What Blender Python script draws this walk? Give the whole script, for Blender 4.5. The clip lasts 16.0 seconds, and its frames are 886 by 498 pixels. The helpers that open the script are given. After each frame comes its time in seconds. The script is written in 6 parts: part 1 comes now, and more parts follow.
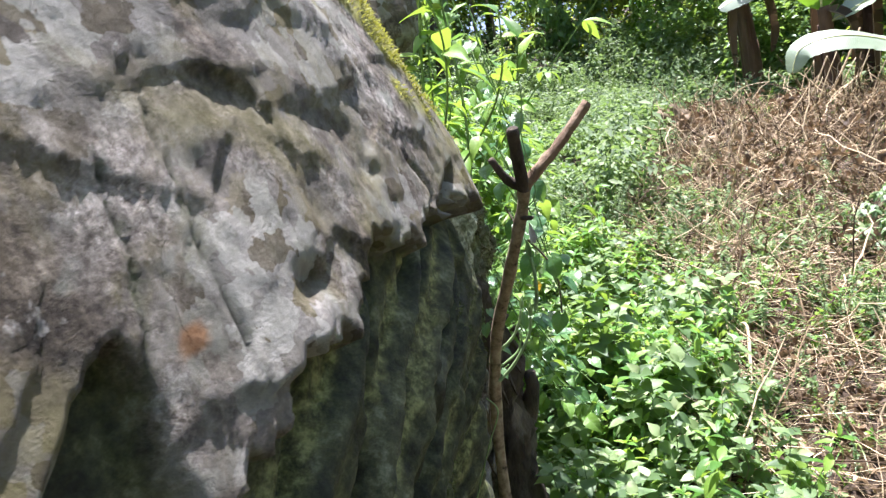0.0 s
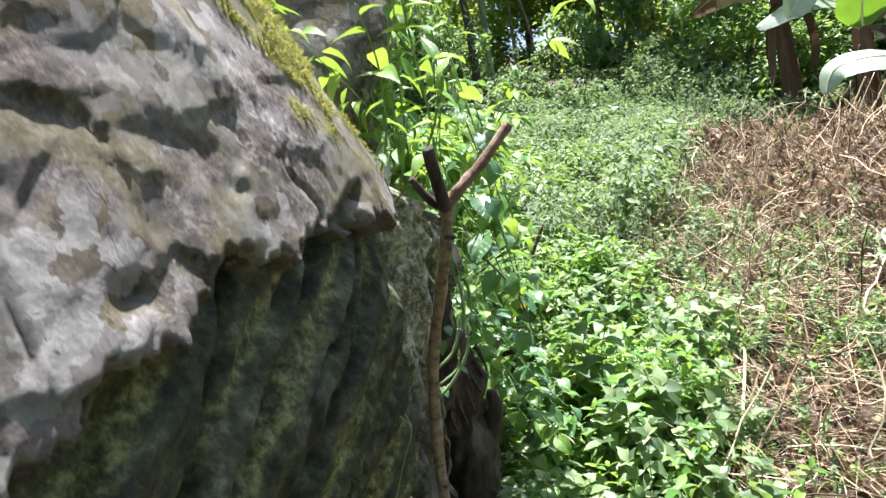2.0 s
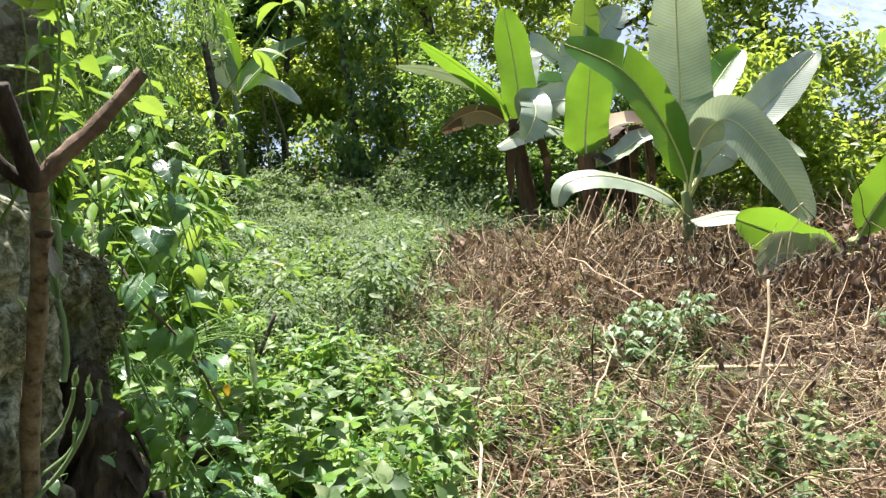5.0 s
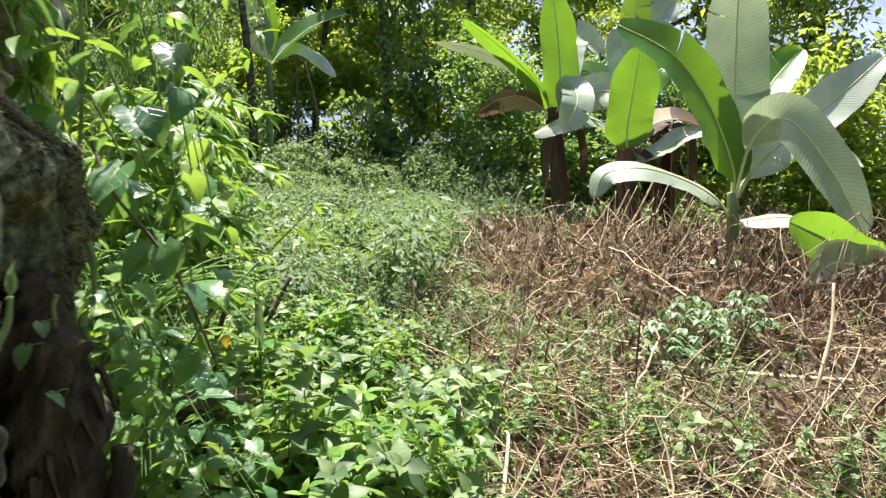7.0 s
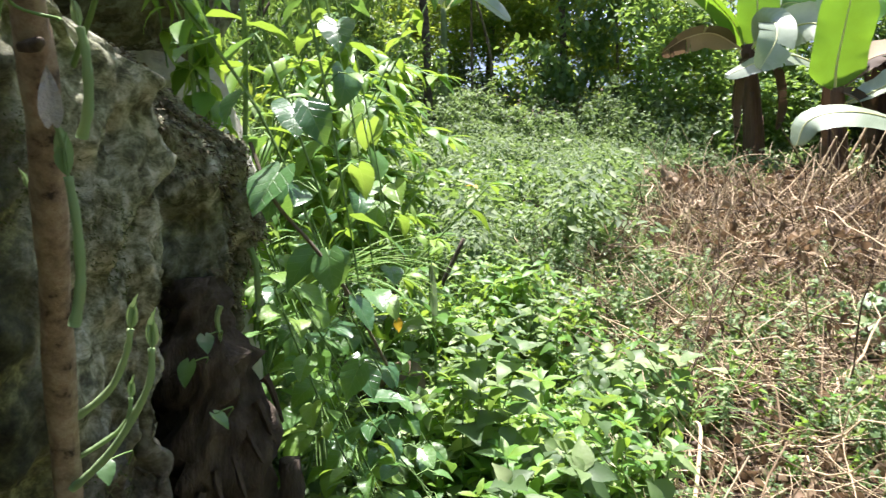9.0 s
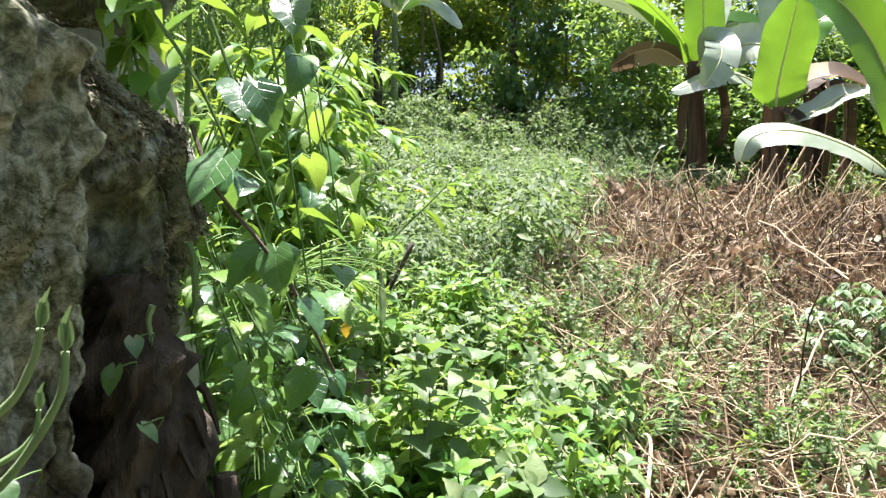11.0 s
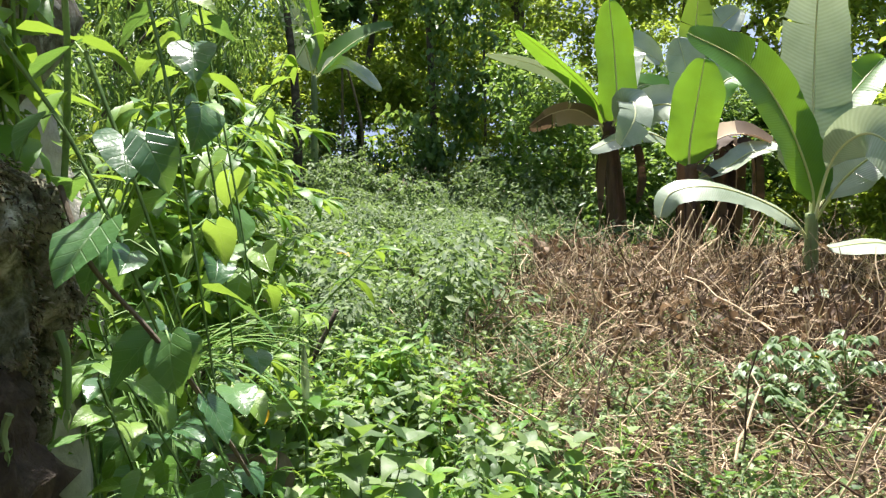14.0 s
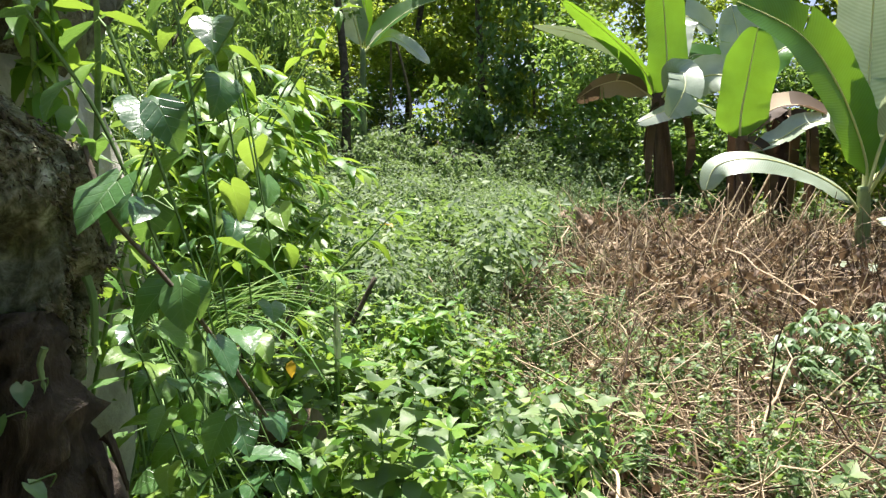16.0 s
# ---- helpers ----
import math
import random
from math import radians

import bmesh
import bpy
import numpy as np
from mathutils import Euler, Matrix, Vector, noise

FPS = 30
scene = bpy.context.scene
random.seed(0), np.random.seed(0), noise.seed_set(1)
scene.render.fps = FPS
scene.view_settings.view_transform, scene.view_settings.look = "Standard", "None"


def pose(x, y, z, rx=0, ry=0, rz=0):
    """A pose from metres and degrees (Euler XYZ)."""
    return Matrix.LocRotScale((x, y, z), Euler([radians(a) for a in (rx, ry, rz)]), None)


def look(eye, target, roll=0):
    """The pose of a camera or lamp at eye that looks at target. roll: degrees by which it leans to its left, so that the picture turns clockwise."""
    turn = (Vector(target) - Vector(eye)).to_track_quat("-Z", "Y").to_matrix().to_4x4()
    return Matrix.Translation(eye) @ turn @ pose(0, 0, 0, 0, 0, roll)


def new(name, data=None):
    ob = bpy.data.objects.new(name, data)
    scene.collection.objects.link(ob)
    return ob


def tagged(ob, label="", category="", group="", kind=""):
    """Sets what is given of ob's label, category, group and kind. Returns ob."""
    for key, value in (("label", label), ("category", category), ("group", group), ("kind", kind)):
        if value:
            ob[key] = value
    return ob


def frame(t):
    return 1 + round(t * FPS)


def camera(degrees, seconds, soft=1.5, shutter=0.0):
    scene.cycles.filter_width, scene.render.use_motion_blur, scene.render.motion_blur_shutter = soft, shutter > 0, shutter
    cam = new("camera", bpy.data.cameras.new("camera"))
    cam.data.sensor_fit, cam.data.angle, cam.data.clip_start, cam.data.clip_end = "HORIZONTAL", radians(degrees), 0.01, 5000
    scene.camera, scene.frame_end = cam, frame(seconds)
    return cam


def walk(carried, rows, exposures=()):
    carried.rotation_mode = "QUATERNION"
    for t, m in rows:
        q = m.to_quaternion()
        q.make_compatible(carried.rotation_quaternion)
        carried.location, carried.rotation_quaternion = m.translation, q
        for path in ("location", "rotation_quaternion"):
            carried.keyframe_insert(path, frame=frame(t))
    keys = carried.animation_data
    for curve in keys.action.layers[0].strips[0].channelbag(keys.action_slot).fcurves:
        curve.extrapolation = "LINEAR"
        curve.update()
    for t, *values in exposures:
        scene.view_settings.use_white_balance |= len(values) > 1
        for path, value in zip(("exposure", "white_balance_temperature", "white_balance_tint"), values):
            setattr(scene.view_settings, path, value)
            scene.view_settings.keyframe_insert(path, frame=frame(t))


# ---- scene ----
cam = camera(60.0, 16.0, soft=1.35, shutter=0.32)
PATH = [
    (0, (0.074, -0.271, 1.736), (-0.001, 1.67, 1.26), -9.9),
    (0.5, (0.198, -0.271, 1.738), (0.051, 1.677, 1.308), -12.4),
    (1, (0.279, -0.283, 1.76), (0.108, 1.669, 1.36), -10.8),
    (1.5, (0.28, -0.294, 1.791), (0.089, 1.657, 1.393), -9.9),
    (2, (0.33, -0.273, 1.705), (0.144, 1.673, 1.284), -9.2),
    (2.5, (0.329, -0.219, 1.543), (0.212, 1.744, 1.177), -7.2),
    (3, (0.353, -0.177, 1.493), (0.262, 1.814, 1.326), -6.7),
    (3.5, (0.401, -0.181, 1.512), (0.335, 1.818, 1.522), -6.0),
    (4, (0.462, -0.166, 1.5), (0.435, 1.832, 1.434), -4.6),
    (4.5, (0.468, -0.096, 1.507), (0.774, 1.873, 1.342), -4.6),
    (4.7, (0.487, 0.008, 1.477), (0.951, 1.944, 1.282), -5.0),
    (6.8, (0.454, 0.44, 1.276), (0.83, 2.394, 1.075), -0.7),
    (7, (0.498, 0.524, 1.249), (0.912, 2.47, 1.041), 0.1),
    (7.5, (0.564, 0.651, 1.296), (0.897, 2.606, 1.034), -1.4),
    (8, (0.57, 0.681, 1.318), (0.878, 2.635, 1.029), -2.0),
    (8.5, (0.529, 0.714, 1.323), (0.668, 2.681, 0.991), -2.5),
    (9, (0.5, 0.746, 1.331), (0.467, 2.715, 0.982), -1.2),
    (9.5, (0.477, 0.737, 1.344), (0.381, 2.712, 1.041), 0.1),
    (10, (0.47, 0.727, 1.346), (0.481, 2.705, 1.05), 1.8),
    (10.2, (0.478, 0.73, 1.341), (0.567, 2.706, 1.044), 2.2),
    (12.3, (0.467, 1.023, 1.265), (0.567, 2.984, 0.884), 0.1),
    (12.5, (0.461, 1.017, 1.272), (0.567, 2.984, 0.926), 0.2),
    (13, (0.468, 0.985, 1.287), (0.671, 2.959, 1.034), -0.3),
    (13.5, (0.49, 1.014, 1.298), (0.808, 2.98, 1.112), -0.5),
    (14, (0.475, 1.02, 1.298), (0.785, 2.988, 1.124), 0.2),
    (14.5, (0.475, 1.025, 1.291), (0.75, 2.996, 1.092), 0.7),
    (15, (0.496, 0.987, 1.294), (0.743, 2.959, 1.069), 1.1),
    (15.5, (0.534, 0.952, 1.289), (0.744, 2.927, 1.048), 0.8),
    (16, (0.549, 0.925, 1.282), (0.726, 2.903, 1.04), 0.2),
]
walk(cam, [(t, look(e, g, r)) for t, e, g, r in PATH], [(0, 1.95, 5850, 22), (2.5, 1.92, 5850, 22), (3.5, 1.6, 6100, 20), (7, 1.52, 6300, 18), (8.5, 1.58, 6200, 20), (9.5, 1.85, 6100, 22), (12.5, 1.77, 6150, 21), (14, 1.46, 6300, 17), (16, 1.46, 6300, 17)])

# ---- light ----
SUN_DIR = Vector((0.01, 0.52, 1.6)).normalized()
world = bpy.data.worlds.new("sky")
scene.world = world
world.use_nodes = True
wn = world.node_tree
sky = wn.nodes.new("ShaderNodeTexSky")
sky.sky_type = "NISHITA"
sky.sun_disc = False
sky.sun_elevation = math.asin(SUN_DIR.z)
sky.sun_rotation = math.atan2(SUN_DIR.x, SUN_DIR.y)
sky.air_density, sky.dust_density = 1.0, 2.0
wn.links.new(sky.outputs[0], wn.nodes["Background"].inputs[0])
wn.nodes["Background"].inputs[1].default_value = 0.085
sun_data = bpy.data.lights.new("sun", "SUN")
sun_data.energy, sun_data.angle, sun_data.color = 5.0, radians(0.6), (1.0, 0.95, 0.86)
sun = new("sun", sun_data)
sun.rotation_euler = SUN_DIR.to_track_quat("Z", "Y").to_euler()

rng = np.random.default_rng(7)


# ---- materials ----
def nodes_of(name):
    m = bpy.data.materials.new(name)
    m.use_nodes = True
    nt = m.node_tree
    return m, nt, nt.nodes["Principled BSDF"], nt.nodes["Material Output"]


def ramp(nt, fac, stops):
    r = nt.nodes.new("ShaderNodeValToRGB")
    el = r.color_ramp.elements
    while len(el) < len(stops):
        el.new(0.5)
    for e, (p, c) in zip(el, stops):
        e.position, e.color = p, (*c, 1)
    nt.links.new(fac, r.inputs[0])
    return r.outputs[0]


def mix(nt, fac, a, b, mode="MIX"):
    n = nt.nodes.new("ShaderNodeMix")
    n.data_type, n.blend_type = "RGBA", mode
    for sock, v in ((n.inputs[0], fac), (n.inputs[6], a), (n.inputs[7], b)):
        if isinstance(v, (int, float)):
            sock.default_value = v
        elif isinstance(v, tuple):
            sock.default_value = (*v, 1)
        else:
            nt.links.new(v, sock)
    return n.outputs[2]


def noise_tex(nt, scale, detail=4, rough=0.6, vec=None, distort=0.0):
    n = nt.nodes.new("ShaderNodeTexNoise")
    n.inputs["Scale"].default_value, n.inputs["Detail"].default_value = scale, detail
    n.inputs["Roughness"].default_value, n.inputs["Distortion"].default_value = rough, distort
    if vec is None:
        g = nt.nodes.new("ShaderNodeNewGeometry")
        vec = g.outputs["Position"]
    nt.links.new(vec, n.inputs["Vector"])
    return n.outputs[0]


def bump(nt, b, height, strength, dist):
    n = nt.nodes.new("ShaderNodeBump")
    n.inputs["Strength"].default_value, n.inputs["Distance"].default_value = strength, dist
    nt.links.new(height, n.inputs["Height"])
    nt.links.new(n.outputs[0], b.inputs["Normal"])


def math_node(nt, op, a, b=0.5):
    n = nt.nodes.new("ShaderNodeMath")
    n.operation = op
    for s, v in zip(n.inputs, (a, b)):
        if isinstance(v, (int, float)):
            s.default_value = v
        else:
            nt.links.new(v, s)
    return n.outputs[0]


def leaf_material(name, stops, glow, through_light=0.45, rough=0.42, blotch=0.25, spec=0.5):
    """A leaf: glossy face, light shining through it, colour different from leaf to leaf."""
    m, nt, b, out = nodes_of(name)
    g = nt.nodes.new("ShaderNodeNewGeometry")
    o = nt.nodes.new("ShaderNodeObjectInfo")
    r = math_node(nt, "FRACT", math_node(nt, "ADD", g.outputs["Random Per Island"], o.outputs["Random"]))
    col = ramp(nt, r, stops)
    stain = noise_tex(nt, 38, 3)
    dark = mix(nt, 1.0, col, (0.62, 0.62, 0.5), "MULTIPLY")
    col = mix(nt, math_node(nt, "MULTIPLY", stain, blotch * 2), col, dark)
    nt.links.new(col, b.inputs["Base Color"])
    b.inputs["Roughness"].default_value = rough
    b.inputs["Specular IOR Level"].default_value = spec
    if "banana" in name:
        at = nt.nodes.new("ShaderNodeAttribute")
        at.attribute_name = "rib"
        rib = math_node(nt, "SINE", math_node(nt, "MULTIPLY", at.outputs["Fac"], 440.0 if "striped" in name else 620.0))
        rib = math_node(nt, "ADD", rib, noise_tex(nt, 14, 3))
        bump(nt, b, rib, 0.22, 0.004)
        band = ramp(nt, noise_tex(nt, 3.0, 5, 0.6), [(0.35, (0.72, 0.75, 0.7)), (0.6, (1, 1, 1))])
        col = mix(nt, 1.0, col, band, "MULTIPLY")
        vein = ramp(nt, math_node(nt, "ADD", math_node(nt, "MULTIPLY", rib, 0.3), 0.35), [(0.3, (0.78, 0.82, 0.74)), (0.75, (1.12, 1.1, 1.1))])
        col = mix(nt, 0.65 if "striped" in name else 0.4, col, vein, "MULTIPLY")
        nt.links.new(col, b.inputs["Base Color"])
    elif "heart" in name:
        # pale veins branching from the midrib, in the leaf's own measure
        tc = nt.nodes.new("ShaderNodeTexCoord")
        sx = nt.nodes.new("ShaderNodeSeparateXYZ")
        nt.links.new(tc.outputs["Object"], sx.inputs[0])
        ax = math_node(nt, "ABSOLUTE", sx.outputs[0])
        branch = math_node(nt, "ABSOLUTE", math_node(nt, "SINE", math_node(nt, "MULTIPLY", math_node(nt, "SUBTRACT", sx.outputs[1], math_node(nt, "MULTIPLY", ax, 0.85)), 15.0)))
        line = math_node(nt, "MINIMUM", branch, math_node(nt, "MULTIPLY", ax, 9.0))
        vein = ramp(nt, line, [(0.05, (1, 1, 1)), (0.22, (0, 0, 0))])
        col = mix(nt, math_node(nt, "MULTIPLY", vein, 0.35), col, mix(nt, 0.5, col, (0.34, 0.45, 0.2)))
        nt.links.new(col, b.inputs["Base Color"])
        bump(nt, b, math_node(nt, "SUBTRACT", noise_tex(nt, 70, 2), math_node(nt, "MULTIPLY", vein, 0.8)), 0.35, 0.004)
    else:
        bump(nt, b, noise_tex(nt, 90, 2), 0.25, 0.004)
    t = nt.nodes.new("ShaderNodeBsdfTranslucent")
    nt.links.new(mix(nt, 0.6, col, glow, "MIX"), t.inputs[0])
    ms = nt.nodes.new("ShaderNodeMixShader")
    ms.inputs[0].default_value = through_light
    nt.links.new(b.outputs[0], ms.inputs[1])
    nt.links.new(t.outputs[0], ms.inputs[2])
    nt.links.new(ms.outputs[0], out.inputs[0])
    return m


def plain_material(name, stops, scale, rough=0.85, bump_scale=60, bump_d=0.004, per_piece=0.0, stretch=None):
    m, nt, b, out = nodes_of(name)
    vec = None
    if stretch:
        g = nt.nodes.new("ShaderNodeNewGeometry")
        mp = nt.nodes.new("ShaderNodeMapping")
        mp.inputs["Scale"].default_value = stretch
        nt.links.new(g.outputs["Position"], mp.inputs[0])
        vec = mp.outputs[0]
    f = noise_tex(nt, scale, 6, 0.65, vec)
    if per_piece:
        g2 = nt.nodes.new("ShaderNodeNewGeometry")
        o = nt.nodes.new("ShaderNodeObjectInfo")
        r = math_node(nt, "FRACT", math_node(nt, "ADD", g2.outputs["Random Per Island"], o.outputs["Random"]))
        f = math_node(nt, "ADD", math_node(nt, "MULTIPLY", f, 1 - per_piece), math_node(nt, "MULTIPLY", r, per_piece))
    nt.links.new(ramp(nt, f, stops), b.inputs["Base Color"])
    b.inputs["Roughness"].default_value = rough
    b.inputs["Specular IOR Level"].default_value = 0.25
    bump(nt, b, noise_tex(nt, bump_scale, 5, 0.7, vec), 0.7, bump_d)
    return m


def rock_material():
    m, nt, b, out = nodes_of("weathered_rock")
    big = noise_tex(nt, 3.2, 6, 0.62, distort=0.6)
    mid = noise_tex(nt, 13, 10, 0.72, distort=0.5)
    fine = noise_tex(nt, 95, 8, 0.75)
    col = ramp(nt, mid, [(0.34, (0.06, 0.052, 0.042)), (0.44, (0.15, 0.135, 0.115)), (0.5, (0.26, 0.24, 0.215)), (0.56, (0.36, 0.34, 0.31)), (0.66, (0.6, 0.58, 0.55))])
    zone = ramp(nt, big, [(0.38, (0.34, 0.29, 0.2)), (0.45, (0.72, 0.66, 0.56)), (0.53, (1.0, 0.97, 0.93)), (0.62, (1.6, 1.58, 1.56))])
    col = mix(nt, 1.0, col, zone, "MULTIPLY")
    # dark crusts with crisp rims, pale scales, grit
    crust = ramp(nt, noise_tex(nt, 6.5, 9, 0.68, distort=0.3), [(0.56, (0, 0, 0)), (0.6, (1, 1, 1))])
    col = mix(nt, math_node(nt, "MULTIPLY", crust, 0.6), col, (0.085, 0.078, 0.06))
    scale_ = ramp(nt, noise_tex(nt, 17, 7, 0.6, distort=0.2), [(0.6, (0, 0, 0)), (0.63, (1, 1, 1))])
    col = mix(nt, math_node(nt, "MULTIPLY", scale_, 0.7), col, (0.58, 0.57, 0.53))
    grit = ramp(nt, fine, [(0.4, (0.34, 0.31, 0.28)), (0.48, (0.85, 0.84, 0.82)), (0.54, (1.1, 1.1, 1.1)), (0.62, (1.7, 1.7, 1.7))])
    col = mix(nt, 0.9, col, grit, "MULTIPLY")
    # pale lichen discs
    v = nt.nodes.new("ShaderNodeTexVoronoi")
    v.inputs["Scale"].default_value = 14
    g = nt.nodes.new("ShaderNodeNewGeometry")
    warp = nt.nodes.new("ShaderNodeVectorMath")
    warp.operation = "MULTIPLY_ADD"
    wn_ = nt.nodes.new("ShaderNodeTexNoise")
    wn_.inputs["Scale"].default_value = 22
    nt.links.new(g.outputs["Position"], wn_.inputs["Vector"])
    nt.links.new(wn_.outputs["Color"], warp.inputs[0])
    warp.inputs[1].default_value = (0.06, 0.06, 0.06)
    nt.links.new(g.outputs["Position"], warp.inputs[2])
    nt.links.new(warp.outputs[0], v.inputs["Vector"])
    disc = ramp(nt, v.outputs["Distance"], [(0.25, (1, 1, 1)), (0.36, (0, 0, 0))])
    where = ramp(nt, noise_tex(nt, 5.5, 3), [(0.5, (0, 0, 0)), (0.6, (1, 1, 1))])
    lich = mix(nt, 1.0, disc, where, "MULTIPLY")
    col = mix(nt, math_node(nt, "MULTIPLY", lich, 0.75), col, (0.5, 0.53, 0.46))
    mosaic = nt.nodes.new("ShaderNodeTexVoronoi")
    mosaic.inputs["Scale"].default_value = 24
    warp2 = nt.nodes.new("ShaderNodeVectorMath")
    warp2.operation = "MULTIPLY_ADD"
    wn2 = nt.nodes.new("ShaderNodeTexNoise")
    wn2.inputs["Scale"].default_value, wn2.inputs["Detail"].default_value = 30, 6
    nt.links.new(g.outputs["Position"], wn2.inputs["Vector"])
    nt.links.new(wn2.outputs["Color"], warp2.inputs[0])
    warp2.inputs[1].default_value = (0.07, 0.07, 0.07)
    nt.links.new(g.outputs["Position"], warp2.inputs[2])
    nt.links.new(warp2.outputs[0], mosaic.inputs["Vector"])
    sep = nt.nodes.new("ShaderNodeSeparateColor")
    nt.links.new(mosaic.outputs["Color"], sep.inputs[0])
    patches = ramp(nt, sep.outputs[0], [(0.0, (0.1, 0.085, 0.06)), (0.2, (0.24, 0.21, 0.1)), (0.38, (0.3, 0.28, 0.25)), (0.6, (0.42, 0.43, 0.36)), (0.82, (0.62, 0.63, 0.57)), (1.0, (0.2, 0.18, 0.16))])
    where2 = ramp(nt, noise_tex(nt, 4.5, 5, 0.65), [(0.4, (0, 0, 0)), (0.56, (1, 1, 1))])
    col = mix(nt, math_node(nt, "MULTIPLY", where2, 0.8), col, patches)
    # yellow-green film
    film = ramp(nt, noise_tex(nt, 4.3, 5, 0.7, distort=0.8), [(0.47, (0, 0, 0)), (0.62, (1, 1, 1))])
    col = mix(nt, math_node(nt, "MULTIPLY", film, 0.6), col, (0.3, 0.28, 0.12))
    col = mix(nt, 1.0, col, (0.5, 0.49, 0.48), "MULTIPLY")
    # dark algae with painted shade under the drip line, moss on the top slope (their cover is stored on the mesh)
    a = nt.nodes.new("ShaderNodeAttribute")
    a.attribute_name = "algae_shade"
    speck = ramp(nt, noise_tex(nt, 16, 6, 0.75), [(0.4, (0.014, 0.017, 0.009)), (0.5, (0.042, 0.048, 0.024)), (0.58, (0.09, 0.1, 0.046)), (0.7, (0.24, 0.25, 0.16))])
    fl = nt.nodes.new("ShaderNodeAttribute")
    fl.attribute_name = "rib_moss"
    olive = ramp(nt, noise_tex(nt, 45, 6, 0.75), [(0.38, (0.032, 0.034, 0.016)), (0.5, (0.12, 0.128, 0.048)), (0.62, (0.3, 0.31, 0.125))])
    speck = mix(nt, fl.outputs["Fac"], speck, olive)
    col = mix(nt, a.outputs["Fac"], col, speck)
    # darker patches over the shallow hollows of the face
    so = nt.nodes.new("ShaderNodeAttribute")
    so.attribute_name = "dark_patch"
    black = ramp(nt, noise_tex(nt, 60, 7, 0.75), [(0.38, (0.03, 0.028, 0.022)), (0.52, (0.1, 0.095, 0.075)), (0.66, (0.25, 0.24, 0.21))])
    col = mix(nt, math_node(nt, "MULTIPLY", so.outputs["Fac"], 0.4), col, black)
    # lichen crust on the end lobes, colour lifted to replace missing light
    cr = nt.nodes.new("ShaderNodeAttribute")
    cr.attribute_name = "crust"
    lit_crust = ramp(nt, noise_tex(nt, 34, 9, 0.75, distort=0.4), [(0.37, (0.04, 0.04, 0.022)), (0.46, (0.16, 0.17, 0.095)), (0.54, (0.37, 0.38, 0.26)), (0.63, (0.62, 0.62, 0.49))])
    col = mix(nt, math_node(nt, "MULTIPLY", cr.outputs["Fac"], 0.9), col, lit_crust)
    ru = nt.nodes.new("ShaderNodeAttribute")
    ru.attribute_name = "rust"
    col = mix(nt, math_node(nt, "MULTIPLY", ru.outputs["Fac"], 0.75), col, (0.2, 0.085, 0.02))
    ms = nt.nodes.new("ShaderNodeAttribute")
    ms.attribute_name = "moss"
    green = ramp(nt, noise_tex(nt, 55, 5, 0.75), [(0.3, (0.06, 0.06, 0.014)), (0.55, (0.2, 0.2, 0.04)), (0.75, (0.36, 0.36, 0.09))])
    col = mix(nt, ms.outputs["Fac"], col, green)
    # thin dark cracks
    w = nt.nodes.new("ShaderNodeTexVoronoi")
    w.feature = "DISTANCE_TO_EDGE"
    w.inputs["Scale"].default_value = 3.3
    nt.links.new(warp.outputs[0], w.inputs["Vector"])
    crack = ramp(nt, w.outputs["Distance"], [(0.001, (1, 1, 1)), (0.006, (0, 0, 0))])
    gate = ramp(nt, noise_tex(nt, 2.2, 2), [(0.6, (0, 0, 0)), (0.64, (1, 1, 1))])
    crack = mix(nt, 1.0, crack, gate, "MULTIPLY")
    col = mix(nt, math_node(nt, "MULTIPLY", crack, 0.15), col, (0.03, 0.028, 0.025))
    nt.links.new(col, b.inputs["Base Color"])
    b.inputs["Roughness"].default_value = 0.82
    b.inputs["Specular IOR Level"].default_value = 0.3
    h = math_node(nt, "ADD", math_node(nt, "MULTIPLY", mid, 0.1), math_node(nt, "MULTIPLY", fine, 0.42))
    h = math_node(nt, "SUBTRACT", h, math_node(nt, "MULTIPLY", crack, 0.08))
    bump(nt, b, h, 1.0, 0.009)
    return m


ROCK = rock_material()
WEED = leaf_material("weed_leaf", [(0, (0.06, 0.115, 0.045)), (0.4, (0.13, 0.215, 0.085)), (0.75, (0.225, 0.325, 0.13)), (1, (0.41, 0.49, 0.25))], (0.32, 0.52, 0.06), 0.36, 0.5, 0.35, 0.38)
WEED_FAR = leaf_material("fine_weed_leaf", [(0, (0.065, 0.11, 0.05)), (0.5, (0.16, 0.235, 0.115)), (1, (0.34, 0.42, 0.24))], (0.26, 0.4, 0.08), 0.36, 0.6, 0.25, 0.25)
LIME = leaf_material("lime_leaf", [(0, (0.06, 0.17, 0.03)), (0.5, (0.13, 0.29, 0.045)), (1, (0.28, 0.43, 0.07))], (0.42, 0.6, 0.05), 0.38, 0.45, 0.35, 0.35)
HEART = leaf_material("heart_leaf", [(0, (0.045, 0.13, 0.055)), (0.6, (0.075, 0.19, 0.065)), (1, (0.14, 0.29, 0.08))], (0.28, 0.5, 0.05), 0.36, 0.34, 0.25, 0.65)
# heart leaf again with sunlight put into its colour, for the brighter creepers
HEART_LIT = leaf_material("lit_heart_leaf", [(0, (0.07, 0.19, 0.035)), (0.5, (0.14, 0.29, 0.05)), (1, (0.26, 0.41, 0.08))], (0.4, 0.58, 0.05), 0.4, 0.42, 0.3, 0.45)
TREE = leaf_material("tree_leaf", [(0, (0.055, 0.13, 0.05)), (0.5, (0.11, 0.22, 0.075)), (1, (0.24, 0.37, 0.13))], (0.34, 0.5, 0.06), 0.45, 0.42)
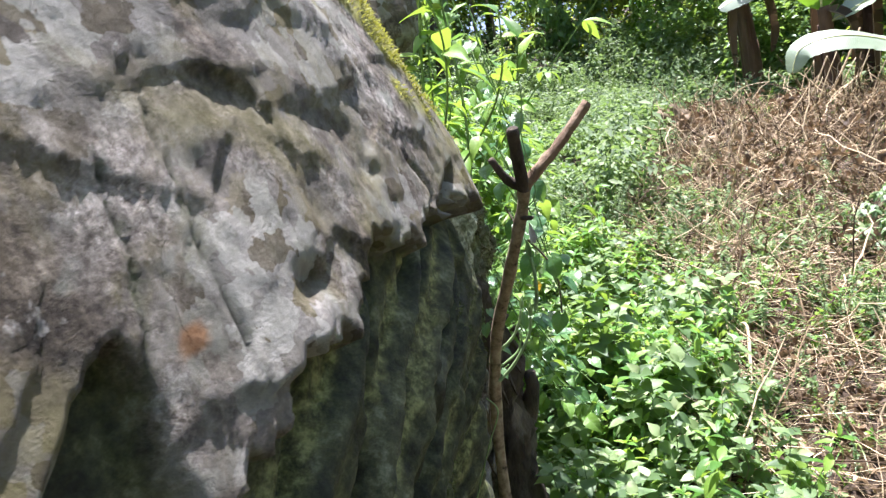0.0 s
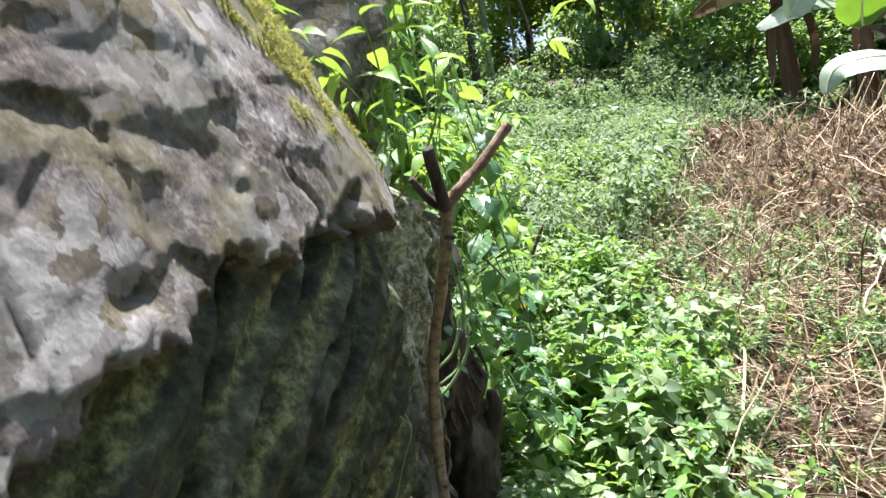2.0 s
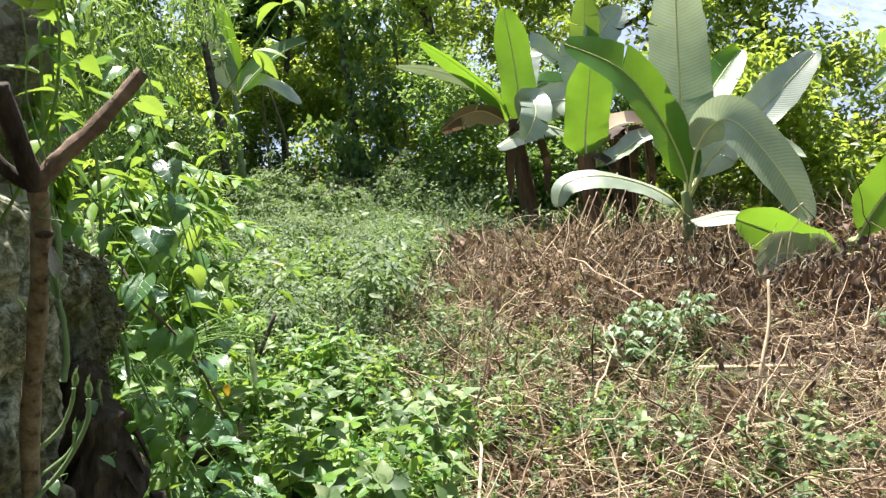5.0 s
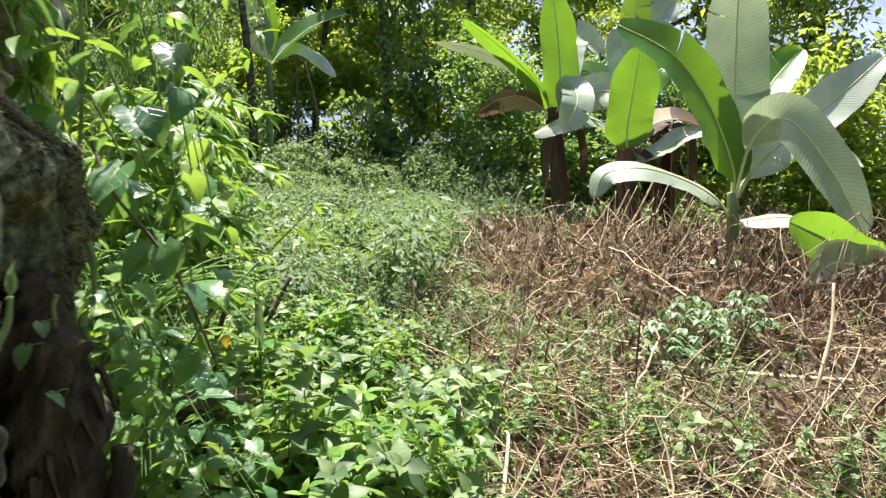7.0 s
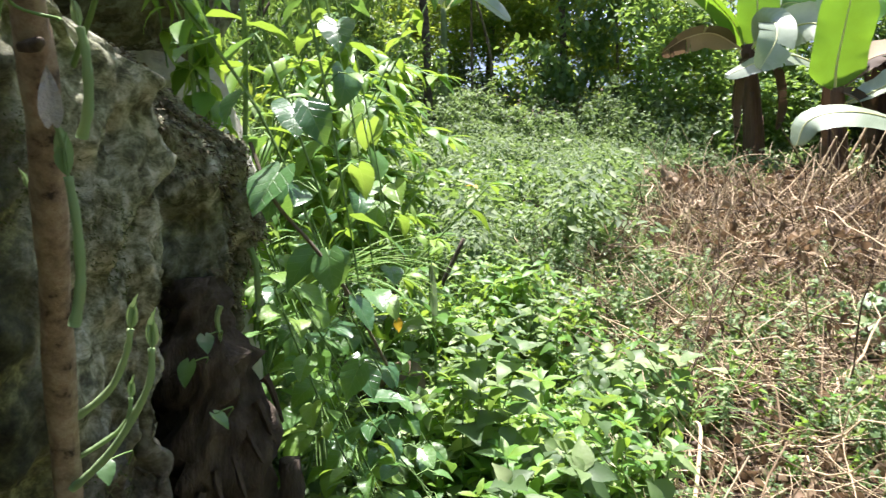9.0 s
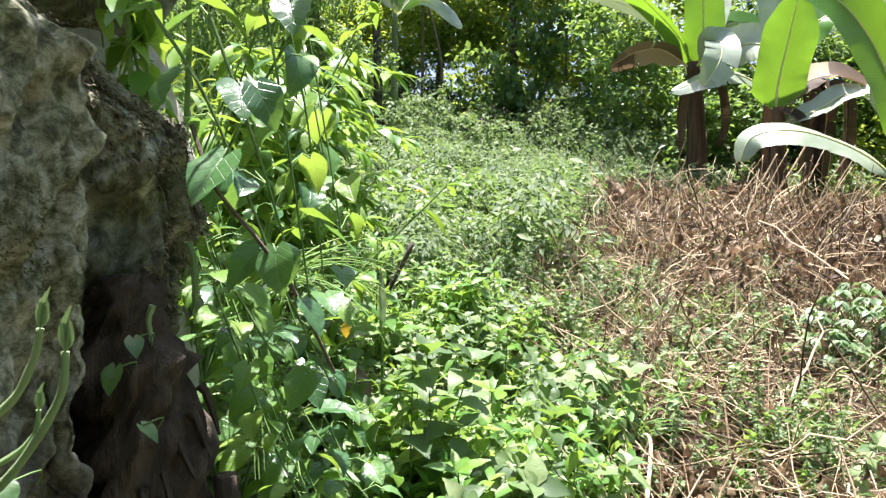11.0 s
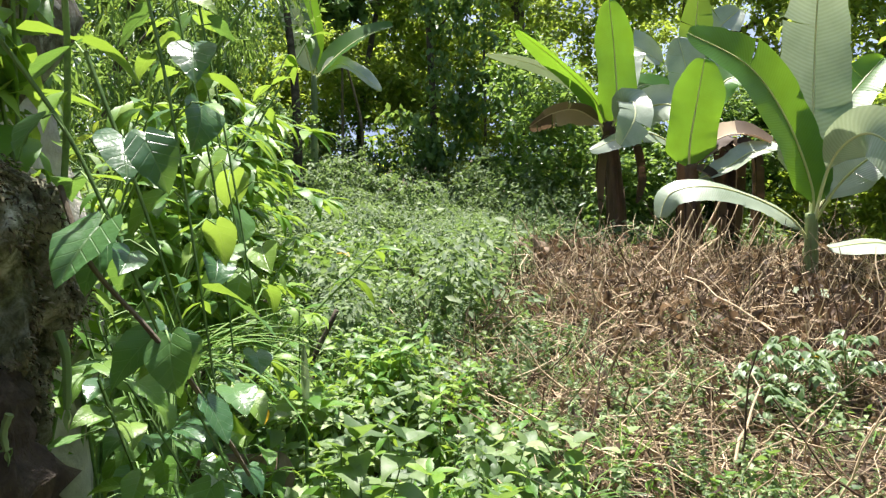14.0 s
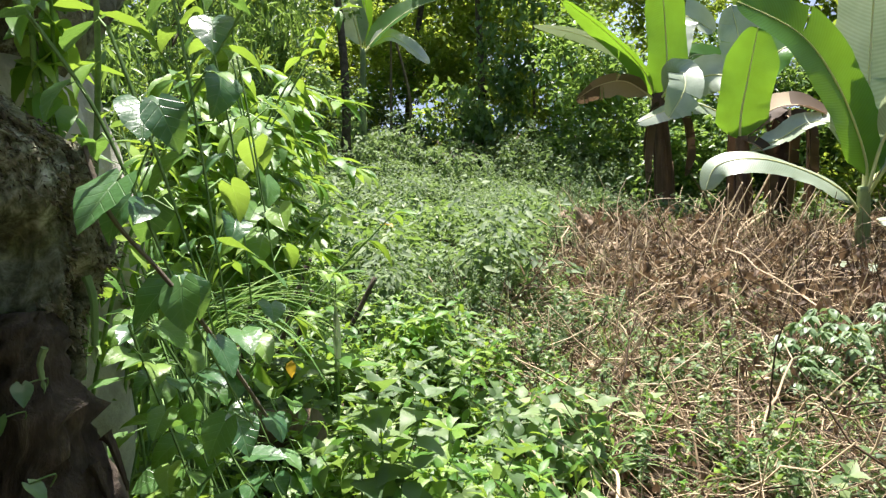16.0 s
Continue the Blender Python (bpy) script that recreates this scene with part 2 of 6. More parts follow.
# tree leaf again in lighter, yellower tones, the sunlight put into the colour
TREE_LIT = leaf_material("lit_tree_leaf", [(0, (0.08, 0.17, 0.04)), (0.5, (0.15, 0.26, 0.05)), (1, (0.26, 0.38, 0.08))], (0.55, 0.66, 0.06), 0.55, 0.42)
GRASS = leaf_material("grass_blade", [(0, (0.08, 0.2, 0.05)), (0.6, (0.16, 0.32, 0.07)), (1, (0.3, 0.42, 0.14))], (0.3, 0.5, 0.08), 0.35, 0.35)
BANANA = leaf_material("banana_leaf", [(0, (0.07, 0.2, 0.035)), (0.5, (0.09, 0.25, 0.04)), (1, (0.12, 0.3, 0.05))], (0.3, 0.52, 0.012), 0.48, 0.33, 0.08, 0.6)
# whitish colour: painted sun glare on banana leaves, and the spike's own pallor
BANANA_PALE = leaf_material("pale_glare_banana_leaf", [(0, (0.33, 0.41, 0.29)), (0.5, (0.4, 0.47, 0.35)), (1, (0.49, 0.55, 0.43))], (0.4, 0.52, 0.18), 0.15, 0.28, 0.1, 1.0)
BANANA_STRIPED = leaf_material("striped_banana_leaf", [(0, (0.3, 0.4, 0.25)), (1, (0.4, 0.49, 0.33))], (0.46, 0.56, 0.3), 0.34, 0.3, 0.1, 0.9)
DRY = leaf_material("dry_leaf", [(0, (0.05, 0.032, 0.017)), (0.5, (0.165, 0.11, 0.064)), (0.85, (0.35, 0.255, 0.155)), (1, (0.54, 0.42, 0.27))], (0.4, 0.26, 0.14), 0.2, 0.7)
RED_LEAF = leaf_material("red_dead_leaf", [(0, (0.16, 0.03, 0.03)), (1, (0.26, 0.07, 0.06))], (0.4, 0.08, 0.05), 0.25, 0.6)
DEAD = leaf_material("dead_banana_leaf", [(0, (0.05, 0.032, 0.02)), (0.5, (0.1, 0.065, 0.042)), (1, (0.18, 0.12, 0.08))], (0.25, 0.15, 0.08), 0.15, 0.75)
YELLOWED = leaf_material("yellowed_leaf", [(0, (0.5, 0.3, 0.03)), (1, (0.62, 0.42, 0.05))], (0.7, 0.45, 0.03), 0.35, 0.5)
STEM = plain_material("green_stem", [(0.3, (0.08, 0.16, 0.04)), (0.7, (0.2, 0.32, 0.1))], 30, 0.6, 120, 0.001)
STICK = plain_material("dry_stick", [(0.25, (0.06, 0.04, 0.023)), (0.43, (0.2, 0.143, 0.082)), (0.68, (0.6, 0.48, 0.31))], 18, 0.85, 150, 0.002, 0.6)
BARK = plain_material("branch_bark", [(0.33, (0.035, 0.028, 0.02)), (0.4, (0.16, 0.12, 0.08)), (0.5, (0.25, 0.19, 0.125)), (0.7, (0.38, 0.32, 0.23))], 40, 0.85, 90, 0.004)
BARK_RED = plain_material("peeled_bark", [(0.3, (0.06, 0.04, 0.028)), (0.5, (0.18, 0.122, 0.08)), (0.7, (0.3, 0.22, 0.15))], 26, 0.85, 80, 0.006)
TRUNK = plain_material("tree_bark", [(0.3, (0.035, 0.028, 0.02)), (0.55, (0.1, 0.08, 0.06)), (0.75, (0.2, 0.17, 0.13))], 9, 0.9, 40, 0.01)
BANANA_STEM = plain_material("banana_stem_sheath", [(0.3, (0.035, 0.022, 0.014)), (0.5, (0.1, 0.06, 0.04)), (0.75, (0.2, 0.13, 0.08))], 8, 0.7, 30, 0.008, 0.3, (1, 1, 0.25))
BANANA_GREEN = plain_material("green_banana_sheath", [(0.3, (0.12, 0.16, 0.07)), (0.6, (0.24, 0.3, 0.13)), (0.8, (0.34, 0.4, 0.2))], 8, 0.5, 30, 0.003, 0, (1, 1, 0.25))
MIDRIB = leaf_material("leaf_midrib", [(0, (0.6, 0.64, 0.26)), (1, (0.72, 0.74, 0.4))], (0.75, 0.8, 0.2), 0.15, 0.4, 0.1, 0.4)
STEM_BROWN = plain_material("thin_bark", [(0.3, (0.08, 0.065, 0.045)), (0.6, (0.18, 0.15, 0.11)), (0.8, (0.3, 0.26, 0.2))], 9, 0.9, 40, 0.006)
SOIL = plain_material("soil_and_litter", [(0.28, (0.018, 0.013, 0.009)), (0.48, (0.05, 0.036, 0.025)), (0.62, (0.11, 0.08, 0.056)), (0.75, (0.07, 0.09, 0.035))], 7, 0.95, 45, 0.03)
PALE_ROCK = plain_material("pale_rock", [(0.25, (0.16, 0.15, 0.13)), (0.5, (0.42, 0.4, 0.36)), (0.7, (0.62, 0.6, 0.55))], 6, 0.85, 40, 0.012)
ROT = plain_material("rotten_wood", [(0.3, (0.02, 0.016, 0.012)), (0.52, (0.075, 0.058, 0.043)), (0.72, (0.2, 0.165, 0.125))], 14, 0.9, 50, 0.015, 0, (1, 1, 0.3))
CUT_LOG = plain_material("old_log", [(0.3, (0.09, 0.065, 0.04)), (0.6, (0.22, 0.17, 0.11)), (0.8, (0.34, 0.28, 0.19))], 12, 0.85, 50, 0.006)
DRY_MOSS = plain_material("shrivelled_moss", [(0.3, (0.04, 0.034, 0.02)), (0.5, (0.15, 0.13, 0.085)), (0.75, (0.34, 0.31, 0.21))], 20, 0.95, 90, 0.002, 0.5)
WALL_MOSS = leaf_material("wall_moss", [(0, (0.03, 0.045, 0.015)), (0.6, (0.07, 0.095, 0.03)), (1, (0.16, 0.18, 0.06))], (0.2, 0.25, 0.05), 0.2, 0.85)
FUZZ = leaf_material("furry_shoot", [(0, (0.16, 0.29, 0.1)), (1, (0.3, 0.42, 0.2))], (0.4, 0.55, 0.2), 0.2, 0.8)
MOSS = leaf_material("moss", [(0, (0.1, 0.1, 0.02)), (0.5, (0.2, 0.2, 0.035)), (1, (0.34, 0.34, 0.07))], (0.4, 0.42, 0.05), 0.3, 0.8)


# ---- geometry kit ----
class Geo:
    """Vertices, triangles and a material slot for each triangle."""

    def __init__(self, v=None, f=None, m=0):
        self.v = np.zeros((0, 3)) if v is None else np.asarray(v, float)
        self.f = np.zeros((0, 3), int) if f is None else np.asarray(f, int)
        self.m = np.full(len(self.f), m, int)

    def add(self, other, slot=None):
        self.f = np.concatenate([self.f, other.f + len(self.v)])
        self.v = np.concatenate([self.v, other.v])
        self.m = np.concatenate([self.m, other.m if slot is None else np.full(len(other.f), slot, int)])
        return self

    def moved(self, r, p, s=1.0):
        g = Geo(self.v * s @ np.asarray(r).T + np.asarray(p), self.f)
        g.m = self.m.copy()
        return g


def rots(yaw, pitch=0.0, roll=0.0):
    """Rotation matrices: roll about y, then pitch about x (up positive), then yaw about z."""
    yaw, pitch, roll = np.broadcast_arrays(*(np.asarray(a, float) for a in (yaw, pitch, roll)))
    cz, sz, cx, sx, cy, sy = np.cos(yaw), np.sin(yaw), np.cos(pitch), np.sin(pitch), np.cos(roll), np.sin(roll)
    o, i = np.zeros_like(cz), np.ones_like(cz)
    def mk(*a):
        return np.stack(a, -1).reshape(cz.shape + (3, 3))
    return mk(cz, -sz, o, sz, cz, o, o, o, i) @ mk(i, o, o, o, cx, -sx, o, sx, cx) @ mk(cy, o, sy, o, i, o, -sy, o, cy)


def spread(geo, r, p, s):
    """Many copies of geo in one Geo."""
    n, k = len(p), len(geo.v)
    s = np.broadcast_to(np.asarray(s, float), (n,))
    v = np.einsum("nij,kj->nki", r, geo.v) * s[:, None, None] + np.asarray(p)[:, None, :]
    f = geo.f[None] + (np.arange(n) * k)[:, None, None]
    g = Geo(v.reshape(-1, 3), f.reshape(-1, 3))
    g.m = np.tile(geo.m, n)
    return g


def mesh_of(name, geo, mats, smooth=True):
    me = bpy.data.meshes.new(name)
    me.vertices.add(len(geo.v))
    me.vertices.foreach_set("co", geo.v.astype(np.float32).ravel())
    me.loops.add(len(geo.f) * 3)
    me.loops.foreach_set("vertex_index", geo.f.astype(np.int32).ravel())
    me.polygons.add(len(geo.f))
    me.polygons.foreach_set("loop_start", np.arange(0, len(geo.f) * 3, 3, dtype=np.int32))
    me.polygons.foreach_set("material_index", geo.m.astype(np.int32))
    me.polygons.foreach_set("use_smooth", np.full(len(geo.f), smooth))
    me.update(calc_edges=True)
    for m in mats:
        me.materials.append(m)
    return me


def part(name, geo, mats, parent=None, label="", smooth=True):
    """One mesh object from a Geo (or a ready mesh), under a thing or a part."""
    mats = mats if isinstance(mats, (list, tuple)) else [mats]
    ob = new(name, geo if isinstance(geo, bpy.types.Mesh) else mesh_of(name, geo, mats, smooth))
    if parent is not None:
        ob.parent = parent
    return tagged(ob, label)


def thing(name, at, label, category, group="", kind=""):
    ob = new(name)
    ob.location = at
    ob.empty_display_size = 0.1
    return tagged(ob, label, category, group, kind)


def strip(xs, ys, zs):
    """A grid of triangles over arrays of the same shape."""
    n, k = xs.shape
    i = np.arange(n * k).reshape(n, k)
    a, b, c, d = i[:-1, :-1].ravel(), i[:-1, 1:].ravel(), i[1:, 1:].ravel(), i[1:, :-1].ravel()
    f = np.concatenate([np.stack([a, b, c], 1), np.stack([a, c, d], 1)])
    return Geo(np.stack([xs, ys, zs], -1).reshape(-1, 3), f)


SHAPES = {
    "ovate": lambda t: np.sin(np.pi * np.clip(t, 0, 1) ** 0.62) ** 1.15,
    "lance": lambda t: np.sin(np.pi * t ** 0.85) ** 1.1,
    "heart": lambda t: np.where(t < 0.22, 0.55 + 0.45 * np.sin(np.clip(t / 0.22, 0, 1) * np.pi / 2), np.cos(np.clip((t - 0.22) / 0.78, 0, 1) * np.pi / 2) ** 0.95),
    "blade": lambda t: np.minimum(1, 6 * t + 0.4) * (1 - t) ** 0.5,
}


def leaf(length, width, shape="ovate", n=4, fold=0.25, droop=0.25, across=2, wave=0.0, seed=0):
    """A leaf from the origin along y, face up, folded along its midrib and drooping to its tip."""
    t = np.linspace(0, 1, n + 1)
    s = np.linspace(-1, 1, across + 1)
    w = SHAPES[shape](t) * width / 2
    w[-1] = max(w[-1], width * 0.01)
    if shape != "blade" and shape != "heart":
        w[0] = max(w[0], width * 0.04)
    a = droop * 2 * t
    seg = length / n
    y = np.concatenate([[0], np.cumsum(np.cos((a[1:] + a[:-1]) / 2) * seg)])
    z = np.concatenate([[0], -np.cumsum(np.sin((a[1:] + a[:-1]) / 2) * seg)])
    xs = s[None] * w[:, None]
    back = np.abs(s)[None] * (w[0] * 1.0 if shape == "heart" else 0) * (np.clip(1 - t * 4, 0, 1)[:, None] * np.minimum(np.abs(s) * 2.2, 1.6 - 0.9 * np.abs(s))[None] / np.maximum(np.abs(s), 0.01)[None])
    ys = y[:, None] - back + 0 * xs
    r = np.random.default_rng(seed)
    zs = z[:, None] + np.abs(xs) * fold + wave * width * (r.random(xs.shape) - 0.5) * np.abs(s)[None]
    return strip(xs, ys, zs)


def tube(points, radii, sides=6, seed=None, rough=0.0, cap=True):
    """A tube along points, with the given radii."""
    p = np.asarray(points, float)
    radii = np.broadcast_to(np.asarray(radii, float), (len(p),))
    d = np.gradient(p, axis=0)
    d /= np.linalg.norm(d, axis=1)[:, None] + 1e-9
    ref = np.array([0.31, 0.17, 0.93]) if abs(d[:, 2]).mean() < 0.8 else np.array([1.0, 0.1, 0.0])
    u = np.cross(d, ref)
    u /= np.linalg.norm(u, axis=1)[:, None] + 1e-9
    w = np.cross(d, u)
    a = np.linspace(0, 2 * np.pi, sides + 1)
    k = 1.0
    if rough:
        r = np.random.default_rng(seed or 0)
        k = 1 + rough * (r.random((len(p), sides + 1)) - 0.5)
        k[:, -1] = k[:, 0]
    ring = (np.cos(a)[None, :, None] * u[:, None] + np.sin(a)[None, :, None] * w[:, None]) * radii[:, None, None]
    ring = ring * (k[:, :, None] if rough else 1.0) + p[:, None]
    g = strip(ring[..., 0], ring[..., 1], ring[..., 2])
    if cap:
        for row, centre in ((0, p[0]), (len(p) - 1, p[-1])):
            b = len(g.v)
            idx = row * (sides + 1) + np.arange(sides + 1)
            f = np.stack([np.full(sides, b), idx[:-1], idx[1:]], 1)
            g.v = np.concatenate([g.v, centre[None]])
            g.f = np.concatenate([g.f, f])
            g.m = np.zeros(len(g.f), int)
    return g


def bend(points, n=12):
    """A smooth line through a few points."""
    p = [Vector(q) for q in points]
    out = []
    m = len(p) - 1
    for i in range(n + 1):
        u = i / n * m
        k = min(int(u), m - 1)
        f = u - k
        a, b, c, d = p[max(k - 1, 0)], p[k], p[k + 1], p[min(k + 2, m)]
        out.append(0.5 * ((2 * b) + (c - a) * f + (2 * a - 5 * b + 4 * c - d) * f * f + (3 * b - a - 3 * c + d) * f ** 3))
    return np.array([tuple(q) for q in out])


def smooth01(x):
    x = np.clip(x, 0, 1)
    return x * x * (3 - 2 * x)


def wobble(x, y, scale, seed=0.0):
    """Cheap smooth noise for arrays, about -1 to 1."""
    x, y = np.asarray(x) * scale, np.asarray(y) * scale
    return (np.sin(x * 1.7 + 2.1 * np.sin(y * 1.1 + seed)) + np.sin(y * 1.9 + 1.7 * np.sin(x * 1.3 + seed * 1.7)) + np.sin((x + y) * 1.37 + seed * 2.3)) / 3


def ground_z(x, y):
    x, y = np.asarray(x, float), np.asarray(y, float)
    side = 1 - 0.55 * smooth01((x - 1.5) / 3.5)
    z = 0.06 * np.clip(y - 4, 0, 14) * side + 0.05 * np.clip(y - 18, 0, 40)
    z = z + 0.16 * np.clip(-0.8 - x, 0, 12) * smooth01((y - 2) / 3) + 0.05 * np.clip(-y - 3, 0, 40)
    z = z + 0.045 * wobble(x, y, 1.1) + 0.02 * wobble(x, y, 4.1, 3.0)
    return z + 2.5 * wobble(x, y, 0.05, 1.0) * smooth01((np.hypot(x, y) - 30) / 40)


def is_brush(x, y):
    """How far a spot lies in the cleared, dead brush (0 to 1)."""
    edge = 1.15 + 0.5 * np.clip(y - 6.2, 0, 3.2) + 0.22 * wobble(x, y, 1.3, 5.0) + 0.1 * wobble(x, y, 3.7, 1.0)
    return smooth01((x - edge) / 0.5 + 0.5) * smooth01((12.3 - y) / 0.8)


# ---- ground ----
def build_ground():
    near = np.arange(-6, 20, 0.12)
    far = np.geomspace(0.5, 900, 30)
    ax = np.concatenate([-10 - far[::-1], np.arange(-10, 12, 0.14), 12 + far])
    ay = np.concatenate([-6 - far[::-1], near, 20 + far])
    xs, ys = np.meshgrid(ax, ay, indexing="ij")
    ob = part("ground", strip(xs, ys, ground_z(xs, ys)), SOIL)
    tagged(ob, "uneven brown forest soil with leaf litter under the weeds", "ground", kind="structure")


build_ground()

# distant hillside seen between the trees, its haze painted as blue colour and glow
def build_hill():
    m, nt, b, out = nodes_of("glowing_haze_hillside")
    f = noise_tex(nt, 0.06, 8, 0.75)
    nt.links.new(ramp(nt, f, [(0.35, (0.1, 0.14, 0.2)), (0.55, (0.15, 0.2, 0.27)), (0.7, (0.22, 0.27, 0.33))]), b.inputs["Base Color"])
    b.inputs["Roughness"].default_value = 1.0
    # weak emission stands in for the bright haze
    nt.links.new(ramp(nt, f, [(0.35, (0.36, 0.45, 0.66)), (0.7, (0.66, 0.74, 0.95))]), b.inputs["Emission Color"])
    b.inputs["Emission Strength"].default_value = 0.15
    u, w = np.meshgrid(np.linspace(-1, 1, 90), np.linspace(0, 1, 24), indexing="ij")
    xs = u * 600 + 20
    top = 210 + 45 * wobble(u, u, 2.3, 2.0) + 10 * wobble(u, u, 11, 1.0)
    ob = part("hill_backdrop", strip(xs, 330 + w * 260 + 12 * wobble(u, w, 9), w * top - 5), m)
    tagged(ob, "distant wooded hillside beyond the clearing, its blue haze painted and faintly glowing", "hill", kind="structure")


build_hill()


# ---- the boulder ----
PLAN = bend([(-1.1, -2.2, 0), (-0.72, -1.2, 0), (-0.42, -0.35, 0), (-0.27, 0.1, 0), (-0.17, 0.35, 0), (-0.085, 0.55, 0), (-0.015, 0.76, 0), (0.03, 0.93, 0),
             (0.08, 1.12, 0), (0.085, 1.3, 0), (0.0, 1.44, 0), (-0.02, 1.55, 0), (0.05, 1.66, 0), (0.1, 1.75, 0), (0.12, 1.83, 0), (0.085, 1.885, 0), (-0.05, 1.92, 0), (-0.05, 1.96, 0), (0.1, 2.01, 0), (0.165, 2.09, 0), (0.12, 2.19, 0), (-0.3, 2.4, 0), (-1.2, 2.6, 0), (-2.6, 2.3, 0), (-3.5, 1.1, 0), (-3.4, -0.7, 0), (-2.5, -2.2, 0), (-1.6, -2.6, 0), (-1.1, -2.2, 0)], 600)
FRONT = int(np.argmax(PLAN[:, 1] > 2.3))


def boulder_noise(p, q):
    """Broken facets, a slow swell and a little grain."""
    v = Vector((p, q, 3.7))
    big = noise.noise(v * 2.0)
    out = 0.0
    for k, (fu, fw, amp) in enumerate(((4.2, 5.2, 0.005), (10.0, 12.5, 0.002))):
        u, w = p * fu + q * fu * 0.45 + 0.5 * noise.noise(v * 5), q * fw - p * fw * 0.3 + 0.5 * noise.noise(v * 5 + Vector((9, 9, 9)))
        c = noise.voronoi(Vector((u, w, 0.5 + k)))[1][0]
        a, b = noise.cell(c * 13.7), noise.cell(c * 29.1 + Vector((3, 5, 7)))
        out += amp * ((a - 0.5) * (u - c.x) + (b - 0.5) * (w - c.y))
    fine = noise.turbulence(v * 40.0, 3, False)
    end = min(max((p - 3.75) * 5, 0), 1)
    grain = noise.noise(Vector((p * 34, q * 7, 2.0))) + 0.9 * (noise.turbulence(Vector((p * 48, q * 19, 5.0)), 4, True) - 0.5)
    return 0.012 * big + out + 0.0018 * (fine - 0.4) + (0.019 * grain + 0.036 * noise.noise(Vector((p * 11, q * 4.5, 8.0))) + 0.012 * noise.noise(Vector((p * 30, q * 12, 1.0)))) * end


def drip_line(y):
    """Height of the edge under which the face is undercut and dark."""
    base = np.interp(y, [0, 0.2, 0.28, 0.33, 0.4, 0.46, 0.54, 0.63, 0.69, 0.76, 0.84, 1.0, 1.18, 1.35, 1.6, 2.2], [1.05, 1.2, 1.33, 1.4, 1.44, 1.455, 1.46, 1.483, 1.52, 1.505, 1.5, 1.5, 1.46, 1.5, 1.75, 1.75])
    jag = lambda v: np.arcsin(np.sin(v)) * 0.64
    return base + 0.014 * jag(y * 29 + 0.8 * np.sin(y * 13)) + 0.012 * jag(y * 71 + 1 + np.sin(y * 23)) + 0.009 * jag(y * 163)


def build_boulder():
    arc = np.concatenate([[0], np.cumsum(np.linalg.norm(np.diff(PLAN[:, :2], axis=0), axis=1))])
    # close rows where the walk passes, wide ones elsewhere
    s_near0, s_near1 = np.interp(0.15, PLAN[:FRONT, 1], arc[:FRONT]), np.interp(2.15, PLAN[:FRONT, 1], arc[:FRONT])
    s = np.concatenate([np.arange(0, s_near0, 0.03), np.arange(s_near0, s_near1, 0.0075), np.linspace(s_near1, arc[-1], 160)])
    z = np.concatenate([np.arange(-0.35, 0.55, 0.035), np.arange(0.55, 2.25, 0.0075), np.arange(2.25, 3.2, 0.045)])
    px, py = np.interp(s, arc, PLAN[:, 0]), np.interp(s, arc, PLAN[:, 1])
    tx, ty = np.gradient(px, s), np.gradient(py, s)
    nx, ny = ty / np.hypot(tx, ty), -tx / np.hypot(tx, ty)
    S, Z = np.meshgrid(s, z, indexing="ij")
    Y = py[:, None] + 0 * Z
    line = drip_line(Y)
    ridge = np.interp(Y, [-2, 0.2, 0.6, 0.75, 0.85, 1.0, 1.22, 1.4, 1.7, 2.0, 2.3], [2.2, 2.0, 1.87, 1.86, 1.8, 1.69, 1.565, 1.5, 1.43, 1.31, 1.2])
    ridge = ridge + 0.012 * wobble(Y, Y, 14, 1.0) + 0.006 * wobble(Y, Y, 41, 2.0)
    off = -0.27 * np.clip(np.minimum(Z, ridge) - 1.5, -0.25, None) * smooth01((1.6 - Y) / 0.3)
    inward = 0.46 * np.clip(Z - ridge, 0, None) + 0.9 * np.clip(Z - ridge - 0.5, 0, None) + 0.35 * np.clip(Z - 2.6, 0, None) * 2
    # hollow face under a sharp shoulder
    off = off - 0.004 * np.exp(-((Z - ridge + 0.06) / 0.045) ** 2) * smooth01((1.5 - Y) / 0.3) * (0.6 + 0.6 * wobble(Y, Z, 6, 3.0))
    inward = inward + (0.9 * smooth01((Y - 1.5) / 0.4)) * np.clip(Z - ridge, 0, None)
    # undercut, fluted
    below = np.clip(line - Z, 0, None)
    lean = Y - 1.5 * Z
    lean = lean + 0.012 * wobble(Y * 4, Z, 9, 2.0)
    flute = np.sin(lean * 26 + 0.6 * np.sin(Z * 7)) * 0.65 + 0.35 * np.sin(lean * 55 + np.sin(Z * 11))
    cut = smooth01(below / 0.009)
    off = off - cut * (0.046 + 0.016 * flute * smooth01(below / 0.06)) * smooth01((Y - 0.24) / 0.12) - 0.2 * np.clip(below - 0.1, 0, 0.5) * smooth01((1.35 - Y) / 0.2) - 0.10 * np.clip(below - 0.25, 0, 1) * smooth01((1.6 - Y) / 0.2)
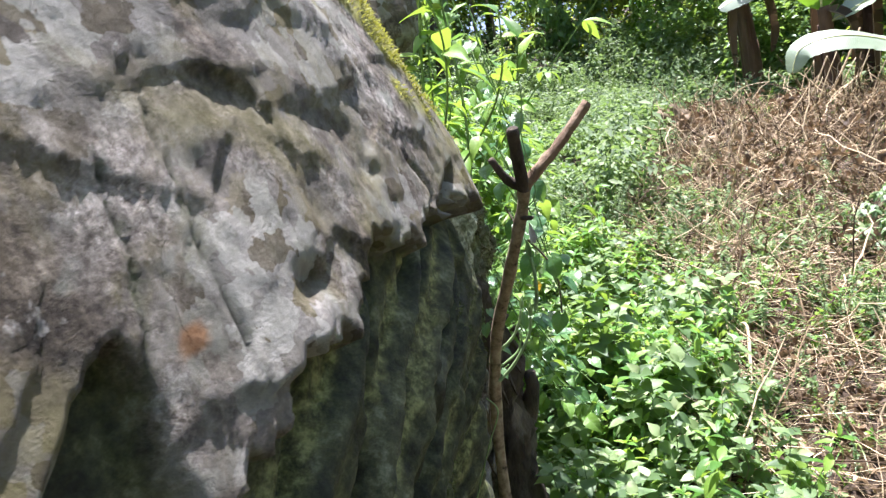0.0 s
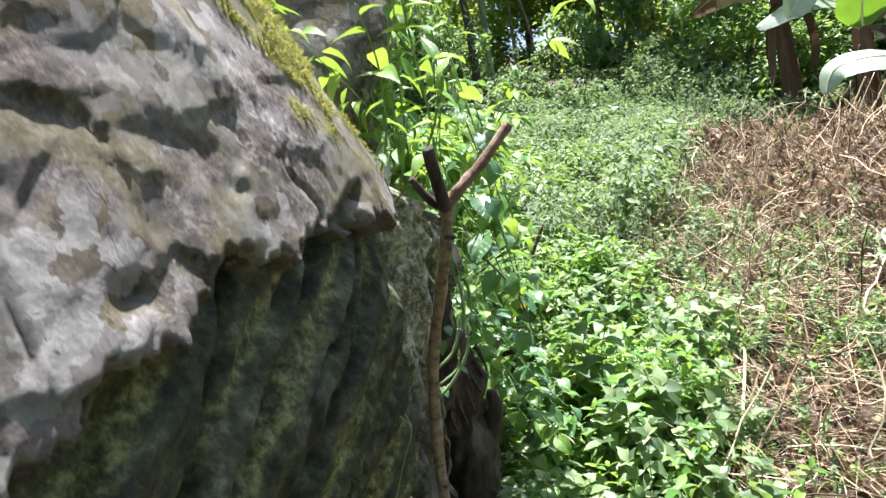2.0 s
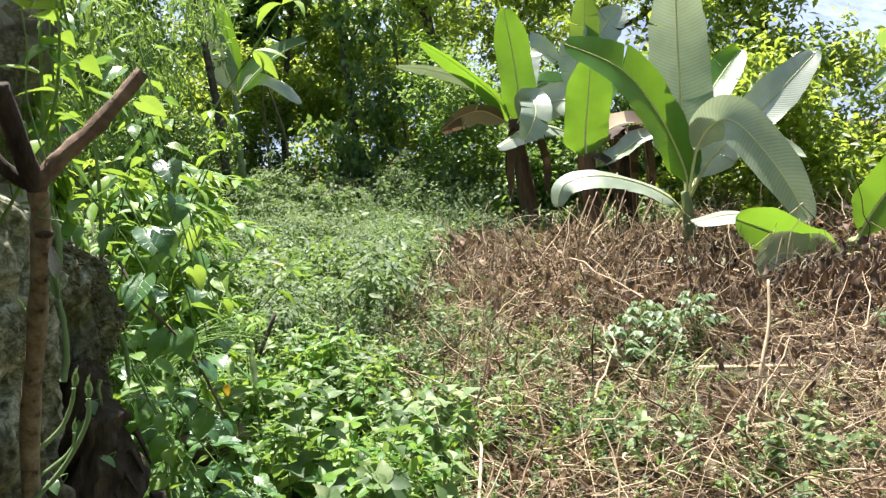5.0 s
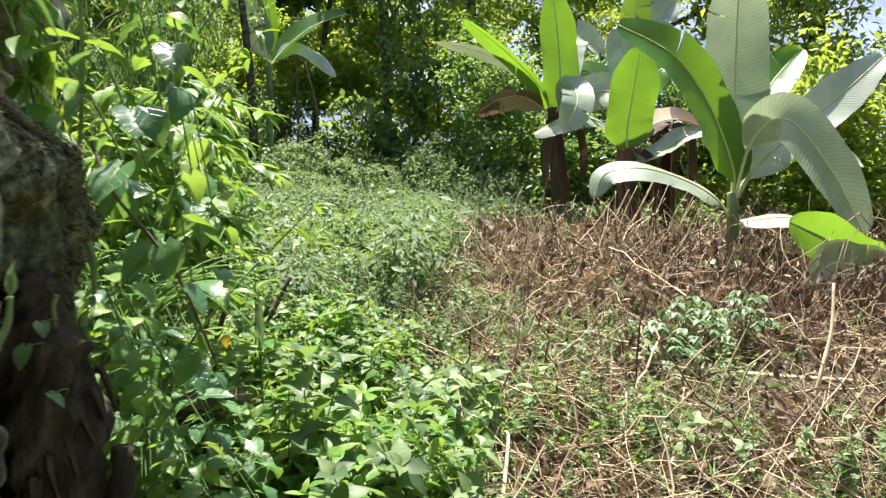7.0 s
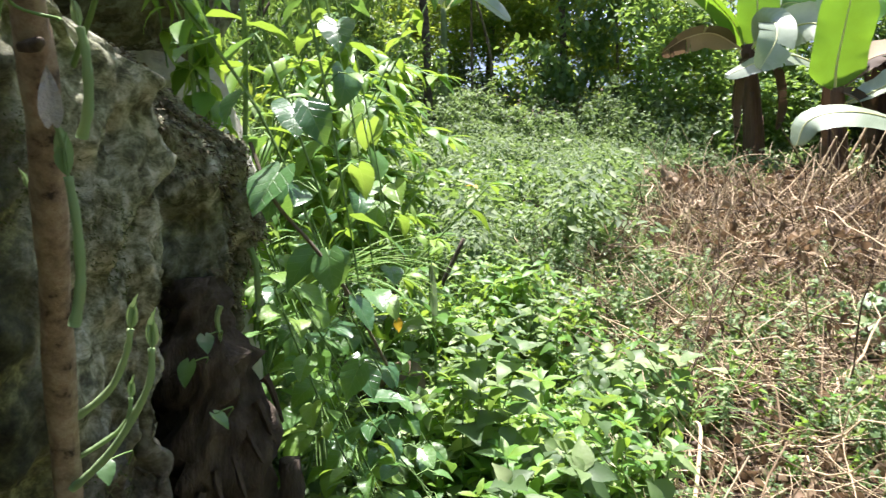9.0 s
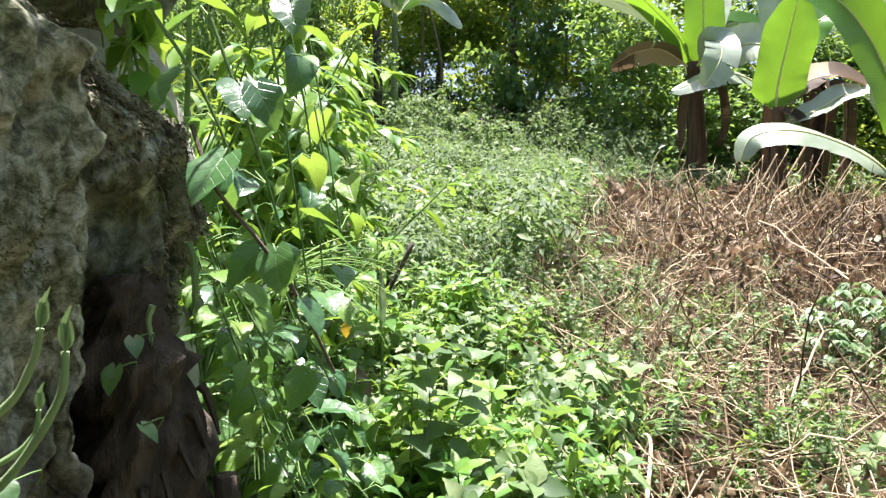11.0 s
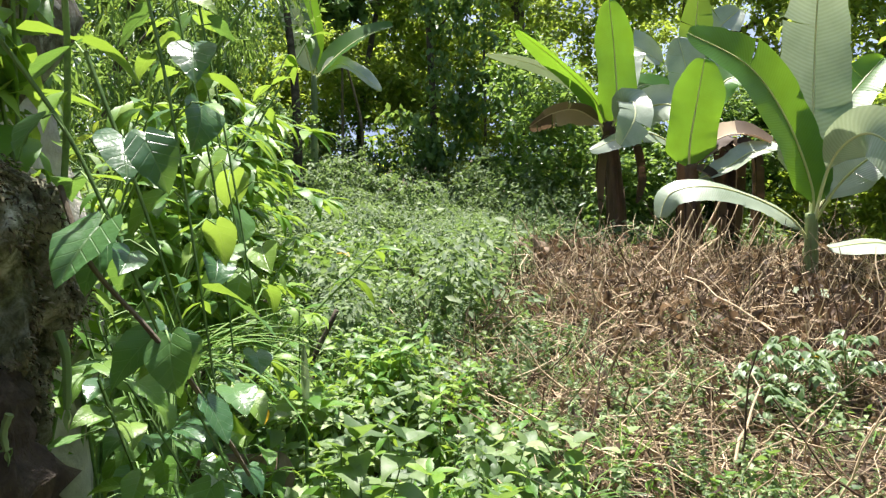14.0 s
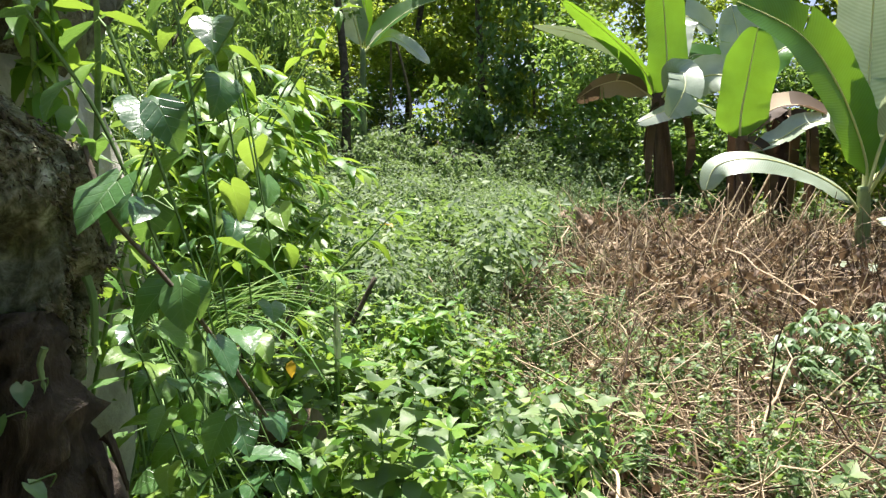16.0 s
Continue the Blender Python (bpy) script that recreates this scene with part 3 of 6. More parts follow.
    # grooves biting up into the edge
    for gy, k, w, top, foot, deep in ((1.03, 1.45, 0.036, 1.56, 0.9, 0.085), (1.29, 1.9, 0.022, 1.44, 1.2, 0.05), (0.925, 1.3, 0.014, 1.53, 1.36, 0.05), (0.745, 0.85, 0.018, 1.53, 1.1, 0.055), (1.4, 1.55, 0.03, 1.36, 0.9, 0.06), (0.55, 0.8, 0.014, 1.45, 1.1, 0.03)):
        off = off - deep * np.exp(-((Y - k * (Z - 1.5) - gy + 0.008 * wobble(Y, Z, 17, gy)) / (w * (1 + 0.8 * np.clip(1.45 - Z, 0, 0.4)))) ** 2) * smooth01((top - Z) / 0.05) * smooth01((Z - foot) / 0.12)
    # deeper undercut behind the post, a swelling of the shoulder above it
    off = off - 0.035 * cut * smooth01((Y - 0.95) / 0.2) * smooth01((1.5 - Y) / 0.12)
    # the lobes at the end draw in towards the ground
    off = off - 0.06 * smooth01((1.24 - Z) / 0.3) * np.exp(-((Y - 1.8) / 0.09) ** 2) - 0.05 * smooth01((1.12 + 0.05 * np.sin(Y * 40) - Z) / 0.08) * smooth01((Y - 1.95) / 0.05) * smooth01((2.3 - Y) / 0.1)
    # wedge-shaped hollow low on the face
    drop = np.clip(1.572 - Z, 0, 1)
    wedge = smooth01((1.572 - Z) / 0.03) * np.clip(1 - np.abs(Y - 0.288 + 0.6 * drop + 0.006 * wobble(Y, Z, 30, 2.0)) / (0.006 + 0.66 * drop), 0, 1) * smooth01((Z - 1.0) / 0.2)
    off = off - 0.05 * smooth01(wedge * 2.5)
    off = off + 0.16 * smooth01((0.5 - Z) / 0.8) * smooth01((1.5 - Y) / 0.2)
    nz = np.array([[boulder_noise(a, b) for b in z] for a in s])
    off = off + nz + 0.006 * wobble(Y * 3, Z, 22, 1.0) * smooth01((Y - 1.5) / 0.1)
    # the long crack over the face and the pit
    off = off - 0.015 * np.exp(-((Y - 0.94 + 0.02 * np.sin(Z * 40)) / 0.006) ** 2) * smooth01((1.66 - Z) / 0.05) * smooth01((Z - 1.5) / 0.05)
    off = off - 0.008 * np.exp(-((Y - 0.785) / 0.018) ** 2 - ((Z - 1.6) / 0.012) ** 2) - 0.022 * np.exp(-((Y - 0.535) / 0.03) ** 2 - ((Z - 1.525) / 0.02) ** 2)
    # two long straight cracks and shallow hollows with patchy darker colour
    crack = 0 * Z
    for y0, z0, y1, z1 in ((0.42, 1.74, 0.405, 1.6), (0.405, 1.6, 0.405, 1.47), (0.345, 1.7, 0.329, 1.6), (0.329, 1.6, 0.29, 1.5), (0.94, 1.62, 0.965, 1.5)):
        u = np.clip(((Y - y0) * (y1 - y0) + (Z - z0) * (z1 - z0)) / ((y1 - y0) ** 2 + (z1 - z0) ** 2), 0, 1)
        d = np.hypot(Y - y0 - u * (y1 - y0) + 0.003 * wobble(Y, Z, 60, 1.0), Z - z0 - u * (z1 - z0))
        crack = np.maximum(crack, np.exp(-(d / 0.0034) ** 2))
    off = off - 0.006 * crack
    dark_patch = 0 * Z
    for y0, z0, a, b_ in ((0.845, 1.7, 0.055, 0.035), (0.69, 1.69, 0.085, 0.03), (0.53, 1.745, 0.05, 0.022), (0.62, 1.6, 0.03, 0.05), (0.76, 1.64, 0.03, 0.05), (0.46, 1.66, 0.03, 0.03)):
        q = np.exp(-((Y - y0) / a) ** 2 - ((Z - z0 + 0.3 * (Y - y0)) / b_) ** 2)
        off = off - 0.007 * q
        dark_patch = np.maximum(dark_patch, smooth01((q - 0.45 + 0.3 * wobble(Y, Z, 24, 2.0) + 0.25 * wobble(Y, Z, 70, 5.0)) / 0.35))
    # above the shoulder the stone draws in towards its middle
    cx, cy = -1.75 - px[:, None], 0.55 * py[:, None] - 0.05 - py[:, None]
    reach = np.hypot(cx, cy)
    inward = reach * (1 - np.exp(-inward / reach)) * 1.0
    inward[:, -1] = reach[:, 0] * 0.98
    X = px[:, None] + nx[:, None] * off + cx / reach * inward
    YY = Y + ny[:, None] * off + cy / reach * inward
    g = strip(X, YY, Z + 0 * X)
    me = mesh_of("boulder", g, [ROCK])
    rough_edge = nz / 0.03
    slope = np.clip(Z - ridge, 0, None)
    moss = smooth01((Z - ridge + 0.045 + 0.03 * wobble(Y, Z, 19, 4.0)) / 0.05) * smooth01((0.55 * rough_edge + 0.25 + 0.9 * wobble(Y, Z, 7, 2.0) + 0.7 * wobble(Y, Z, 26, 5.0)) / 0.5) * smooth01((Y - 0.7) / 0.3) * smooth01((1.75 - Y) / 0.3)
    # algae cover, its dark colour also painting the overhang's shade
    algae_shade = smooth01(below / 0.02) * (0.95 - 0.1 * smooth01((wobble(Y * 2.2 + Z, Z * 0.5, 7, 4.0) - 0.25) / 0.4)) * smooth01((Y - 0.2) / 0.08) * (1 - 0.8 * smooth01((Y - 1.6) / 0.06))
    # the wedge hollow's shade, painted in the same dark colour
    algae_shade = np.maximum(algae_shade, 0.9 * smooth01(wedge * 3))
    algae_shade = np.maximum(algae_shade, 0.8 * smooth01((Y - 1.89 + 0.02 * wobble(Y, Z, 12)) / 0.03) * smooth01((2.6 - Y) / 0.3) * smooth01((1.5 - Z) / 0.1))
    rib_moss = smooth01((flute - 0.05 + 0.6 * wobble(Y, Z, 11, 6.0)) / 0.5) * cut
    # where the end lobes carry lichen and the painted extra brightness
    crust = smooth01((Y - 1.59) / 0.06) * smooth01((2.4 - Y) / 0.2) * np.clip(1 - 0.6 * smooth01((Y - 1.91 + 0.03 * wobble(Y, Z, 10, 1.0)) / 0.04) + 0.5 * (wobble(Y, Z, 13, 3.0) > 0.3), 0, 1) * smooth01((Z - 0.75) / 0.3)
    rust = smooth01((1.1 - np.hypot((Y - 0.352) / 0.022, (Z - 1.536) / 0.015) + 0.5 * wobble(Y, Z, 60, 3.0)) / 0.5)
    # cracks darkened with that colour too
    algae_shade = np.maximum(algae_shade, 0.9 * crack)
    for name, a in (("moss", moss), ("algae_shade", algae_shade), ("rib_moss", rib_moss), ("rust", rust), ("crust", crust), ("dark_patch", dark_patch)):
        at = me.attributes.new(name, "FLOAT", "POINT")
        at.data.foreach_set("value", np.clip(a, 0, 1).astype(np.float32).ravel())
    ob = new("boulder", me)
    tagged(ob, "huge grey lichen-covered boulder with mossy shoulder and dark undercut base", "boulder")
    # moss cushions standing up from the shoulder
    w = moss.copy()
    w[(Z < 1.2)] = 0
    cand = np.argwhere(w > 0.75)
    cand = cand[rng.integers(0, len(cand), 9000)]
    p = np.stack([X[cand[:, 0], cand[:, 1]], YY[cand[:, 0], cand[:, 1]], Z[cand[:, 0], cand[:, 1]]], 1) + rng.normal(0, 0.003, (len(cand), 3))
    tuft = leaf(0.008, 0.003, "lance", 2, 0.3, 0.5)
    part("moss", spread(tuft, rots(rng.uniform(-2.6, -0.6, len(p)), rng.uniform(0.0, 1.3, len(p)), rng.uniform(-1, 1, len(p))), p, rng.uniform(0.6, 1.5, len(p))), MOSS, ob, "yellow-green moss cushions")
    # rough dark moss on the shaded lobes
    m2 = (Y > 1.95) & (Y < 2.2) & (Z > 0.8) & (Z < 1.5) & (wobble(Y, Z, 8, 1.0) > -0.1)
    cand = np.argwhere(m2)
    cand = cand[rng.integers(0, len(cand), 12000)]
    p = np.stack([X[cand[:, 0], cand[:, 1]], YY[cand[:, 0], cand[:, 1]], Z[cand[:, 0], cand[:, 1]]], 1) + rng.normal(0, 0.004, (len(cand), 3))
    part("dry_moss", spread(tuft, rots(rng.uniform(-2.6, -0.3, len(p)), rng.uniform(-1.2, 0.6, len(p)), rng.uniform(-1, 1, len(p))), p, rng.uniform(0.5, 1.7, len(p))), DRY_MOSS, ob, "dark shrivelled moss")
    # green moss in patches on the shaded wall beside the post
    m3 = (Y > 0.75) & (Y < 1.78) & (Z > 0.6) & (Z < 1.35) & (wobble(Y, Z, 9, 7.0) + 0.4 * wobble(Y, Z, 31, 2.0) > 0.35)
    cand = np.argwhere(m3)
    cand = cand[rng.integers(0, len(cand), 9000)]
    p = np.stack([X[cand[:, 0], cand[:, 1]], YY[cand[:, 0], cand[:, 1]], Z[cand[:, 0], cand[:, 1]]], 1) + rng.normal(0, 0.003, (len(cand), 3))
    part("moss", spread(tuft, rots(rng.uniform(-2.6, -0.3, len(p)), rng.uniform(-1.2, 0.6, len(p)), rng.uniform(-1, 1, len(p))), p, rng.uniform(0.4, 1.1, len(p))), WALL_MOSS, ob, "dark green moss on the shaded wall")
    return ob


build_boulder()


def lumpy(name, centre, radii, mat, seed, label, category="rock", cuts=40, rough=0.16):
    u, w = np.meshgrid(np.linspace(0, 2 * np.pi, cuts * 2), np.linspace(0.001, np.pi - 0.001, cuts), indexing="ij")
    d = np.stack([np.cos(u) * np.sin(w), np.sin(u) * np.sin(w), np.cos(w)], -1)
    k = np.array([[1 + rough * noise.noise(Vector(q) * 1.7 + Vector((seed, 0, 0))) * 1.6 + rough * 0.4 * noise.turbulence(Vector(q) * 5 + Vector((seed, 2, 0)), 4, True) for q in row] for row in d])
    d = d * k[..., None] * np.array(radii)
    return tagged(part(name, strip(d[..., 0] + centre[0], d[..., 1] + centre[1], d[..., 2] + centre[2]), mat), label, category)


lumpy("rock", (-0.74, 2.98, 0.95), (0.64, 0.42, 0.95), PALE_ROCK, 3.1, "pale sunlit rock behind the hanging creeper leaves")
lumpy("rock", (-0.85, 2.75, 1.95), (0.72, 0.75, 0.75), ROCK, 8.4, "upper grey-brown boulder leaning behind the mossy shoulder", rough=0.24)


def rotten_stump():
    b = thing("rotten_stump", (0.06, 2.05, 0), "black rotten stump wedged under the boulder's end", "stump")
    p = bend([(0.02, 0.0, -0.1), (0.02, 0.0, 0.45), (0.0, -0.02, 0.86), (-0.01, -0.01, 1.06)], 40)
    part("trunk", tube(p, np.interp(np.linspace(0, 1, 41), [0, 0.7, 0.8, 1], [0.1, 0.085, 0.06, 0.035]) * (1 + 0.12 * np.sin(np.arange(41) * 0.9)), 30, 8, 0.6), ROT, b)
    part("stub", tube(bend([(0.1, 0.0, 0.55), (0.13, -0.01, 0.64), (0.135, -0.01, 0.72)], 6), np.linspace(0.03, 0.018, 7), 9, 4, 0.4), ROT, b, "short broken stub")
    for k in range(9):
        z0 = 0.6 + 0.035 * k
        a = -2.4 + 0.28 * k
        q = np.array((0.1 * math.cos(a), 0.1 * math.sin(a), z0))
        part("splinter", tube(bend([q, q + (0.012 * math.cos(a), 0.012 * math.sin(a), -0.02), q + (0.03 * math.cos(a + 0.4), 0.022 * math.sin(a), -0.06 - 0.012 * (k % 3))], 5), np.linspace(0.011, 0.003, 6), 5, k, 0.4), ROT, b)


rotten_stump()


# ---- the forked post and what grows on it ----
def build_post():
    base = thing("forked_post", (0.06, 1.56, 0), "thin forked dead sapling post standing against the boulder", "dead sapling")
    o = np.array((0.06, 1.56, 0))
    line = bend([(0.06, 1.56, -0.15), (0.055, 1.545, 0.6), (0.085, 1.5, 1.0), (0.15, 1.4, 1.25), (0.192, 1.325, 1.40), (0.2, 1.29, 1.465)], 40)
    r = np.linspace(0.0165, 0.0125, 41) * (1 + 0.07 * np.sin(np.arange(41) * 1.1))
    part("trunk", tube(line - o, r, 14, 3, 0.16), BARK, base)
    knot = bend([(0.186, 1.318, 1.385), (0.205, 1.305, 1.385), (0.212, 1.298, 1.388)], 4)
    part("knot", tube(knot - o, (0.004, 0.005, 0.0048, 0.0036, 0.0015), 9, 2, 0.3), ROT, base)
    stub = bend([(0.2, 1.295, 1.45), (0.193, 1.262, 1.51), (0.188, 1.227, 1.582)], 10)
    part("branch", tube(stub - o, np.linspace(0.014, 0.0125, 11), 10, 5, 0.18), ROT, base, "broken dark upright stub")
    fork = bend([(0.198, 1.295, 1.45), (0.235, 1.29, 1.488), (0.29, 1.298, 1.535), (0.352, 1.307, 1.602)], 16)
    part("branch", tube(fork - o, np.linspace(0.0125, 0.0105, 17) * (1 + 0.06 * np.sin(np.arange(17) * 1.9)), 12, 7, 0.22), BARK_RED, base, "reddish-brown peeling side branch")
    left = bend([(0.195, 1.3, 1.455), (0.168, 1.29, 1.475), (0.14, 1.275, 1.525)], 8)
    part("branch", tube(left - o, np.linspace(0.013, 0.007, 9), 8, 9, 0.25), ROT, base, "short dark broken stub")
    patch = leaf(0.042, 0.017, "heart", 14, 0.5, 0.05, 6, 0.25, 4)
    part("lichen", patch.moved(rots(0.48, 1.571), np.array((0.203, 1.318, 1.33)) - o), PALE_ROCK, base, "pale grey lichen patch")


build_post()


def bud_shoot(name, pts, r, bud_len, label):
    o = np.array(pts[0])
    line = bend(pts, 16)
    base = thing(name, pts[0], label, "shoot", "fuzzy shoots on the post")
    part("stem", tube(line - o, np.linspace(r, r * 0.75, 17) * (1 + 0.1 * np.sin(np.arange(17) * 1.7)), 8, 3, 0.08), FUZZ, base)
    d = line[-1] - line[-2]
    yaw, pitch = math.atan2(-d[0], d[1]), math.atan2(d[2], math.hypot(d[0], d[1]))
    for k in range(3):
        g = leaf(bud_len * (1 - 0.15 * k), bud_len * 0.25, "lance", 6, 1.1, 0.03 + 0.05 * k, 4).moved(rots(yaw, pitch + 0.06 * (k - 1), k * 2.1), line[-1] - o)
        part("bud", g, FUZZ, base, "folded furry young leaf")


bud_shoot("shoot", [(0.189, 1.345, 1.167), (0.198, 1.345, 1.202), (0.2, 1.345, 1.249), (0.197, 1.345, 1.288)], 0.0048, 0.05, "furry pale green shoot climbing the forked post")
bud_shoot("shoot", [(0.101, 1.5, 1.026), (0.138, 1.5, 1.055), (0.159, 1.5, 1.093), (0.166, 1.5, 1.12)], 0.0042, 0.04, "furry curved green shoot beside the post")
bud_shoot("shoot", [(0.087, 1.5, 0.945), (0.134, 1.5, 0.988), (0.178, 1.5, 1.056), (0.186, 1.5, 1.099)], 0.0046, 0.045, "furry curved green shoot beside the post")
bud_shoot("shoot", [(0.082, 1.51, 0.97), (0.131, 1.51, 1.0), (0.15, 1.51, 1.02), (0.155, 1.51, 1.042)], 0.003, 0.028, "small furry green side shoot")
bud_shoot("shoot", [(0.184, 1.4, 1.316), (0.193, 1.4, 1.345), (0.195, 1.4, 1.384), (0.192, 1.4, 1.407)], 0.005, 0.03, "olive furry shoot rising along the boulder's end")
bud_shoot("shoot", [(0.14, 1.4, 1.255), (0.138, 1.4, 1.265), (0.135, 1.4, 1.274)], 0.003, 0.02, "small furry shoot behind the post")
bud_shoot("shoot", [(0.163, 1.98, 1.12), (0.171, 1.98, 1.091), (0.171, 1.98, 1.047), (0.17, 1.98, 1.025)], 0.006, 0.03, "thick furry green shoot hanging from the boulder's end")
bud_shoot("shoot", [(0.117, 1.95, 1.03), (0.11, 1.95, 1.009), (0.112, 1.95, 0.987)], 0.005, 0.02, "short furry green shoot under the boulder's end")


def stray_leaf(at, size, yaw, pitch, mat):
    """A single heart leaf on a thin runner across the dark stump."""
    c = thing("runner", at, "single heart-shaped leaf on a thin runner by the stump", "creeper", "runners by the stump")
    part("stem", tube(bend([(0.0, 0.06, -0.03), (0.02, 0.03, 0.0), (0, 0, 0)], 6), 0.0012, 4), STEM, c)
    part("leaf", leaf(size, size * 0.8, "heart", 10, 0.2, 0.3, 6, 0.06, 2).moved(rots(yaw, pitch), (0, 0, 0)), mat, c)


stray_leaf((0.094, 1.93, 0.986), 0.034, 3.6, -0.5, HEART)
stray_leaf((0.077, 1.9, 0.951), 0.04, 2.9, -0.8, HEART)
stray_leaf((0.118, 1.88, 0.874), 0.034, 4.4, -0.5, HEART)
stray_leaf((0.099, 1.55, 0.951), 0.028, 3.8, -0.6, HEART)


def vine_round_post():
    t = np.linspace(0, 1, 60)
    line = bend([(0.2, 1.305, 1.4), (0.2, 1.3, 1.45), (0.2, 1.28, 1.6), (0.215, 1.27, 1.75)], 59)
    tw = np.clip(1 - (line[:, 2] - 1.35) / 0.2, 0.15, 1)
    line = line + np.stack([0.021 * np.cos(t * 17 + np.sin(t * 9)) * tw + 0.012, -0.012 + 0.021 * np.sin(t * 17 + np.sin(t * 9)) * tw, 0 * t], 1)
    o = line[0]
    v = thing("twining_vine", tuple(o), "slender green vine twisting up the forked post", "vine")
    part("stem", tube(line - o, 0.0013, 6), STEM, v)
    top = line[-1]
    for k, (yaw, pitch, ln) in enumerate(((0.5, 1.0, 0.07), (-0.9, 0.9, 0.07), (2.6, 0.5, 0.055), (-2.2, 0.2, 0.06), (1.4, 0.2, 0.06), (-0.3, 1.35, 0.05))):
        part("leaf", leaf(ln, ln * 0.42, "ovate", 6, 0.35, 0.25, 4, 0.05, k).moved(rots(yaw, pitch), top - o - np.array((0, 0, 0.035 * (k % 3)))), LIME, v)


vine_round_post()


def sapling(name, pts, leaves, size, mat, label, seed, r=0.004, group="", shape="ovate", ratio=0.46):
    """A thin stem with single leaves along it."""
    rr = np.random.default_rng(seed)
    o = np.array(pts[0])
    line = bend(pts, 24)
    s = thing(name, pts[0], label, "sapling", group)
    part("stem", tube(line - o, np.linspace(r, r * 0.45, 25), 6), STEM, s)
    tpl = [mesh_of("leaf", leaf(size, size * ratio, shape, 6, 0.3, 0.3 + 0.1 * k, 4, 0.08, k), [mat]) for k in range(3)]
    for k in range(leaves):
        u = 0.25 + 0.75 * (k + rr.random() * 0.6) / leaves
        p = line[min(int(u * 24), 24)] - o
        yaw, pitch = k * 2.4 + rr.random(), rr.uniform(-0.5, 0.5) + (0.5 if u > 0.9 else 0)
        lf = part("leaf", tpl[k % 3], [mat], s)
        lf.matrix_local = Matrix.Translation(p.tolist()) @ Matrix(rots(yaw, pitch, rr.uniform(-0.4, 0.4)).tolist()).to_4x4() @ Matrix.Scale(rr.uniform(0.7, 1.15), 4)
    return s


sapling("sapling", [(-0.07, 1.68, 1.36), (0.05, 1.58, 1.56), (0.085, 1.48, 1.75), (0.06, 1.46, 1.9)], 8, 0.09, LIME, "leafy green sapling rising beside the mossy shoulder", 1)
sapling("sapling", [(-0.05, 1.8, 1.32), (0.14, 1.62, 1.54), (0.205, 1.52, 1.68), (0.215, 1.48, 1.82)], 9, 0.08, LIME, "leafy green sapling behind the forked post", 2)
sapling("sapling", [(0.05, 2.25, 0.9), (0.12, 2.2, 1.5), (0.1, 2.1, 2.0), (0.14, 2.05, 2.5)], 14, 0.13, LIME, "tall bright green leafy shoot behind the boulder", 3, 0.006)
sapling("sapling", [(0.0, 2.3, 0.9), (0.0, 2.25, 1.6), (0.08, 2.15, 2.1), (0.2, 2.1, 2.35)], 14, 0.12, LIME, "tall bright green leafy shoot behind the boulder", 4, 0.006)


# ---- heart-leaved creeper hanging past the boulder ----
def creeper(pts, leaves, size, seed, mat=None, spread_r=0.06, hang=(-0.95, 0.05)):
    rr = np.random.default_rng(seed)
    o = np.array(pts[0])
    line = bend(pts, 40)
    c = thing("creeper", pts[0], "hanging creeper with broad heart-shaped leaves beside the boulder", "creeper", "creepers beside the boulder")
    part("stem", tube(line - o, np.linspace(0.003, 0.0015, 41), 5), STEM, c)
    for k in range(leaves):
        u = (k + rr.random()) / leaves
        p = line[int(u * 40)] - o
        yaw = math.pi + rr.normal(0, 0.75) if rr.random() < 0.8 else rr.uniform(0, 6.28)
        out = rots(yaw) @ np.array((0, spread_r * rr.uniform(0.3, 1.2), rr.uniform(0, 0.03)))
        part("petiole", tube(np.stack([p, p + out * 0.6 + (0, 0, 0.012), p + out]), 0.0013, 4), STEM, c)
        part("leaf", CREEPER_LEAF[k % 4] if mat is None else CREEPER_LIME[k % 4], [HEART], c).matrix_local = (
            Matrix.Translation((p + out).tolist()) @ Matrix(rots(yaw + rr.uniform(-0.5, 0.5), rr.uniform(*hang), rr.uniform(-0.6, 0.6)).tolist()).to_4x4() @ Matrix.Scale(size * rr.uniform(0.6, 1.25), 4))


CREEPER_LEAF = [mesh_of("leaf", leaf(1.0, 0.86, "heart", 10, 0.16 + 0.05 * k, 0.15 + 0.12 * k, 6, 0.07, k), [HEART]) for k in range(4)]
CREEPER_LIME = [mesh_of("leaf", leaf(1.0, 0.72, "heart", 10, 0.22, 0.2 + 0.12 * k, 6, 0.06, k), [HEART_LIT]) for k in range(4)]
# the front vine, slanting down past the end of the boulder
creeper([(0.12, 1.84, 1.5), (0.2, 1.9, 1.36), (0.255, 1.92, 1.22), (0.3, 1.98, 1.06), (0.36, 2.1, 0.86)], 10, 0.074, 11)
creeper([(0.2, 2.0, 1.45), (0.25, 2.0, 1.3), (0.29, 2.02, 1.15), (0.32, 2.05, 1.0)], 7, 0.066, 12)
creeper([(0.2, 2.2, 1.7), (0.26, 2.15, 1.45), (0.3, 2.12, 1.2), (0.33, 2.1, 0.98)], 11, 0.066, 13, LIME)
creeper([(0.2, 2.4, 1.8), (0.25, 2.35, 1.55), (0.3, 2.32, 1.3), (0.33, 2.3, 1.0)], 14, 0.07, 14)
creeper([(0.2, 2.6, 1.9), (0.26, 2.5, 1.6), (0.31, 2.45, 1.35), (0.36, 2.4, 1.05)], 16, 0.075, 15, LIME)
creeper([(0.14, 2.8, 2.0), (0.2, 2.7, 1.7), (0.27, 2.6, 1.4), (0.33, 2.55, 1.1)], 18, 0.078, 16, LIME)
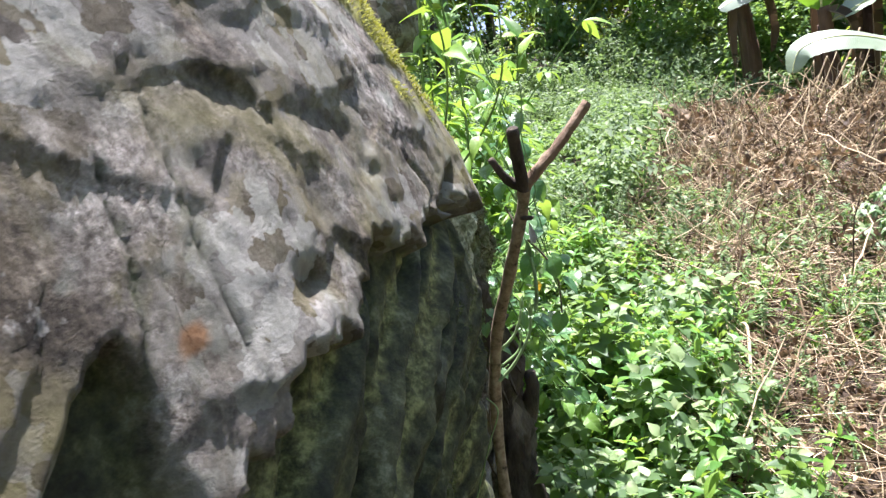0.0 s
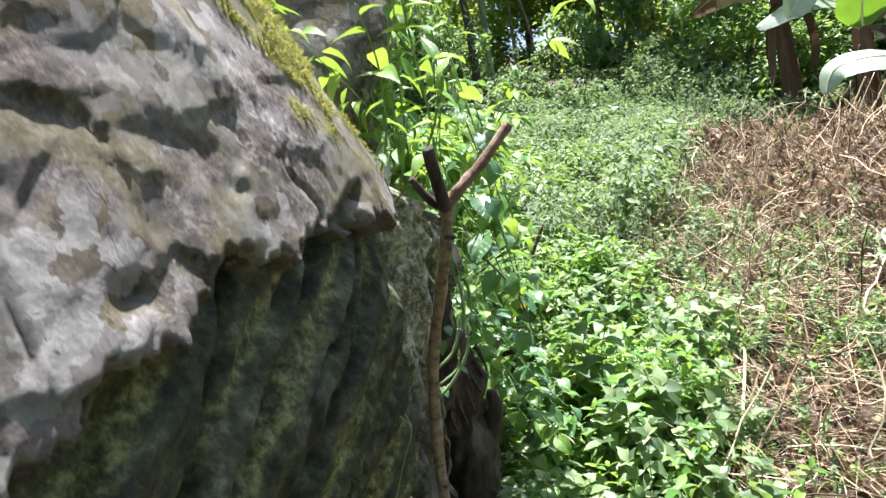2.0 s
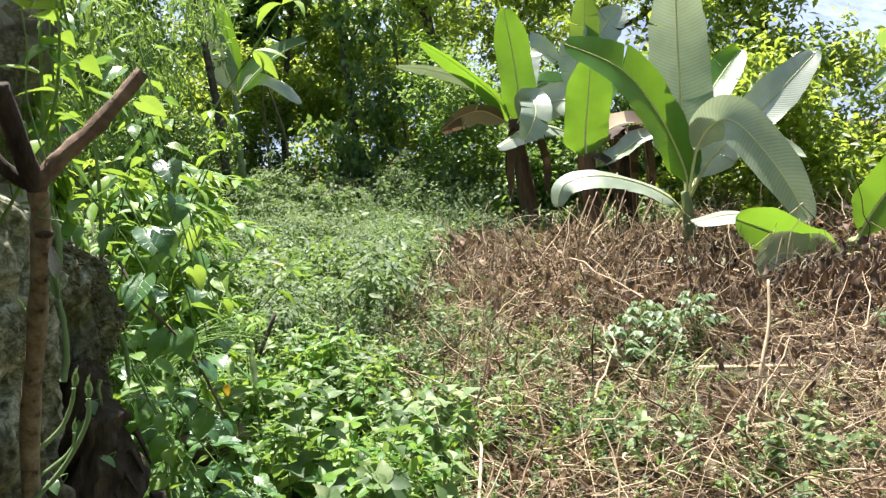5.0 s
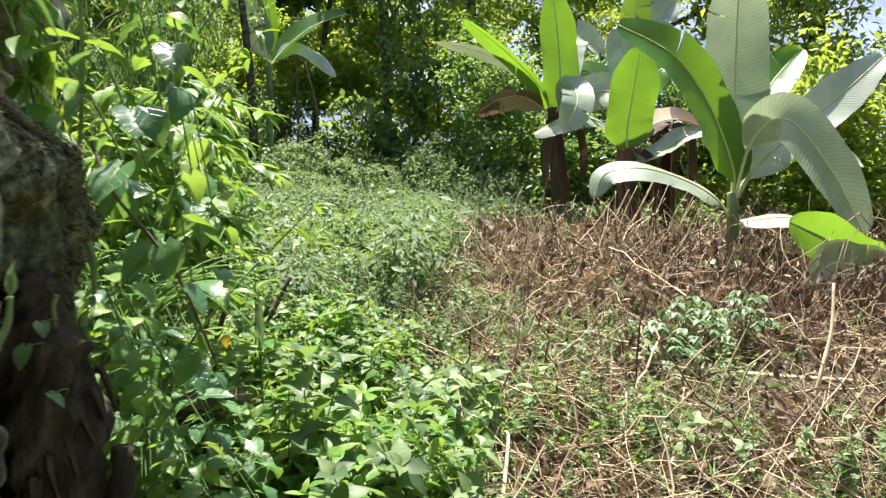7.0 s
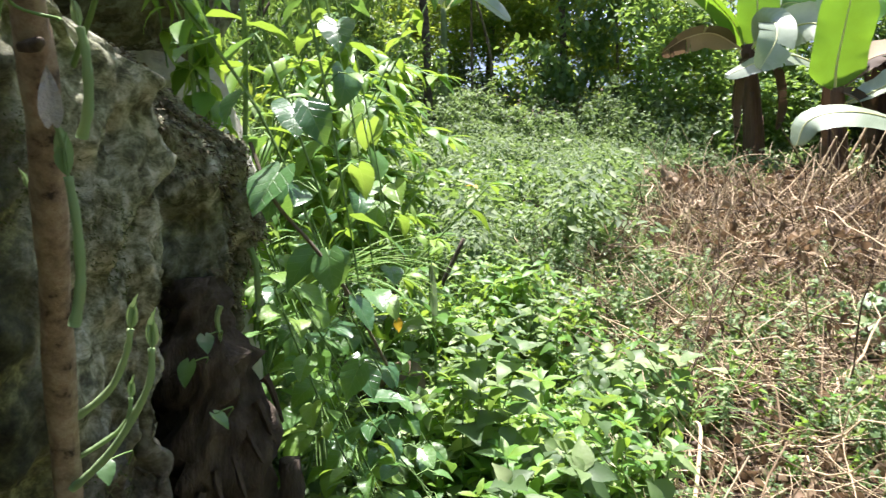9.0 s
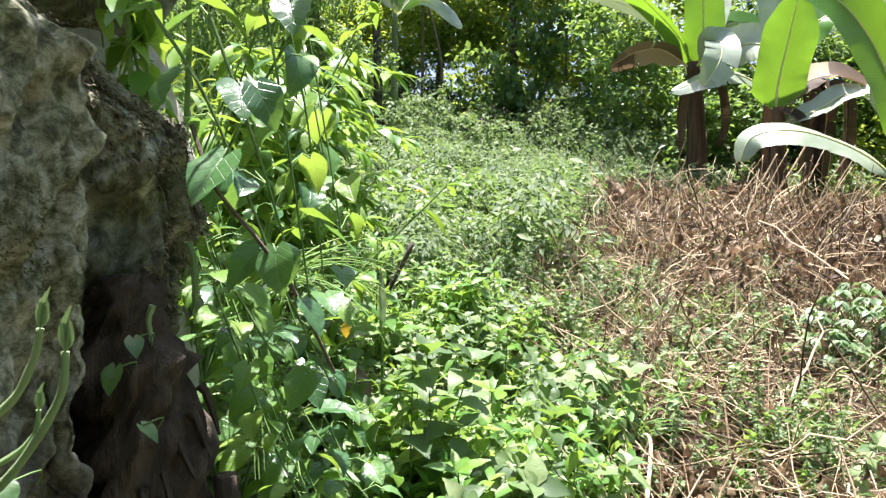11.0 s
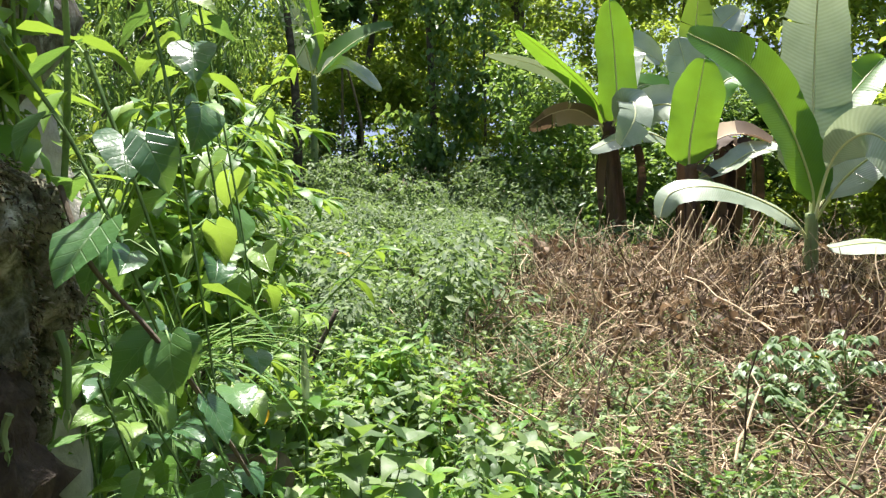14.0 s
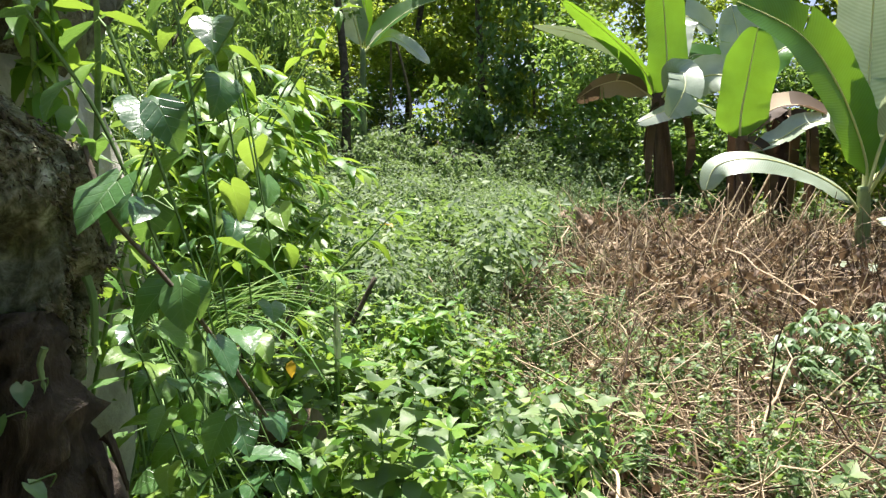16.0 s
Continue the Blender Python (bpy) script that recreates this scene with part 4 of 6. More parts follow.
creeper([(0.05, 3.0, 2.1), (0.12, 2.9, 1.8), (0.2, 2.85, 1.5), (0.28, 2.8, 1.2)], 18, 0.082, 17, LIME)
creeper([(0.14, 2.22, 1.0), (0.2, 2.22, 0.82), (0.28, 2.18, 0.64), (0.4, 2.1, 0.5)], 18, 0.06, 18, LIME, 0.08, (-0.45, 0.2))
creeper([(0.14, 2.32, 1.0), (0.22, 2.34, 0.84), (0.32, 2.32, 0.66), (0.44, 2.32, 0.5)], 16, 0.064, 19, None, 0.09, (-0.45, 0.2))
wv = thing("woody_vine", (0.188, 1.93, 1.292), "thin brown woody vine slanting across the creeper leaves", "vine")
part("stem", tube(np.array(bend([(0.188, 1.93, 1.292), (0.224, 1.9, 1.21), (0.28, 1.92, 1.129), (0.319, 2.0, 1.034), (0.35, 2.3, 0.809)], 30)) - np.array((0.188, 1.93, 1.292)), 0.0032, 6, 4, 0.2), STEM_BROWN, wv)
td = thing("tendril", (-0.011, 1.15, 0.81), "pale green tendril standing before the boulder's foot", "tendril")
part("stem", tube(np.array(bend([(-0.029, 1.15, 0.727), (-0.009, 1.15, 0.822), (0.041, 1.15, 0.959), (0.072, 1.15, 1.035), (0.053, 1.15, 1.069)], 20)) - np.array((-0.011, 1.15, 0.81)), 0.0016, 5), FUZZ, td)
more = np.random.default_rng(515)
for k in range(10):
    cx, cy = more.uniform(0.0, 0.34), more.uniform(2.4, 3.1)
    top = 1.25 - 1.6 * max(cx, 0) + more.uniform(-0.15, 0.15)
    creeper([(cx - 0.15, cy + 0.1, top), (cx - 0.05, cy, top * 0.78), (cx + 0.04, cy - 0.03, top * 0.55), (cx + 0.14, cy - 0.06, top * 0.34)], 16, 0.068, 60 + k, None if k % 3 == 2 else LIME, 0.1, (-0.55, 0.2))


def climber(x, y, z0, z1, n, size, seed, label):
    """Upright shoots thick with lime leaves."""
    rr = np.random.default_rng(seed)
    c = thing("leafy_climber", (x, y, z0), label, "climber", "leafy climbers behind the boulder")
    tpl = [leaf(size, size * 0.42, "ovate", 5, 0.3, d, 2, 0.06, k) for k, d in enumerate((0.25, 0.45, 0.7))]
    g = Geo()
    for k in range(n):
        p0 = np.array((rr.normal(0, 0.03), rr.normal(0, 0.05), 0))
        top = np.array((rr.normal(0.02, 0.12), rr.normal(0, 0.18), (z1 - z0) * rr.uniform(0.6, 1)))
        line = bend([p0, p0 + top * (0.2, 0.2, 0.5), p0 + top], 16)
        part("stem", tube(line, np.linspace(0.004, 0.0015, 17), 4, cap=False), STEM, c)
        for q in range(2, 17):
            for j in range(3):
                g.add(tpl[rr.integers(3)].moved(rots(rr.uniform(0, 6.28), rr.uniform(-0.8, 0.25), rr.normal(0, 0.3)), line[q] + rr.normal(0, 0.015, 3), rr.uniform(0.6, 1.15)))
    part("foliage", g, LIME, c)


climber(0.02, 2.35, 1.2, 2.5, 3, 0.11, 811, "tall bright green leafy climber rising behind the boulder")
climber(-0.15, 2.8, 1.6, 3.0, 3, 0.12, 813, "tall leafy climber on the pale rock")


# ---- undergrowth ----
def weed_geo(h, size, nodes, shape, ratio, seed, droop=0.35, per=2, top=4):
    rr = np.random.default_rng(seed)
    lean = rr.uniform(-0.15, 0.15, 2)
    g = Geo()
    line = np.array([(lean[0] * u * u * h, lean[1] * u * u * h, u * h) for u in np.linspace(0, 1, 5)])
    g.add(tube(line, np.linspace(0.0035, 0.0015, 5), 3, cap=False), 1)
    base = [leaf(size, size * ratio, shape, 6, 0.26, droop * k, 2, 0.1, seed + 3) for k in (0.6, 1.0, 1.5)]
    for n in range(nodes):
        u = 0.3 + 0.7 * (n + 0.5) / nodes
        p = np.array([np.interp(u, np.linspace(0, 1, 5), line[:, k]) for k in range(3)])
        for j in range(per):
            yaw = n * 1.57 + j * 6.283 / per + rr.uniform(-0.3, 0.3)
            g.add(base[rr.integers(3)].moved(rots(yaw, rr.uniform(-0.55, 0.3), rr.uniform(-0.35, 0.35)), p, rr.uniform(0.7, 1.15) * (1.15 - 0.3 * u)), 0)
    for j in range(top):
        g.add(base[0].moved(rots(j * 6.283 / max(top, 1) + rr.random(), rr.uniform(0.1, 0.9)), line[-1], rr.uniform(0.45, 0.85)), 0)
    return g


def grass_geo(h, blades, seed, width=0.009):
    rr = np.random.default_rng(seed)
    g = Geo()
    for k in range(blades):
        b = leaf(h * rr.uniform(0.6, 1.1), width * rr.uniform(0.7, 1.3), "blade", 7, 0.4, rr.uniform(0.5, 1.2), 2)
        g.add(b.moved(rots(rr.uniform(0, 6.28), rr.uniform(0.9, 1.4)), (rr.normal(0, 0.015), rr.normal(0, 0.015), 0)), 0)
    return g


W_OVATE = [weed_geo(0.32, 0.088, 5, "ovate", 0.6, s) for s in range(4)]
W_BROAD = [weed_geo(0.28, 0.105, 4, "ovate", 0.68, 10 + s, 0.4, 2, 3) for s in range(3)]
W_LANCE = [weed_geo(0.38, 0.1, 6, "lance", 0.36, 20 + s, 0.4) for s in range(3)]
W_TALL = [weed_geo(0.5, 0.1, 6, "ovate", 0.66, 50 + s, 0.35, 2, 4) for s in range(4)]
W_FINE = [weed_geo(0.4, 0.04, 9, "ovate", 0.5, 30 + s, 0.2, 3, 5) for s in range(4)]


def diamond(size, ratio, fold=0.3):
    """A plain small leaf: four corners folded along the midrib."""
    w = size * ratio / 2
    return Geo([(0, 0, 0), (w, size * 0.45, w * fold), (0, size, -size * 0.12), (-w, size * 0.45, w * fold)], [(0, 1, 2), (0, 2, 3)])


def clump_geo(w, h, n, size, seed):
    """A low leafy mound."""
    rr = np.random.default_rng(seed)
    a, r = rr.uniform(0, 6.28, n), w * np.sqrt(rr.random(n))
    top = h * (1 - 0.7 * (r / w) ** 2)
    p = np.stack([r * np.cos(a), r * np.sin(a), top * rr.uniform(0.45, 1.05, n)], 1)
    return spread(diamond(size, 0.55), rots(rr.uniform(0, 6.28, n), rr.normal(0.05, 0.4, n), rr.normal(0, 0.4, n)), p, rr.uniform(0.6, 1.25, n))


CLUMPS = [clump_geo(0.24, 0.3, 95, 0.07, 200 + s) for s in range(5)]
G_TUFT = [grass_geo(0.42, 14, s) for s in range(3)]


def free_spot(x, y):
    """Not inside the boulder or the second rocks, and not where the walker stands."""
    edge = np.interp(y, PLAN[:FRONT, 1], PLAN[:FRONT, 0]) + 0.05
    in_rock = (y < 2.45) & (x < edge) & (y > -2.7) & (x > -3.7)
    for cx, cy, r in ((0.41, 3.6, 0.13), (0.37, 4.28, 0.1), (0.2, 3.6, 0.16)):
        in_rock |= np.hypot(x - cx, y - cy) < r
    in_rock |= ((x + 0.74) / 0.62) ** 2 + ((y - 2.98) / 0.42) ** 2 < 1
    return ~in_rock


def sow(n, x0, x1, y0, y1, keep, seed):
    rr = np.random.default_rng(seed)
    x, y = rr.uniform(x0, x1, n), rr.uniform(y0, y1, n)
    ok = free_spot(x, y) & (rr.random(n) < keep(x, y))
    return x[ok], y[ok]


def carpet(name, tpls, mats, xy, smin, smax, seed, label, category="weeds", tilt=0.25):
    rr = np.random.default_rng(seed)
    x, y = xy
    g = Geo()
    pick = rr.integers(0, len(tpls), len(x))
    for k, tpl in enumerate(tpls):
        i = pick == k
        n = int(i.sum())
        p = np.stack([x[i], y[i], ground_z(x[i], y[i]) - 0.01], 1)
        g.add(spread(tpl, rots(rr.uniform(0, 6.28, n), rr.normal(0, tilt, n), rr.normal(0, tilt, n)), p, rr.uniform(smin, smax, n) * (0.8 + 0.42 * wobble(x[i], y[i], 2.3, 4.0))))
    return tagged(part(name, g, mats), label, category, kind="stuff")


green = lambda x, y: (1 - is_brush(x, y)) * 1.0
# individual weeds close to the walk
def single_weeds():
    rr = np.random.default_rng(42)
    kinds = []
    for nm, tpls, mat, lab in (("weed", W_OVATE, WEED, "bright green weed with opposite oval leaves"), ("broad_weed", W_BROAD, WEED, "low green weed with broad rounded leaves"),
                               ("lance_weed", W_LANCE, LIME, "lime green weed with long pointed leaves")):
        for t in tpls:
            stem, lv = Geo(t.v, t.f[t.m == 1]), Geo(t.v, t.f[t.m == 0])
            kinds.append((nm, mesh_of("stem", stem, [STEM]), mesh_of("foliage", lv, [mat]), lab))
    x, y = sow(420, -0.3, 1.5, 1.75, 4.8, green, 5)
    for a, b in list(zip(x, y))[:240]:
        nm, st, lv, lab = kinds[rr.integers(len(kinds))]
        w = part(nm, st, [STEM])
        tagged(w, lab, "weed", "weeds in the clearing")
        w.matrix_world = Matrix.Translation((a, b, float(ground_z(a, b)) - 0.01)) @ Matrix(rots(rr.uniform(0, 6.28), rr.normal(0, 0.2), rr.normal(0, 0.2)).tolist()).to_4x4() @ Matrix.Scale(rr.uniform(0.6, 1.25), 4)
        part("foliage", lv, [WEED], w)


single_weeds()
carpet("weeds", W_OVATE + W_BROAD, [WEED, STEM], sow(1500, -1.6, 1.9, 1.7, 6.2, lambda x, y: green(x, y) * np.where(wobble(x, y, 4.5, 3.0) > -0.12, 1.0, 0.25), 1), 0.4, 1.35, 2, "dense bright green broad-leaved weeds covering the clearing")
carpet("weeds", W_LANCE, [LIME, STEM], sow(260, -1.4, 1.6, 1.9, 6.0, green, 3), 0.6, 1.3, 4, "lime green pointed-leaved weeds among the undergrowth")
carpet("weeds", W_TALL, [WEED, STEM], sow(360, -0.2, 0.75, 1.95, 4.6, lambda x, y: np.clip(1.25 - 1.3 * np.clip(x, 0, 1), 0, 1) * (1 - 0.85 * ((x < 0.45) & (y > 2.7))) * np.where(wobble(x, y, 5.0, 1.0) > -0.25, 1.0, 0.15), 101), 0.7, 1.3, 102, "tall broad-leaved green weeds crowding the foot of the boulder")
carpet("weeds", W_BROAD, [WEED, STEM], sow(560, -0.2, 1.35, 1.9, 5.2, lambda x, y: green(x, y) * np.where(wobble(x, y, 5.5, 6.0) > -0.1, 1.0, 0.15), 103), 0.55, 1.1, 104, "broad rounded green leaves lying over the undergrowth")
carpet("weeds", CLUMPS, [WEED_FAR], sow(1000, -5, 6.5, 5.0, 12.8, lambda x, y: green(x, y) * np.where(wobble(x, y, 2.6, 5.0) > -0.2, 1.0, 0.3), 6), 0.4, 0.8, 7, "pale green small-leaved low weeds across the clearing", tilt=0.12)


carpet("weeds", W_TALL, [LIME, STEM], sow(85, 0.2, 1.0, 2.5, 3.9, lambda x, y: green(x, y), 105), 0.5, 0.85, 106, "bright lime broad-leaved weeds in the sun")
carpet("weeds", W_LANCE, [LIME, STEM], sow(140, 0.0, 1.1, 2.3, 5.0, green, 107), 0.6, 1.2, 108, "bright lime weeds with pointed leaves in the sun")


def mound_geo(n, size, seed):
    """A low bushy mound about 1 wide, its leaves drooping outwards over a dark inside."""
    rr = np.random.default_rng(seed)
    g = Geo()
    for k in range(9):
        c = np.array((rr.normal(0, 0.2), rr.normal(0, 0.2), rr.uniform(0.12, 0.4)))
        m = n // 9
        a, e = rr.uniform(0, 6.28, m), np.arcsin(rr.uniform(0.0, 1.0, m))
        d = np.stack([np.cos(a) * np.cos(e), np.sin(a) * np.cos(e), np.sin(e)], 1)
        p = c + d * np.array((0.24, 0.24, 0.2)) * rr.uniform(0.75, 1.1, (m, 1))
        g.add(spread(diamond(size, 0.52), rots(a - 1.57 + rr.normal(0, 0.6, m), rr.normal(-0.35, 0.35, m), rr.normal(0, 0.35, m)), p, rr.uniform(0.6, 1.3, m)))
        g.add(tube(bend([(c[0] * 0.3, c[1] * 0.3, -0.05), c * (0.8, 0.8, 0.6), c + (0, 0, 0.12)], 3), 0.006, 3, cap=False), 1)
    return g


MOUNDS = [mound_geo(330, 0.1, 400 + k) for k in range(6)]
MOUNDS_FINE = [mound_geo(520, 0.065, 420 + k) for k in range(4)]
carpet("bushy_weeds", MOUNDS, [WEED, STEM], sow(60, -1.5, 1.9, 4.6, 6.6, green, 111), 0.4, 0.75, 112, "knee-high bushy green weeds with small drooping leaves", tilt=0.1)
carpet("bushy_weeds", MOUNDS_FINE + MOUNDS[:2], [WEED_FAR, STEM], sow(120, -4, 3.8, 5.8, 10.5, lambda x, y: green(x, y) * np.where(wobble(x, y, 1.9, 3.0) > -0.25, 1, 0.2), 113), 0.5, 1.25, 114, "mounded pale green weeds with dark gaps between them", tilt=0.1)
carpet("bushy_weeds", MOUNDS_FINE + MOUNDS[:3], [WEED, STEM], sow(70, -3, 3.2, 5.6, 10.5, green, 117), 0.55, 1.2, 118, "darker green bushy weeds standing in the low cover", tilt=0.1)
carpet("bushy_weeds", MOUNDS_FINE, [WEED_FAR, STEM], sow(200, -6, 5.5, 9.5, 14.5, lambda x, y: 1 - is_brush(x, y), 115), 0.7, 1.4, 116, "mounded green weeds towards the forest edge", tilt=0.1)
carpet("weeds", W_OVATE, [WEED, STEM], sow(420, -4, 4, 5.6, 10.5, green, 61), 0.6, 1.1, 62, "taller green weeds standing out of the low cover")
carpet("weeds", W_FINE, [WEED_FAR, STEM], sow(420, -4, 5, 6, 14, green, 63), 0.6, 1.0, 64, "fine-leaved weeds standing out of the low cover")
carpet("weeds", CLUMPS, [WEED_FAR], sow(2000, -7, 9, 11, 18.5, lambda x, y: 1 - 0.8 * ((x > 0.8) & (x < 2.7) & (y > 12.2) & (y < 13.8)), 8), 1.0, 1.9, 9, "shaded low weeds at the foot of the trees", tilt=0.12)
carpet("weeds", W_OVATE + W_FINE[:1], [WEED, STEM], sow(1500, 0.9, 6.5, 2.2, 9, lambda x, y: is_brush(x, y) * (wobble(x, y, 2.4, 7) > 0.0) * np.where(x < 2.6, 0.75, 0.2), 10), 0.35, 0.9, 11, "scattered green seedlings growing through the dead brush")
carpet("weeds", CLUMPS, [WEED], sow(420, 0.9, 4.5, 2.2, 8.5, lambda x, y: is_brush(x, y) * (wobble(x, y, 1.9, 2.0) > 0.1) * np.where(x < 2.7, 0.9, 0.25), 65), 0.35, 0.8, 66, "patches of small green seedlings over the dead brush", tilt=0.12)
carpet("weeds", W_OVATE, [LIME, STEM], sow(160, 0.6, 2.2, 2.0, 4.5, lambda x, y: 0.8 + 0 * x, 67), 0.25, 0.6, 68, "small yellow-green seedlings at the brush edge")
carpet("weeds", CLUMPS, [WEED], sow(520, -0.3, 7, -4.5, 2.2, lambda x, y: np.where(wobble(x, y, 1.2, 3.0) > -0.1, 0.9, 0.2), 69), 0.35, 0.75, 70, "low green weeds on the trodden ground", tilt=0.12)
carpet("grass", G_TUFT, [GRASS], sow(320, -1.2, 2.2, 2.4, 7.5, green, 12), 0.6, 1.2, 13, "arching pale green grass tufts among the weeds", "grass")
carpet("grass", G_TUFT, [GRASS], sow(420, 1.0, 4.2, 2.4, 9, lambda x, y: np.where(x < 2.4, 0.75, 0.35) * is_brush(x, y), 14), 0.4, 0.95, 15, "thin grass tufts in the dead brush", "grass")
carpet("grass", G_TUFT, [GRASS], sow(260, -4, 5, 7, 15, green, 16), 0.8, 1.4, 17, "grass tufts far across the clearing", "grass")


# bushes of finer leaves that stand out of the carpet
def bush(x, y, h, w, n, mat, seed, label, tpls=W_FINE, scale=0.8):
    rr = np.random.default_rng(seed)
    z0 = float(ground_z(x, y))
    b = thing("bush", (x, y, z0), label, "bush", "low bushes in the clearing")
    g = Geo()
    for k in range(n):
        a, r = rr.uniform(0, 6.28), math.sqrt(rr.random()) * w
        tip = np.array((math.cos(a) * r, math.sin(a) * r, h * (0.45 + 0.55 * rr.random()) * (1 - 0.4 * (r / w) ** 2)))
        part("stem", tube(bend([(0, 0, -0.03), tip * (0.3, 0.3, 0.6), tip], 4), 0.003, 3, cap=False), STEM, b)
        g.add(tpls[k % len(tpls)].moved(rots(rr.uniform(0, 6.28), rr.normal(0, 0.4), rr.normal(0, 0.4)), tip - (0, 0, 0.22 * scale), scale * rr.uniform(0.6, 1)))
    part("foliage", g, [mat, STEM], b)


bush(1.15, 6.0, 0.55, 0.3, 34, WEED_FAR, 1, "low dark green bush with small leaves")
bush(0.95, 6.9, 0.5, 0.35, 34, WEED_FAR, 2, "low green bush with small leaves")
bush(1.7, 7.1, 0.55, 0.35, 34, WEED_FAR, 3, "low green bush with small leaves")
bush(0.2, 8.2, 0.5, 0.5, 40, WEED_FAR, 4, "low green bush with small leaves")
bush(1.5, 9.0, 0.5, 0.5, 40, WEED_FAR, 5, "low green bush with small leaves")
bush(3.3, 11.6, 0.7, 0.6, 50, WEED_FAR, 6, "low pale green bush near the banana plants")
bush(3.9, 12.4, 0.9, 0.6, 60, WEED_FAR, 7, "low pale green bush near the banana plants")
bush(2.2, 13.4, 0.8, 0.7, 60, WEED_FAR, 8, "low shaded green bush")
bush(1.35, 4.95, 0.34, 0.25, 26, WEED, 9, "low leafy green bush at the brush edge", W_OVATE, 0.6)


for k, (x, y, h, w) in enumerate(((0.75, 5.1, 0.5, 0.22), (0.2, 5.7, 0.55, 0.3), (-0.5, 6.3, 0.6, 0.35), (0.55, 7.6, 0.5, 0.35), (2.2, 8.3, 0.5, 0.35), (-0.6, 8.0, 0.6, 0.45), (0.9, 9.9, 0.6, 0.5), (-1.4, 9.4, 0.7, 0.5), (2.3, 10.6, 0.6, 0.45), (-0.4, 11, 0.7, 0.6), (1.65, 5.4, 0.4, 0.22), (1.0, 8.6, 0.55, 0.3))):
    bush(x, y, h, w, 30, WEED_FAR if k % 3 else WEED, 300 + k, "low leafy green bush standing out of the weeds", W_FINE if k % 2 else W_OVATE, 0.75 if k % 2 else 0.55)

# leafy plants that can be told apart
sapling("tall_weed", [(0.36, 4.34, 0.0), (0.37, 4.32, 0.4), (0.375, 4.31, 0.76)], 13, 0.17, LIME, "tall lime green weed with long pointed leaves", 23, 0.006, "", "lance", 0.27)
def spike_plant():
    s = thing("spike_plant", (0.41, 3.65, 0.0), "young plant with a pale rolled leaf spike and yellow-green leaves", "plant")
    roll = leaf(0.3, 0.03, "lance", 8, 1.5, 0.03, 4)
    part("spike", roll.moved(rots(3.0, 1.5), (0, 0, 0.48)), BANANA_PALE, s, "pale rolled new leaf")
    part("stem", tube(bend([(0, 0, -0.1), (0.005, 0, 0.25), (0, 0, 0.5)], 6), 0.007, 6), STEM, s)
    for k, (yaw, pitch, ln) in enumerate(((0.9, 0.35, 0.15), (2.2, 0.1, 0.17), (3.5, 0.3, 0.12), (4.6, 0.45, 0.15), (5.6, 0.2, 0.18), (1.6, 0.9, 0.12))):
        part("leaf", leaf(ln, ln * 0.5, "ovate", 8, 0.25, 0.3, 4, 0.06, k).moved(rots(yaw, pitch), (0, 0, 0.5 + 0.025 * (k % 3)), 1.25), LIME, s)


spike_plant()
def arching_grass():
    g = thing("arching_grass", (0.128, 2.75, 0.845), "clump of long arching pale grass blades", "grass")
    rr = np.random.default_rng(4)
    part("root", tube([(0, 0, -0.5), (0, 0, 0.02)], 0.025, 7, 2, 0.3), STEM, g)
    for k in range(30):
        b = leaf(rr.uniform(0.32, 0.55), 0.009, "blade", 12, 0.4, rr.uniform(0.7, 1.1), 2)
        part("blade", b.moved(rots(rr.uniform(4.0, 5.6), rr.uniform(0.7, 1.15)), (rr.normal(0, 0.03), rr.normal(0, 0.03), 0.0)), GRASS, g)


arching_grass()
lg = thing("log", (0.2, 3.68, 0.24), "short weathered pale log end lying under the weeds", "log")
part("trunk", tube(bend([(-0.25, 0.15, -0.02), (0, 0, 0.03), (0.12, -0.08, 0.06)], 8), 0.085, 16, 3, 0.12), CUT_LOG, lg)


def spear_grass(x, y, h, n, seed):
    """A tuft of stiff upright grass blades."""
    rr = np.random.default_rng(seed)
    g = thing("grass_tuft", (x, y, float(ground_z(x, y))), "tuft of upright green grass blades in the dead brush", "grass", "grass tufts in the brush")
    for k in range(n):
        b = leaf(h * rr.uniform(0.6, 1.1), 0.012, "blade", 8, 0.4, rr.uniform(0.1, 0.5), 2)
        part("blade", b.moved(rots(rr.uniform(0, 6.28), rr.uniform(1.05, 1.5)), (rr.normal(0, 0.02), rr.normal(0, 0.02), -0.01)), GRASS, g)


for k, (x, y, h, n) in enumerate(((1.72, 4.05, 0.34, 16), (1.5, 4.9, 0.3, 12), (1.95, 5.3, 0.36, 14), (2.3, 3.7, 0.22, 12), (2.7, 9.7, 0.6, 26), (1.35, 3.55, 0.25, 10))):
    spear_grass(x, y, h, n, 900 + k)


